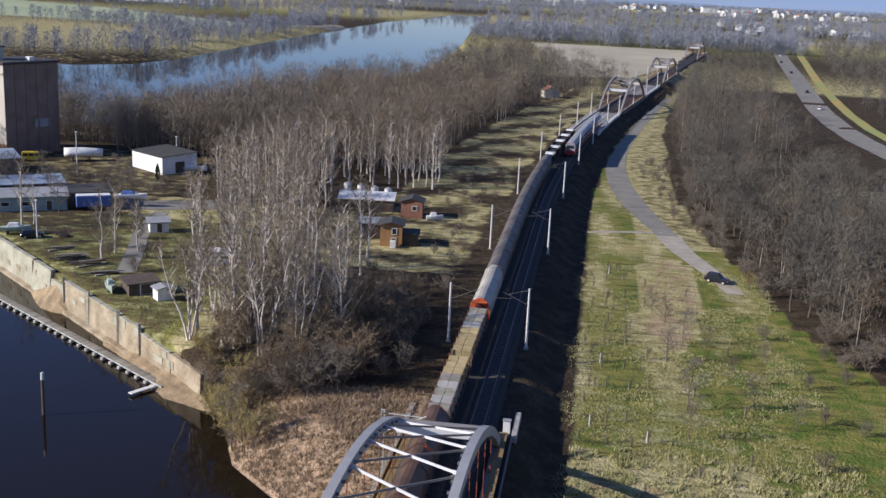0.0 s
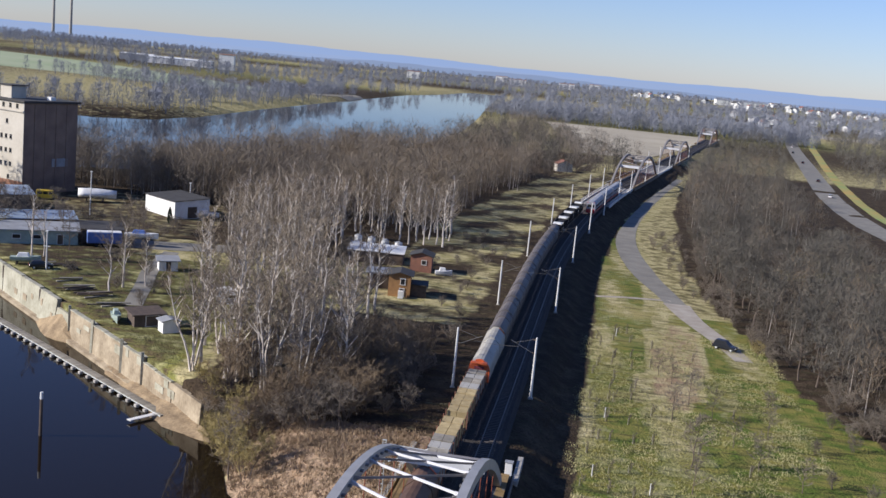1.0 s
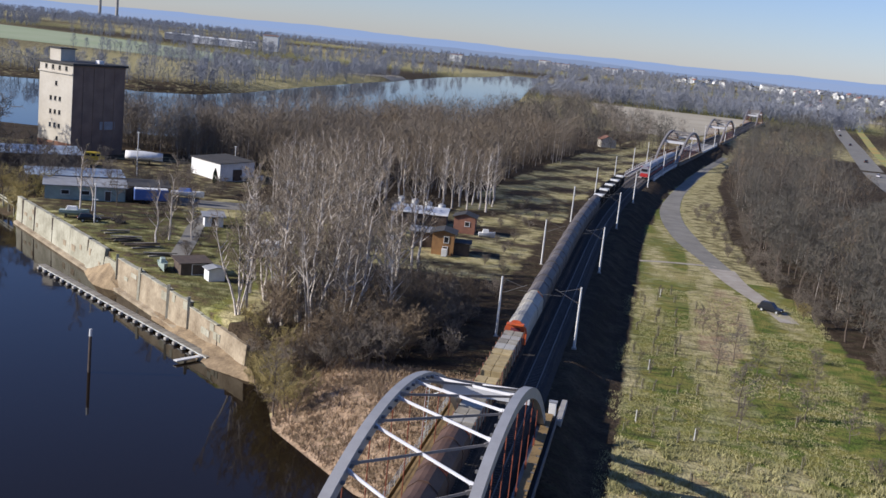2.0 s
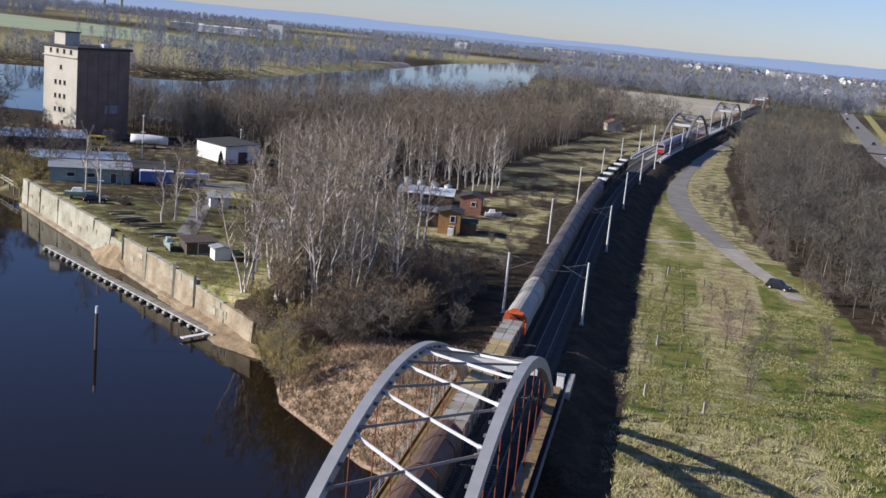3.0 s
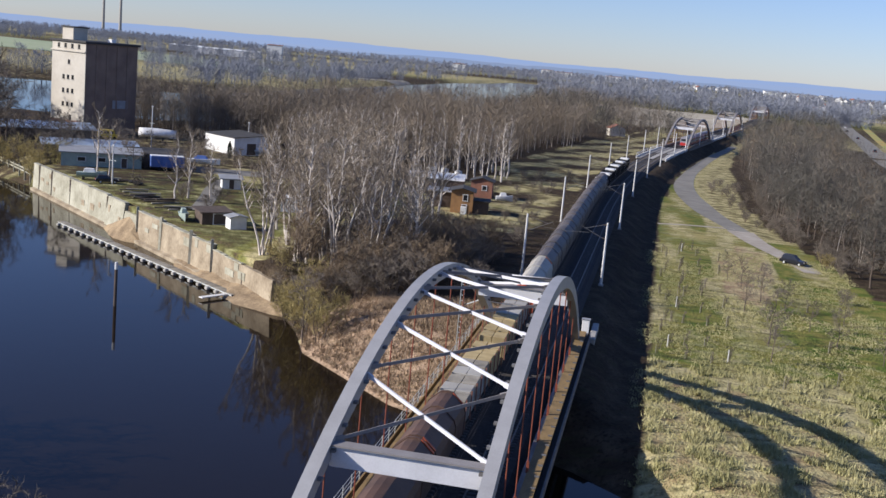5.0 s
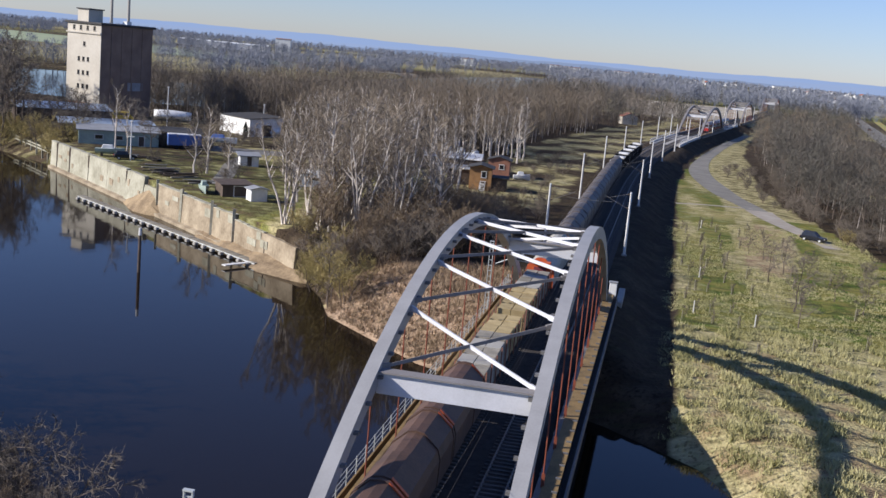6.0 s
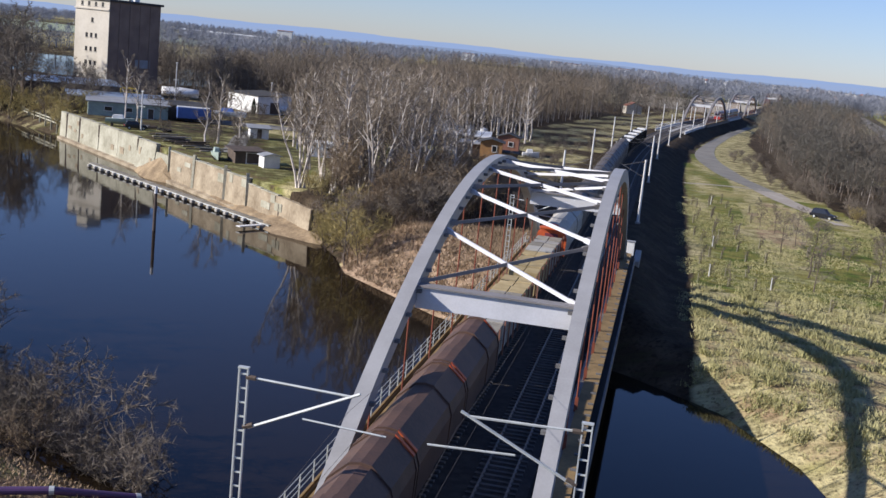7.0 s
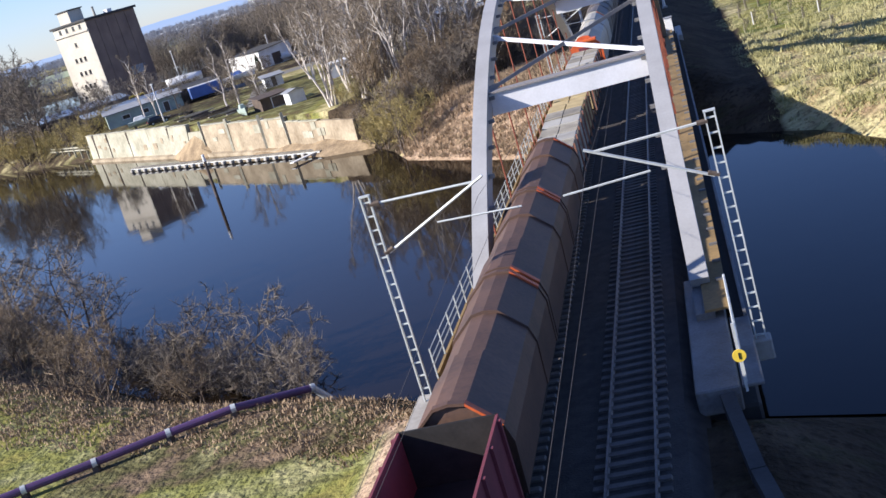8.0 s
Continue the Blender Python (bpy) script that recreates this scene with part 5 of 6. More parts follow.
g0 = np.random.default_rng(5)
P = low_view(dry(field_points(1900, -150, -20, 285, 470, lambda x, y: (x < tx(y) - 34 + np.clip((y - 400) * 0.5, 0, 18)) & ~((x < -118) & (y < 300)), 11)))
ht = 11.5 + 3.2 * np.sin(P[:, 0] * 0.14 + np.sin(P[:, 1] * 0.06)) * np.sin(P[:, 1] * 0.1) + g0.uniform(-4.0, 4.5, len(P))
mixed_woods("in the dense wood behind the huts", P, ht, 190, 1.9, 0.032, ((0.5, M_TWIG, M_BIRCH, "bare pale birches"), (0.3, M_TWIGB, M_BARK, "bare grey-brown alders"), (0.2, M_BROWNT, M_BARK, "bare warm-brown trees")), 1, 0.13)
P = field_points(1250, 40, 100, 105, 620, lambda x, y: (x > np.interp(y, [90, 150, 168, 185, 205, 240, 290, 320, 400, 500, 620], [63, 62, 56, 50, 48, 44, 40, 38, 39, 46, 62])) & (x < np.interp(y, [100, 430, 620], [140, 95, 104])), 12)
P = np.concatenate([P, field_points(260, 72, 150, 100, 320, lambda x, y: x < 95 + (320 - y) * 0.2, 21)])
gap = (P[:, 0] > 58) & (np.abs(P[:, 1] - 316 - (P[:, 0] - 63)) < 11)
P = P[~gap & (P[:, 0] < np.interp(P[:, 1], [270, 300, 345, 400, 520, 720], [150, 86, 84, 84, 88, 105]))]
clump = np.sin(P[:, 0] * 0.31 + 1.7 * np.sin(P[:, 1] * 0.09)) * np.sin(P[:, 1] * 0.17 + 1.3 * np.sin(P[:, 0] * 0.13))
keep = (clump > -0.35 + 0.4 * g0.random(len(P))) & ~((P[:, 0] > 58) & (np.abs(P[:, 1] - 302 - 0.4 * (P[:, 0] - 62)) < 10)) & (np.hypot((P[:, 0] - 67) / 11, (P[:, 1] - 338) / 16) > 1)
P, clump = P[keep], clump[keep]
mixed_woods("in the dense thicket beside the meadow", P, 9.5 + 4.5 * clump + g0.uniform(-3.5, 4.5, len(P)), 330, 1.5, 0.03, ((0.66, M_THICKET, M_BARK, "leafless grey-brown trees"), (0.24, M_TWIGB, M_BIRCH, "leafless paler trees"), (0.1, M_BROWNT, M_BARK, "leafless warm-brown trees")), 2, 0.1, 0.33)
P = low_view(dry(field_points(1100, -170, 60, 440, 900, lambda x, y: (x < tx(y) - 9 - 14 * (y < 520)) & ~((x > np.interp(y, [600, 640, 720, 850, 1000], [40, -8, -22, -40, -55])) & (y > 600)), 13)))
mixed_woods("along the river", P, g0.uniform(7, 17, len(P)), 190, 2.2, 0.055, ((0.6, M_TWIGB, M_BARK, "bare grey-brown trees"), (0.4, M_THICKET, M_BARK, "bare dark trees")), 3, 0.15, 0.33)
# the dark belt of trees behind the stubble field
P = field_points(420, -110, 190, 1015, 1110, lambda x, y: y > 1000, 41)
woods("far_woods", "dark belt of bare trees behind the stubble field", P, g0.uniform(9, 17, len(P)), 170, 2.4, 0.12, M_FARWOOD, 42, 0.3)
# tall trees between the silo and the river
P = dry(field_points(420, -160, -60, 285, 345, lambda x, y: ~((x < -118) & (y < 298)), 43))
woods("bare_woods", "tall bare trees behind the yard", P, g0.uniform(8, 14.5, len(P)), 220, 1.9, 0.035, M_TWIGB, 44, 0.15)
P = field_points(420, 20, 190, 560, 1150, lambda x, y: (x > tx(y) + 14) & (x < np.interp(y, [560, 728, 1080, 1200], [98, 120, 160, 180])) & ~((y > 850) & (x < 100)), 14)
woods("bare_woods", "bare grey wood between railway and highway", P, g0.uniform(8, 13, len(P)), 150, 2.2, 0.06, M_THICKET, 4, 0.15)
P = field_points(1500, 122, 420, 300, 1300, lambda x, y: x > np.interp(y, [300, 450, 560, 728, 1080, 1300], [146, 131, 136, 158, 202, 245]), 15)
woods("bare_woods", "bare dark wood beyond the highway", P, g0.uniform(8, 13, len(P)), 130, 2.4, 0.07, M_THICKET, 5, 0.15)
# across the river, and the far country in strips with fields between
in_field = lambda x, y: np.abs(y - np.interp(x, [-1250, -850, -560, -330], [1290, 1230, 1120, 1030])) < np.interp(x, [-1250, -850, -560, -330, -320], [210, 200, 150, 30, 0])
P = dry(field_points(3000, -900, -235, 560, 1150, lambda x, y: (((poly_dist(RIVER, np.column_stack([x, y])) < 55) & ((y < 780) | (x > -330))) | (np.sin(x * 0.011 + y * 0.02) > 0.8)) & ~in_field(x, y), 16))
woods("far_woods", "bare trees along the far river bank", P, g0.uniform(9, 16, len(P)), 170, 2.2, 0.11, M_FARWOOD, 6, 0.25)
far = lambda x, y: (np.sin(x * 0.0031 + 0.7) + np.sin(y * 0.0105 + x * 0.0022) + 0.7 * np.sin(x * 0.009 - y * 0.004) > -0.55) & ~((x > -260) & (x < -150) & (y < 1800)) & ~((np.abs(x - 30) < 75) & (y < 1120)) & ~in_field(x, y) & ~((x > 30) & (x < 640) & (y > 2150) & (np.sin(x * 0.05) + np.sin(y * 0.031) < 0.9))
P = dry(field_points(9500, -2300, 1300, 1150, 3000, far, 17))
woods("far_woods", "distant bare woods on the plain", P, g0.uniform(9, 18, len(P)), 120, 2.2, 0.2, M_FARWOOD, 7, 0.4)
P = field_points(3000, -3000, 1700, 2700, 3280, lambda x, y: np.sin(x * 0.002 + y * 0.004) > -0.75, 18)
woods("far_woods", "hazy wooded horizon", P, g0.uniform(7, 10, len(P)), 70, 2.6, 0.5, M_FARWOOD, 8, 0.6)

# ---------- tussocks and reed ----------
def tufts(name, lab, P, h, w, material, seed, blades=7):
    g = np.random.default_rng(seed)
    P = np.asarray(P)
    n = len(P)
    z = terrain(P)
    c = np.repeat(np.column_stack([P, z]), blades, 0) + np.column_stack([g.normal(size=(n * blades, 2)) * 0.22, np.zeros(n * blades)])
    a = g.random(n * blades) * 2 * np.pi
    s = np.column_stack([np.cos(a), np.sin(a), 0 * a]) * w
    t = c + np.column_stack([g.normal(size=(n * blades, 2)) * h * 0.5, h * (0.5 + g.random(n * blades))])
    V = np.stack([c - s, c + s, t], 1).reshape(-1, 3)
    me = bpy.data.meshes.new(name)
    nv = len(V)
    me.vertices.add(nv)
    me.vertices.foreach_set("co", V.astype(np.float32).ravel())
    me.loops.add(nv)
    me.loops.foreach_set("vertex_index", np.arange(nv, dtype=np.int32))
    me.polygons.add(nv // 3)
    me.polygons.foreach_set("loop_start", np.arange(0, nv, 3, dtype=np.int32))
    me.update(calc_edges=True)
    me.materials.append(material)
    return tagged(new(name, me), lab, "grass", kind="stuff")


M_REED = mat("dry_reed", (0.38, 0.28, 0.18), (0.2, 0.145, 0.09), 0.95, 0, 0.3, 4)
M_TUFT = mat("dry_meadow_grass", (0.46, 0.42, 0.22), (0.28, 0.27, 0.11), 0.95, 0, 0.12, 1.5)
P = field_points(5200, -28, -6, 92, 131, lambda x, y: poly_dist(CANAL, np.column_stack([x, y])) > 0.5, 31)
tufts("dry_reed", "tan trampled reed on the bank", P, 0.45, 0.05, M_REED, 1)
P = field_points(9000, -48, -7, 36, 75, lambda x, y: (poly_dist(CANAL, np.column_stack([x, y])) > 0) & (poly_dist(CANAL, np.column_stack([x, y])) < 10), 32)
tufts("dry_reed", "dry reed along the near shore", P, 0.17, 0.045, M_REED, 2)
P = field_points(15000, 11, 46, 70, 215, lambda x, y: poly_dist(CANAL, np.column_stack([x, y])) > 1, 33)
P = P[np.sin(P[:, 0] * 0.35 + np.sin(P[:, 1] * 0.15) * 2) + np.sin(P[:, 1] * 0.23 + P[:, 0] * 0.1) > -0.4]
tufts("meadow_grass", "tussocky dry meadow grass", P, 0.22, 0.035, M_TUFT, 3)

P = field_points(5500, 13, 46, 72, 126, lambda x, y: poly_dist(CANAL, np.column_stack([x, y])) > 1.5, 34)
P = P[np.sin(P[:, 0] * 1.1 + np.sin(P[:, 1] * 0.6)) + np.sin(P[:, 1] * 1.3 + P[:, 0] * 0.3) > 0.1]
tufts("meadow_grass", "tall straw tussocks near the canal bank", P, 0.5, 0.06, M_TUFT, 4, 12)


# ---------- silo ----------
def build_silo():
    ang = -23.0
    R = Matrix.Rotation(radians(ang), 2)
    W, D, H = 14.0, 17.0, 24.0
    corner = Vector((-138.5, 270.0))
    c = corner - R @ Vector((W / 2, -D / 2))
    s = thing("grain_silo", "tall cream-fronted grain silo with dark brick flank", "silo building", pose(c.x, c.y, GL - 0.2, 0, 0, ang))
    bm = B()
    box(bm, (0, 0, H / 2), (W, D, H))
    part("tower", bm, M_BRICKD, s)
    bm = B()
    box(bm, (0, -D / 2 - 0.06, H / 2 + 1.7), (W - 0.1, 0.14, H - 3.4))
    fc = part("front", bm, M_PLASTER, s, "cream plaster front")
    bm = B()
    box(bm, (0, -D / 2 - 0.1, 1.7), (W, 0.2, 3.4))
    part("plinth", bm, M_BRICK, s, "red brick plinth")
    bm = B()
    box(bm, (0, -D / 2 - 0.25, H - 2.3), (W + 0.2, 0.5, 0.35))
    part("cornice", bm, M_PLASTER, s)
    bm = B()
    box(bm, (0, 0, H + 0.3), (W + 1.2, D + 1.2, 0.6), bevel=0.08)
    part("roof", bm, M_ROOFD, s, "dark flat roof")
    bm = B()
    box(bm, (-3.0, -4.5, H + 2.1), (4.6, 4.6, 3.4), bevel=0.05)
    part("roof_housing", bm, M_PLASTER, s, "cream roof housing")
    bm = B()
    box(bm, (-3.0, -4.5, H + 3.95), (5.2, 5.2, 0.3))
    part("housing_roof", bm, M_ROOFD, s)
    bm = B()
    box(bm, (4.2, 2.0, H + 1.0), (1.6, 1.6, 1.0))
    part("vent", bm, M_WHITEP, s)
    for z, xs in ((H - 1.0, (-4.2, -1.4, 1.4, 4.2)), (H - 5.2, (0.2,)), (H - 9.2, (-1.9, 0.0, 1.9)), (H - 12.8, (-1.9, 0.0, 1.9)), (H - 16.4, (-1.9, 0.0, 1.9)), (H - 19.8, (1.2,))):
        for x in xs:
            bm = B()
            box(bm, (x, -D / 2 - 0.1, z), (0.95, 0.12, 1.15))
            part("window", bm, M_GLASS, s)
            bm = B()
            box(bm, (x, -D / 2 - 0.2, z - 0.65), (1.15, 0.2, 0.1))
            part("sill", bm, M_CONC, s)
    for k in range(1, 5):
        bm = B()
        box(bm, (W / 2 + 0.06, -D / 2 + k * D / 5, H / 2), (0.14, 0.5, H - 0.6))
        part("pilaster", bm, M_BRICKD, s)
    bm = B()
    box(bm, (W / 2 + 0.05, 3.0, 8.2), (0.12, 5.0, 2.2))
    part("signboard", bm, M_ROOFG, s)


build_silo()


def gable_house(name, lab, cat, x, y, w, d, h, rise, rz, wall, roof, over=0.35, flat=False, openings=(), z=None):
    """A small building: walls, a gabled or lean-to roof with eaves, doors and windows on its front (-y) and side (+x)."""
    t = thing(name, lab, cat, pose(x, y, gz(x, y) - 0.05 if z is None else z, 0, 0, rz))
    bm = B()
    if flat:
        loft(bm, [[Vector((sx * w / 2, -d / 2, 0)), Vector((sx * w / 2, d / 2, 0)), Vector((sx * w / 2, d / 2, h + rise)), Vector((sx * w / 2, -d / 2, h))] for sx in (-1, 1)])
    else:
        loft(bm, [[Vector((-w / 2, sy * d / 2, 0)), Vector((w / 2, sy * d / 2, 0)), Vector((w / 2, sy * d / 2, h)), Vector((0, sy * d / 2, h + rise)), Vector((-w / 2, sy * d / 2, h))] for sy in (-1, 1)])
    part("wall_shell", bm, wall, t)
    if flat:
        bm = B()
        beamy = [[Vector((sx * (w / 2 + over), -d / 2 - over, h + 0.02 - over * rise / d)), Vector((sx * (w / 2 + over), d / 2 + over, h + rise + 0.02 + over * rise / d)), Vector((sx * (w / 2 + over), d / 2 + over, h + rise + 0.16)), Vector((sx * (w / 2 + over), -d / 2 - over, h + 0.16))] for sx in (-1, 1)]
        loft(bm, beamy)
        part("roof", bm, roof, t)
    else:
        for s in (-1, 1):
            bm = B()
            e = rise / (w / 2)
            pr = [(0, h + rise + 0.02), (s * (w / 2 + over), h - over * e + 0.02), (s * (w / 2 + over), h - over * e + 0.14), (0, h + rise + 0.14)]
            loft(bm, [[Vector((a, sy * (d / 2 + over), b)) for a, b in pr] for sy in (-1, 1)])
            part("roof_slope", bm, roof, t)
    for kind, face, u, v, ow, oh in openings:
        bm = B()
        m = M_GLASS if kind == "window" else M_WOODD
        if face == "f":
            box(bm, (u, -d / 2 - 0.02, v), (ow, 0.08, oh))
            ob = part(kind, bm, m, t)
            bm = B()
            for a, b, c, e in ((u, v + oh / 2, ow + 0.2, 0.1), (u, v - oh / 2, ow + 0.2, 0.1), (u - ow / 2, v, 0.1, oh), (u + ow / 2, v, 0.1, oh)):
                box(bm, (a, -d / 2 - 0.04, b), (c, 0.12, e))
            part("frame", bm, M_WHITEP, t)
        else:
            box(bm, (w / 2 + 0.02, u, v), (0.08, ow, oh))
            part(kind, bm, m, t)
            bm = B()
            for a, b, c, e in ((u, v + oh / 2, ow + 0.2, 0.1), (u, v - oh / 2, ow + 0.2, 0.1), (u - ow / 2, v, 0.1, oh), (u + ow / 2, v, 0.1, oh)):
                box(bm, (w / 2 + 0.04, a, b), (0.12, c, e))
            part("frame", bm, M_WHITEP, t)
    return t


# huts by the line
h1 = gable_house("garden_hut", "orange-brown boarded stilt hut with dark felt roof", "hut", -24.6, 207.5, 4.2, 5.0, 4.2, 0.55, 8, M_WOODO, M_ROOFD, 0.5, False, (("window", "f", 0.6, 3.0, 0.9, 1.2), ("door", "f", 0.5, 0.9, 0.9, 1.6)))
bm = B()
box(bm, (0.4, -3.4, 0.7), (1.0, 0.9, 1.4), bevel=0.03)
part("porch_box", bm, M_WHITEP, h1, "white box by the door")
bm = B()
box(bm, (3.6, 0.5, 1.2), (3.0, 4.2, 2.4), bevel=0.05)
part("lean_to", bm, M_WOODD, h1, "dark lean-to")
bm = B()
box(bm, (3.7, 0.4, 2.5), (3.5, 4.7, 0.16))
part("lean_to_roof", bm, M_ROOFD, h1)
gable_house("garden_shed", "brown boarded shed with dark flat roof", "shed", -29.6, 212.0, 4.6, 4.0, 3.0, 0.3, 8, M_WOODD, M_ROOFG, 0.4, True)
gable_house("garden_hut", "red-brown boarded hut with dark roof", "hut", -25.2, 234.5, 4.6, 4.6, 3.6, 0.7, 5, M_WOODR, M_ROOFD, 0.4, False, (("window", "f", 0.6, 2.2, 1.0, 1.0),))
gable_house("long_shed", "long low shed with white sheet roof", "shed", -36.0, 238.0, 12.0, 4.5, 2.6, 0.9, 6, M_WOODD, M_WHITEP, 0.3, True)
for i in range(4):
    t = thing("storage_tank", "white upright storage tank behind the long shed", "tank", pose(-41.5 + 3.1 * i, 242.6, gz(-41 + 3 * i, 242.6)), "white tanks")
    bm = B()
    tube(bm, (0, 0, 0), (0, 0, 4.6 - 0.2 * i), 0.85, 0.85, 14)
    part("shell", bm, M_WHITEP, t)
    bm = B()
    tube(bm, (0, 0, 4.6 - 0.2 * i), (0, 0, 4.9 - 0.2 * i), 0.9, 0.3, 14)
    part("cap", bm, M_ROOFG, t)
gable_house("wooden_shed", "small dark boarded shed in the wood", "shed", -47, 497, 6, 5, 5.2, 0.8, 10, M_WOODD, M_ROOFG)
gable_house("wooden_shed", "low grey-roofed shed in the wood", "shed", -55, 480, 9, 5, 3.0, 0.8, 10, M_PLASTER, M_ROOFG)
gable_house("brick_cottage", "small pale cottage with brown roof by the line", "cottage", -9.5, 508, 7, 6, 3.6, 1.6, 20, M_PLASTER, M_ROOFRED)

# boatyard sheds
gable_house("yard_shed", "long shed with bluish sheet roof", "shed", -137, 249, 22, 9, 3.2, 0.9, 40, M_WOODD, M_ROOFB, 0.5, True)
gable_house("yard_shed", "low workshop with pale bluish sheet roof", "shed", -113, 227, 20, 7, 2.8, 0.7, 35, M_WOODD, M_ROOFB, 0.5, True)
gable_house("yard_shed", "workshop with grey-green walls and pale roof", "shed", -103.5, 214.5, 16, 7, 2.9, 0.6, 30, M_GREENP, M_ROOFG, 0.5, True, (("window", "f", -4, 1.6, 1.6, 0.9), ("window", "f", 0, 1.6, 1.6, 0.9), ("door", "f", 4.5, 1.1, 1.2, 2.1)))
gable_house("yard_shed", "dark workshop with felt roof", "shed", -95, 222, 12, 7, 3.0, 0.5, 30, M_WOODD, M_ROOFD, 0.4, True)
gable_house("white_hall", "white rendered storage hall with dark gable end", "hall", -95.2, 268.8, 14, 10, 4.3, 0.6, -36, M_WHITEP, M_ROOFD, 0.3, True, (("door", "s", 0.0, 1.5, 2.8, 3.0),))
gable_house("yard_shed", "small open shed with brown roof above the quay", "shed", -56.6, 163.2, 4.6, 3.6, 1.9, 0.3, 42, M_WOODD, M_WOODD, 0.5, True, (("door", "f", 0.6, 0.9, 2.2, 1.7),))
gable_house("garden_shed", "small white-walled shed among the birches", "shed", -51.6, 160.6, 2.6, 2.2, 1.9, 0.3, 42, M_WHITEP, M_ROOFG, 0.3, False)
gable_house("kiosk", "small white kiosk with dark porch", "kiosk", -70.3, 204.2, 3.6, 2.8, 2.0, 0.4, 30, M_WHITEP, M_ROOFG, 0.5, True, (("door", "f", 0, 1.0, 1.0, 1.9),))
gable_house("caravan", "white parked caravan with rounded roof", "caravan", -49.5, 183, 5.4, 2.2, 2.4, 0.2, 20, M_WHITEP, M_WHITEP, 0.05, True, (("window", "f", 0, 1.5, 1.4, 0.6),))


# ---------- boats, trailers, vehicles ----------
def boat(x, y, rz, L, material, lab, cover=None, z=None, up=0.5):
    t = thing("boat", lab, "boat", pose(x, y, (gz(x, y) if z is None else z), 0, 0, rz), "boats")
    bm = B()
    rings = []
    for k in range(9):
        f = k / 8
        w = L * 0.16 * (1 - max(0, (f - 0.45) / 0.55) ** 2.2) * (0.85 + 0.15 * min(1, f * 4)) + 0.02
        sh = 0.95 + 0.35 * f * f
        rings.append([Vector((L * (f - 0.5), a * w, up + b * sh)) for a, b in ((-1, 1), (-0.85, 0.45), (-0.25, 0.02), (0.25, 0.02), (0.85, 0.45), (1, 1))])
    loft(bm, rings)
    part("hull", bm, material, t)
    bm = B()
    box(bm, (-L * 0.08, 0, up + 1.35), (L * 0.42, L * 0.2, 0.75), taper=0.75, bevel=0.06)
    part("cabin" if not cover else "cover", bm, cover or M_WHITEP, t)
    for dx in (-L * 0.28, L * 0.15):
        bm = B()
        box(bm, (dx, 0, up / 2 + 0.05), (0.3, L * 0.22, up + 0.15))
        part("cradle", bm, M_WOODD, t)
    return t


big = boat(-118.5, 272, 25, 9.5, M_WHITEP, "large motor boat under a pale tarpaulin tent on land", M_WHITEP, up=1.1)
bm = B()
rings = []
for k in range(7):
    f = k / 6
    w, hh = 1.75 * (1 - 0.75 * max(0, f - 0.4) ** 1.6 / 0.44), 1.5 - 0.9 * max(0, f - 0.45)
    rings.append([Vector((9.6 * (f - 0.5), a * w, 1.9 + b * hh + 0.25 * f)) for a, b in ((-1.06, -0.2), (-1, 0.25), (-0.35, 0.95), (0, 1.05), (0.35, 0.95), (1, 0.25), (1.06, -0.2))])
loft(bm, rings)
part("tarpaulin", bm, M_WHITEP, big, "pale tarpaulin tent", smooth=True)
boat(-87, 267, 15, 7, M_WHITEP, "white boat stored on land behind the hall")
boat(-93.5, 192.5, 20, 5.5, M_GREENP, "small grey-green boat on a trailer by the quay")
boat(-61.1, 162.4, -60, 4.8, M_GREENP, "upturned pale green rowing boat on the grass", M_GREENP, up=0.1)
boat(-19.9, 232.0, 15, 3.6, M_WHITEP, "small white dinghy lying in the grass", M_WHITEP, up=0.0)
boat(-84, 222.5, 15, 7, M_WHITEP, "white sailing boat hull on stands", M_BLUE, up=1.6)


def truck_box(x, y, rz):
    t = thing("tarp_trailer", "parked trailer under a blue tarpaulin", "trailer", pose(x, y, gz(x, y), 0, 0, rz))
    bm = B()
    box(bm, (0, 0, 1.9), (7.0, 2.5, 2.3), bevel=0.12)
    part("tarpaulin", bm, M_BLUE, t)
    bm = B()
    box(bm, (0, 0, 3.1), (6.8, 2.3, 0.14), bevel=0.04)
    part("top_sheet", bm, M_WHITEP, t)
    bm = B()
    box(bm, (0, 0, 0.65), (7.0, 2.3, 0.2))
    part("chassis", bm, M_BLACK, t)
    for dx in (-1.6, -0.5):
        for s in (-1, 1):
            bm = B()
            tube(bm, (dx, s * 0.95, 0.42), (dx, s * 1.2, 0.42), 0.42, n=14)
            part("wheel", bm, M_TYRE, t)


truck_box(-90.0, 217.5, 30)


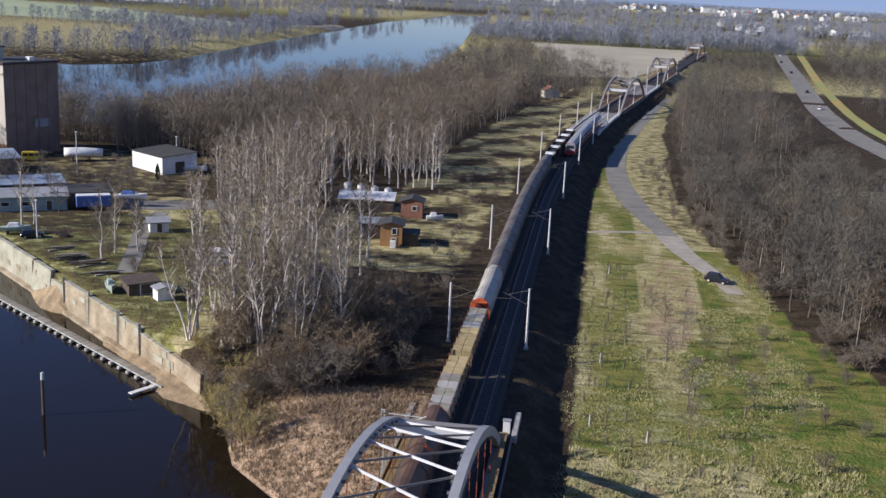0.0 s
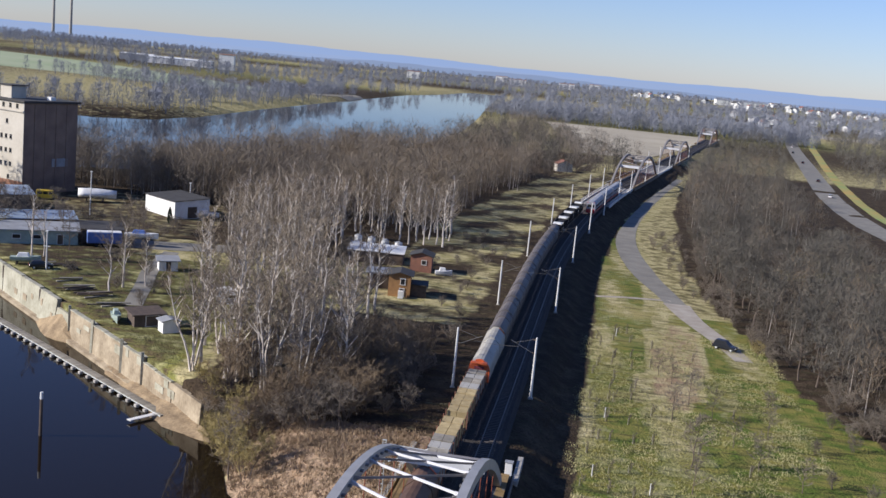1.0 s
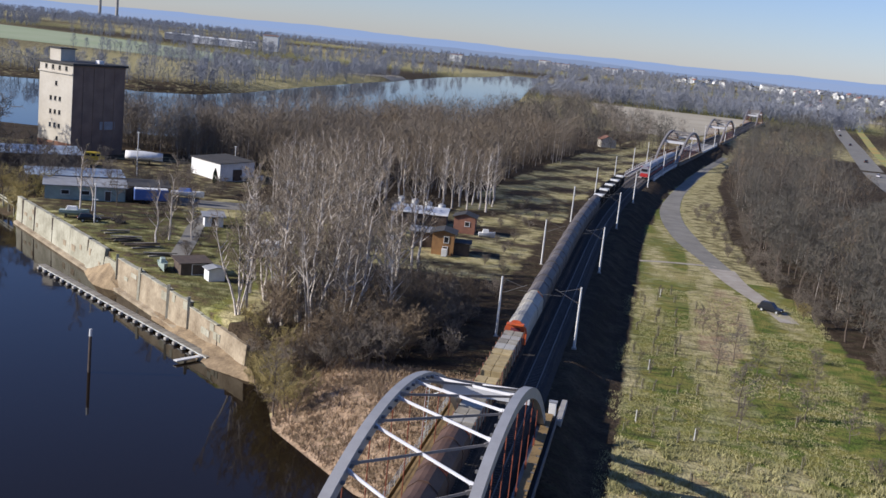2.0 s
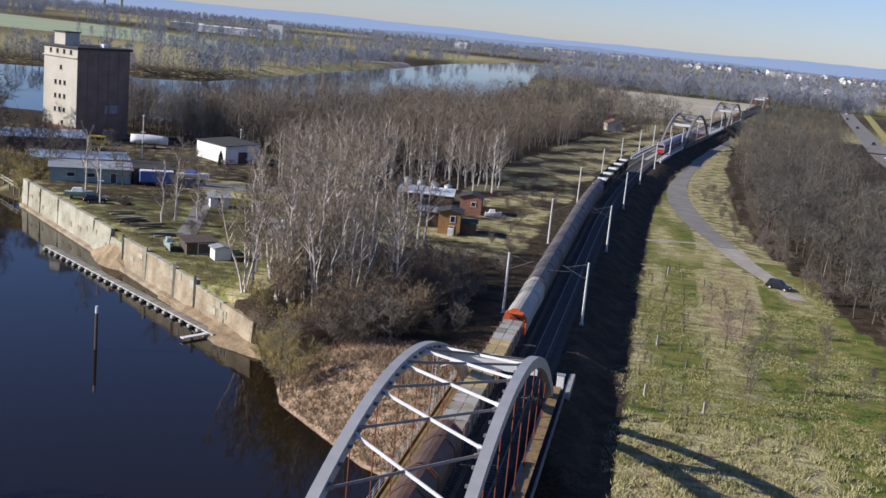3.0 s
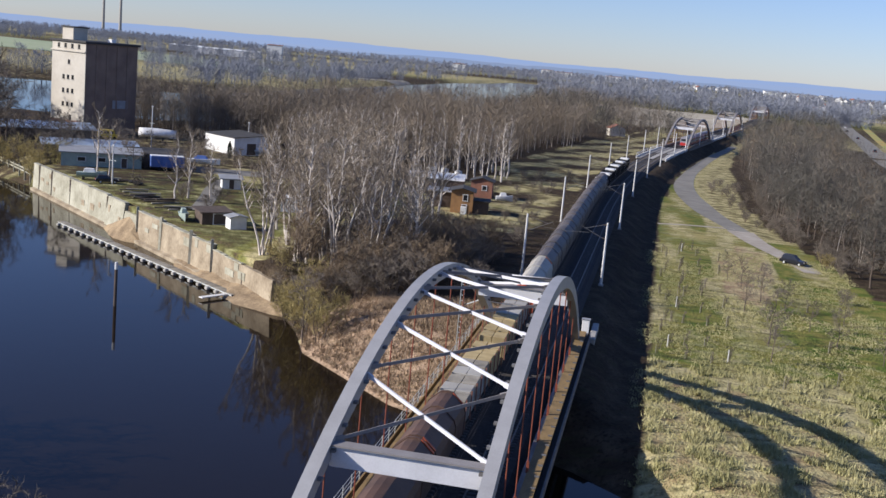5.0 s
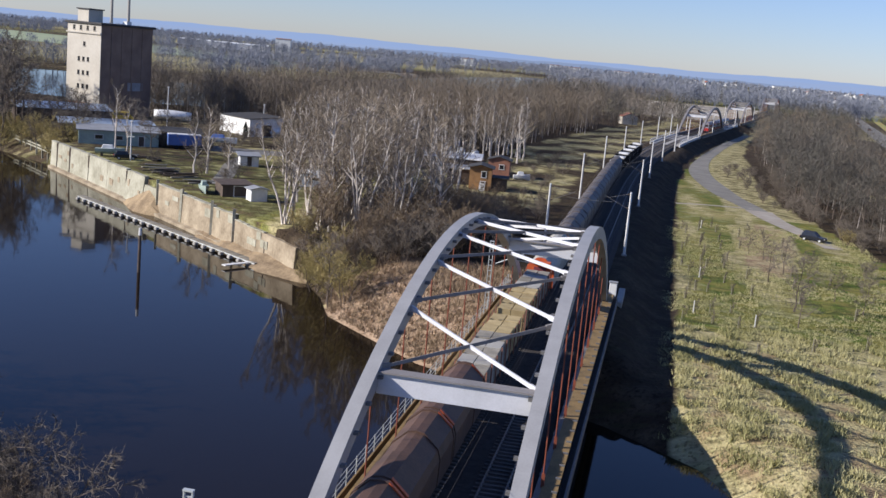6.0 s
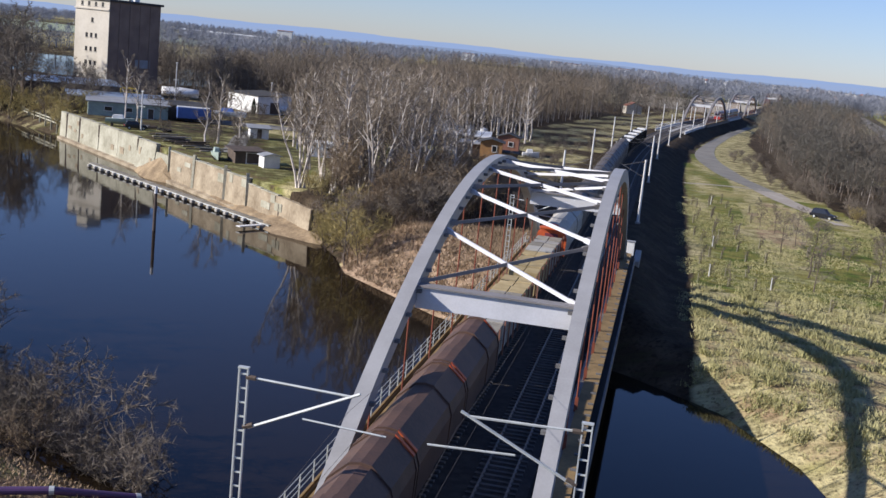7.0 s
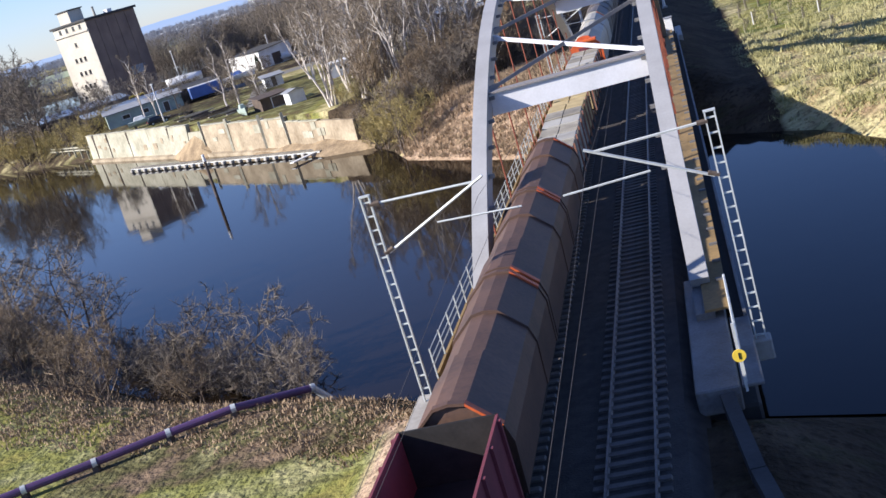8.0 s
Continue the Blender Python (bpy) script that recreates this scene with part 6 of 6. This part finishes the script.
def car(x, y, rz, paint, lab, L=4.4, H=1.6, z=None):
    t = thing("car", lab, "car", pose(x, y, (gz(x, y) if z is None else z), 0, 0, rz), "cars")
    bm = B()
    low = [(-0.5, 0.35), (-0.5, 0.85), (-0.42, 0.98), (0.2, 1.0), (0.44, 0.85), (0.5, 0.7), (0.5, 0.35)]
    loft(bm, [[Vector((a * L, s, b)) for a, b in low] for s in (-0.88, 0.88)])
    bmesh.ops.bevel(bm, geom=list(bm.edges), offset=0.05, segments=1, affect="EDGES")
    part("body", bm, paint, t)
    bm = B()
    loft(bm, [[Vector((a * L, s * k, b)) for a, b, k in ((-0.45, 0.98, 1.0), (-0.38, H, 0.82), (0.05, H, 0.82), (0.22, 1.0, 1.0))] for s in (-0.8, 0.8)])
    part("glasshouse", bm, M_GLASS, t)
    bm = B()
    box(bm, (-0.165 * L, 0, H + 0.01), (0.42 * L, 1.3, 0.06), bevel=0.02)
    part("roof", bm, paint, t)
    for dx in (-0.3, 0.32):
        for s in (-1, 1):
            w = None
            bm = B()
            tube(bm, (dx * L, s * 0.72, 0.33), (dx * L, s * 0.92, 0.33), 0.33, n=16)
            w = part("wheel", bm, M_TYRE, t)
            bm = B()
            tube(bm, (dx * L, s * 0.9, 0.33), (dx * L, s * 0.94, 0.33), 0.19, n=10)
            part("rim", bm, M_GALV, w)
    for s in (-1, 1):
        bm = B()
        box(bm, (0.495 * L, s * 0.62, 0.72), (0.06, 0.36, 0.14))
        part("headlight", bm, M_WHITEP, t)
        bm = B()
        box(bm, (-0.5 * L, s * 0.66, 0.78), (0.05, 0.26, 0.16))
        part("tail_light", bm, M_REDTRAIN, t)
    return t


car(37.3, 207.8, -28, M_CARBLK, "black off-road car parked at the end of the track", 4.6, 1.75)


def van(x, y, rz, lab):
    t = thing("van", lab, "van", pose(x, y, gz(x, y), 0, 0, rz))
    bm = B()
    side = [(-2.6, 0.45), (-2.6, 2.2), (-2.45, 2.4), (1.3, 2.4), (1.55, 2.25), (2.05, 1.3), (2.6, 1.1), (2.65, 0.45)]
    loft(bm, [[Vector((a, s, b)) for a, b in side] for s in (-1.0, 1.0)])
    bmesh.ops.bevel(bm, geom=list(bm.edges), offset=0.06, segments=1, affect="EDGES")
    part("body", bm, M_YELLOW, t)
    for s in (-1, 1):
        for dx in (-1.7, -0.3, 0.95):
            bm = B()
            box(bm, (dx, s * 1.0, 1.75), (1.15 if dx < 0.5 else 0.85, 0.05, 0.62), bevel=0.02)
            part("side_window", bm, M_GLASS, t)
        for dx in (-1.7, 1.75):
            bm = B()
            tube(bm, (dx, s * 0.85, 0.38), (dx, s * 1.03, 0.38), 0.38, n=14)
            part("wheel", bm, M_TYRE, t)
    bm = B()
    beam(bm, Vector((1.62, 0, 2.17)), Vector((2.06, 0, 1.35)), 1.7, 0.04)
    part("windscreen", bm, M_GLASS, t)


van(-130.5, 268.0, 25, "yellow van with dark windows parked before the silo")
car(-89.5, 190.8, 35, M_CARBLK, "dark car parked beside the quay", 4.2, 1.5)
for x, y, p, l in ((116.0, 549, M_CARWHT, "white car on the distant highway"), (140, 790, M_CARBLK, "dark car on the distant highway"), (163, 1000, M_CARWHT, "pale car on the distant highway"), (150, 905, M_CARBLK, "dark lorry-like car on the distant highway"), (114.8, 400, M_CARBLK, "dark car on the highway"), (125.5, 640, M_CARBLK, "dark car far on the highway")):
    car(x, y, 75, p, l)


# ---------- poles, jetty, clutter of the yard ----------
def lamp_pole(x, y, h, lab):
    t = thing("yard_pole", lab, "pole", pose(x, y, gz(x, y)), "yard poles")
    bm = B()
    tube(bm, (0, 0, -0.2), (0, 0, h), 0.16, 0.11, 8)
    part("pole", bm, M_MASTC, t)
    bm = B()
    box(bm, (0, 0, h * 0.62), (1.3, 0.14, 0.14))
    part("crossarm", bm, M_GALV, t)
    bm = B()
    box(bm, (0, 0, h + 0.08), (0.5, 0.4, 0.18), bevel=0.03)
    part("lamp_head", bm, M_WHITEP, t)


lamp_pole(-88.2, 190.4, 7.2, "pale concrete yard pole with crossarm")
lamp_pole(-110.5, 252, 10.5, "tall slim yard lamp pole near the silo")
lamp_pole(-95.2, 277, 7.0, "yard lamp with white globe head behind the hall")

t = thing("conifer", "dark narrow columnar conifer in the yard", "tree", pose(-90.3, 252.4, gz(-90, 252)))
VT, FT, VC, FC = [], [], [], []
rr = random.Random(3)
prism(VT, FT, Vector((0, 0, -0.2)), Vector((0, 0, 3.6)), 0.12, 0.03, 6)
for k in range(420):
    f = rr.random()
    a = rr.uniform(0, 6.283)
    rad = 0.62 * math.sin(math.pi * min(1, f * 0.9 + 0.15)) * rr.uniform(0.4, 1)
    p = Vector((math.cos(a) * rad, math.sin(a) * rad, 0.2 + 3.7 * f))
    sliver(VC, FC, p, p + Vector((math.cos(a) * 0.2, math.sin(a) * 0.2, 0.5)), 0.1, rr)
raw("trunk", VT, FT, M_BARK, t)
raw("crown", VC, FC, M_EVERG, t)

mp = thing("mooring_pile", "dark timber mooring pile standing in the canal", "pile", pose(-52.7, 124.4, 0))
bm = B()
tube(bm, (0, 0, -7.5), (0, 0, -0.9), 0.22, 0.2, 10)
part("shaft", bm, M_WOODD, mp)
bm = B()
tube(bm, (0, 0, -0.9), (0, 0, 0.0), 0.21, 0.18, 10)
part("cap", bm, M_WHITEP, mp, "pale painted cap")


def build_jetty():
    a, b = Vector((-41.6, 136.4)), Vector((-87.0, 171.0))
    d = (b - a).normalized()
    n = Vector((d.y, -d.x))
    if n.y > 0:
        n = -n
    ang = math.degrees(math.atan2(d.y, d.x))
    L = (b - a).length
    j = thing("jetty", "narrow floating jetty with grey planks and white floats", "jetty", pose(0, 0, 0))
    k = 0.0
    step = 0.6
    pl = None
    while k < L:
        p = a + d * (k + step / 2)
        if pl is None:
            bm = B()
            box(bm, (0, 0, 0), (step - 0.06, 1.3, 0.07))
            pl = part("plank", bm, M_GTIMBER, j, at=pose(p.x, p.y, -5.05, 0, 0, ang))
        else:
            c = pl.copy()
            scene.collection.objects.link(c)
            c.matrix_basis = pose(p.x, p.y, -5.05 + random.uniform(-0.02, 0.02), 0, 0, ang + random.uniform(-1, 1))
        k += step
    for s in (-0.6, 0.6):
        bm = B()
        p, q = a + n * s, b + n * s
        beam(bm, (p.x, p.y, -5.17), (q.x, q.y, -5.17), 0.14, 0.16)
        part("beam", bm, M_GALV, j)
    k = 1.0
    while k < L:
        p = a + d * k + n * 0.95
        bm = B()
        box(bm, (p.x, p.y, -5.35), (0.7, 0.6, 0.45), ang, bevel=0.08)
        part("float", bm, M_CONC, j)
        k += 2.4
    p = a + n * 2.4 + d * 1.0
    bm = B()
    box(bm, (p.x, p.y, -5.2), (0.8, 5.0, 0.14), ang + 8, bevel=0.02)
    part("finger", bm, M_WHITEP, j, "pale finger pontoon")


build_jetty()
# stacked timber and junk on the grass above the quay
RJ = random.Random(9)
for x, y, n, lab in ((-66.0, 171.0, 4, "pile of dark weathered boards near the quay"), (-80.5, 185.0, 4, "pile of dark beams by the quay"), (-75.5, 178.5, 7, "pile of dark old timber on the grass"), (-71, 176, 6, "pile of grey beams on the grass"), (-89.5, 194.5, 4, "pile of dark scrap beside the boat")):
    t = thing("timber_pile", lab, "timber pile", pose(x, y, gz(x, y), 0, 0, 40), "timber piles")
    for k in range(n):
        bm = B()
        box(bm, (RJ.uniform(-0.8, 0.8), RJ.uniform(-1.0, 1.0), 0.15 + 0.14 * k), (RJ.uniform(3, 6.5), 0.4, 0.16), RJ.uniform(-14, 14))
        part("beam", bm, M_WOODD if k % 3 else M_GTIMBER, t)
for x, y in ((-84.5, 193.5), (-86.2, 195)):
    t = thing("old_tyre", "old tractor tyre lying on the grass", "tyre", pose(x, y, gz(x, y) + 0.02), "old tyres")
    bm = B()
    rings = []
    for k in range(20):
        a = 2 * math.pi * k / 20
        e = Vector((math.cos(a), math.sin(a), 0))
        rings.append([e * r + Vector((0, 0, z)) for r, z in ((0.85, 0.0), (1.0, 0.15), (0.95, 0.38), (0.6, 0.38), (0.6, 0.0))])
    loft(bm, rings + [rings[0]], caps=False)
    part("casing", bm, M_TYRE, t)

# the discharge pipe on the near bank
pp = thing("discharge_pipe", "long dark purple plastic pipe lying on the near bank", "pipe", pose(0, 0, 0))
pts = [(-15.4, 46.8), (-18.6, 44.2), (-21.6, 42.8), (-24.8, 41.0), (-27.8, 39.4), (-33, 36.2)]
for i, (a, b) in enumerate(zip(pts, pts[1:])):
    bm = B()
    za, zb = max(gz(*a), -3.6) + 0.45, max(gz(*b), -3.6) + 0.45
    tube(bm, (*a, za), (*b, zb), 0.2, n=12)
    part("section", bm, M_PURPLE, pp)
    bm = B()
    d = (Vector((*b, zb)) - Vector((*a, za))).normalized()
    tube(bm, Vector((*a, za)) - d * 0.12, Vector((*a, za)) + d * 0.12, 0.225, n=12)
    part("coupling", bm, M_GALV, pp, "pale coupling ring")
    bm = B()
    box(bm, (b[0], b[1], (gz(*b) + zb - 0.18) / 2), (0.3, 0.3, max(0.2, zb - 0.18 - gz(*b) + 0.1)))
    part("support", bm, M_WOODD, pp)
bm = B()
tube(bm, (-15.4, 46.8, max(gz(-15.4, 46.8), -3.6) + 0.45), (-14.5, 47.4, -4.6), 0.17, 0.22, 10)
part("outlet", bm, M_GALV, pp, "pale bent outlet")

# tree guards and saplings on the meadow
ROWS = []
for r in range(14):
    for x in (14.0, 16.6, 19.6):
        if (r + int(x)) % 3:
            ROWS.append((x + RJ.uniform(-0.5, 0.5), 127.5 + 6.4 * r + RJ.uniform(-1.2, 1.2)))
k = 0
for x, y in [(14.9, 132.1), (21.8, 128.6), (17.0, 176.8), (17.1, 164.8), (23.5, 200), (20.4, 173.4), (15.2, 146), (16.0, 156), (22.5, 147), (22.6, 160), (28.5, 146), (29.0, 158), (34.5, 140), (34.8, 165), (17.2, 207), (16.8, 190), (23.0, 187), (29.5, 182), (30.5, 195), (33.5, 125), (27.2, 120), (21.0, 114)] + ROWS:
    g = thing("tree_guard", "slim tree guard post beside a sapling on the meadow", "post", pose(x, y, gz(x, y)), "tree guards")
    bm = B()
    white = k in (0, 1, 7, 14)
    k += 1
    tube(bm, (0, 0, -0.1), (RJ.uniform(-0.05, 0.05), 0, 1.5 if k < 23 else 1.0), 0.07 if white else 0.045, 0.06 if white else 0.03, 8)
    part("tube", bm, M_MASTC if white else M_GTIMBER, g)
    bm = B()
    box(bm, (0.14, 0, 0.7), (0.05, 0.05, 1.5))
    part("stake", bm, M_WOODD, g)
    plant(SAPLING, x + 0.25, y + 0.1, 0.62)


# ---------- far country ----------
def far_house(x, y, w, d, h, wall, roof, lab):
    gable_house("far_house", lab, "house", x, y, w, d, h, w * 0.28, RF.uniform(-40, 40), wall, roof, 0.5, False)


RF = random.Random(21)
for k in range(46):
    x = RF.uniform(40, 620)
    y = RF.uniform(2300, 3200)
    far_house(x, y, RF.uniform(9, 15), RF.uniform(10, 18), RF.uniform(5, 9), M_WHITEP, RF.choice((M_ROOFRED, M_ROOFG, M_ROOFD)), "white house with pitched roof in the distant town")
for k in range(12):
    far_house(RF.uniform(180, 420), RF.uniform(1450, 2000), 10, 13, 5.5, M_WHITEP, RF.choice((M_ROOFRED, M_ROOFG)), "white house at the edge of the distant town")
gable_house("far_hall", "long white hall in the distant town", "hall", 290, 2720, 120, 26, 12, 2, 8, M_WHITEP, M_ROOFG, 0.5, True)
gable_house("far_hall", "long pale factory hall across the river", "hall", -640, 1590, 95, 24, 9, 1.5, 12, M_WHITEP, M_WHITEP, 0.5, True)
gable_house("far_hall", "white office block with red stripe across the river", "office block", -562, 1577, 22, 16, 22, 0.8, 12, M_WHITEP, M_BRICK, 0.6, True)
gable_house("far_hall", "low pale factory hall across the river", "hall", -730, 1640, 50, 22, 9, 1.2, 12, M_ROOFG, M_WHITEP, 0.5, True)
for x, y, w in ((-230, 2600, 40), (-300, 2900, 30), (-120, 2700, 36), (-420, 2300, 26), (-60, 3000, 30)):
    gable_house("far_hall", "small pale building on the wooded horizon", "building", x, y, w, 16, 14, 1, 5, M_WHITEP, M_BRICK, 0.5, True)
for x, h in ((-1604, 115), (-1551, 128)):
    c = thing("chimney", "tall slim grey power-station chimney on the horizon", "chimney", pose(x, 3000, gz(x, 3000)))
    bm = B()
    tube(bm, (0, 0, -2), (0, 0, h), 4.6, 3.2, 14)
    part("shaft", bm, M_CONC, c)
    bm = B()
    tube(bm, (0, 0, h - 3), (0, 0, h - 1), 3.6, 3.6, 14)
    part("ring", bm, M_STEEL_D, c)

# ---------- sleepers ----------
bm = B()
box(bm, (0, 0, 0), (2.5, 0.26, 0.2), taper=0.92)
slp = part("sleeper", bm, M_SLEEPER, TRACK_R, at=pose(2, 12, -0.235))
for k in range(1, 150):
    c = slp.copy()
    scene.collection.objects.link(c)
    c.matrix_basis = pose(2.0, 12 + 0.65 * k, -0.235)
V, F = [], []


def sleeper_at(m):
    i = len(V)
    for a, b, c in ((-1.25, -0.13, -0.33), (1.25, -0.13, -0.33), (1.25, 0.13, -0.33), (-1.25, 0.13, -0.33), (-1.15, -0.12, -0.135), (1.15, -0.12, -0.135), (1.15, 0.12, -0.135), (-1.15, 0.12, -0.135)):
        V.append(tuple(m @ Vector((a, b, c))))
    for f in ((4, 5, 6, 7), (0, 1, 5, 4), (1, 2, 6, 5), (2, 3, 7, 6), (3, 0, 4, 7)):
        F.append(tuple(i + q for q in f))


y = 12 + 0.65 * 150
while y < 420:
    sleeper_at(track_at(y, 2.0))
    y += 0.65
y = 12.0
while y < 420:
    sleeper_at(track_at(y, -2.0))
    y += 0.65
ob = raw("sleepers", V, F, M_SLEEPER, TRACK_L)
ob["kind"] = "stuff"


# ---------- blue hills on the horizon, haze painted into their glow ---
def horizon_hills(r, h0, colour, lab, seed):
    m = bpy.data.materials.new("painted_haze_hills")
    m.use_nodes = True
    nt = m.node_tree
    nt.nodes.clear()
    # flat emission: the distance haze is in the colour
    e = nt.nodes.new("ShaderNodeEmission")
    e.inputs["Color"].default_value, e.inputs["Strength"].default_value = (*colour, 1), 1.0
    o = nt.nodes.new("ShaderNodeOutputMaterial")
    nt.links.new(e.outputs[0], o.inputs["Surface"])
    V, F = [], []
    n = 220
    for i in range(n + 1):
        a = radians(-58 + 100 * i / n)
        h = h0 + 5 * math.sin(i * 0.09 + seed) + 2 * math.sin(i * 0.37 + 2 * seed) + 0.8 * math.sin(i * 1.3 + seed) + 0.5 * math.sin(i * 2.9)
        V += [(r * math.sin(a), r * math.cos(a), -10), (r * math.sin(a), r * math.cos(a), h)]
    for i in range(n):
        F.append((2 * i, 2 * i + 2, 2 * i + 3, 2 * i + 1))
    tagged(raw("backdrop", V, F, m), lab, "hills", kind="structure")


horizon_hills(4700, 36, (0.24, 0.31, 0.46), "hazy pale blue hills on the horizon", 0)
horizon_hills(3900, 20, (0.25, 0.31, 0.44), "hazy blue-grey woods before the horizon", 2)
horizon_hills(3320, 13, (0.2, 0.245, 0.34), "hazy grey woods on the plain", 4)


# ---------- what moves ----------
def motions():
    red_y = ((0, 158.3), (1, 150.6), (2, 143.0), (3, 135.5), (4, 128.2), (5, 121.0), (6, 113.9), (7, 107.0), (8, 100.2))
    times = [k * 0.5 for k in range(17)]
    for wagon, wheels, s in FREIGHT:
        rows = []
        for t in times:
            y = float(np.interp(t, [r[0] for r in red_y], [r[1] for r in red_y])) + s
            rows.append((t, track_at(y, -2.0)))
        walk(wagon, rows)
        if abs(s + 45) < 45:
            for ws in wheels:
                b = ws.matrix_basis.translation.copy()
                walk(ws, [(k * 0.08, pose(b.x, b.y, b.z, math.degrees(7.25 * k * 0.08 / 0.46) % 360)) for k in range(101)])
    for wagon, wheels, s in COACHES:
        walk(wagon, [(t, track_at(330 + 27.0 * t + s, 2.0)) for t in times])


motions()
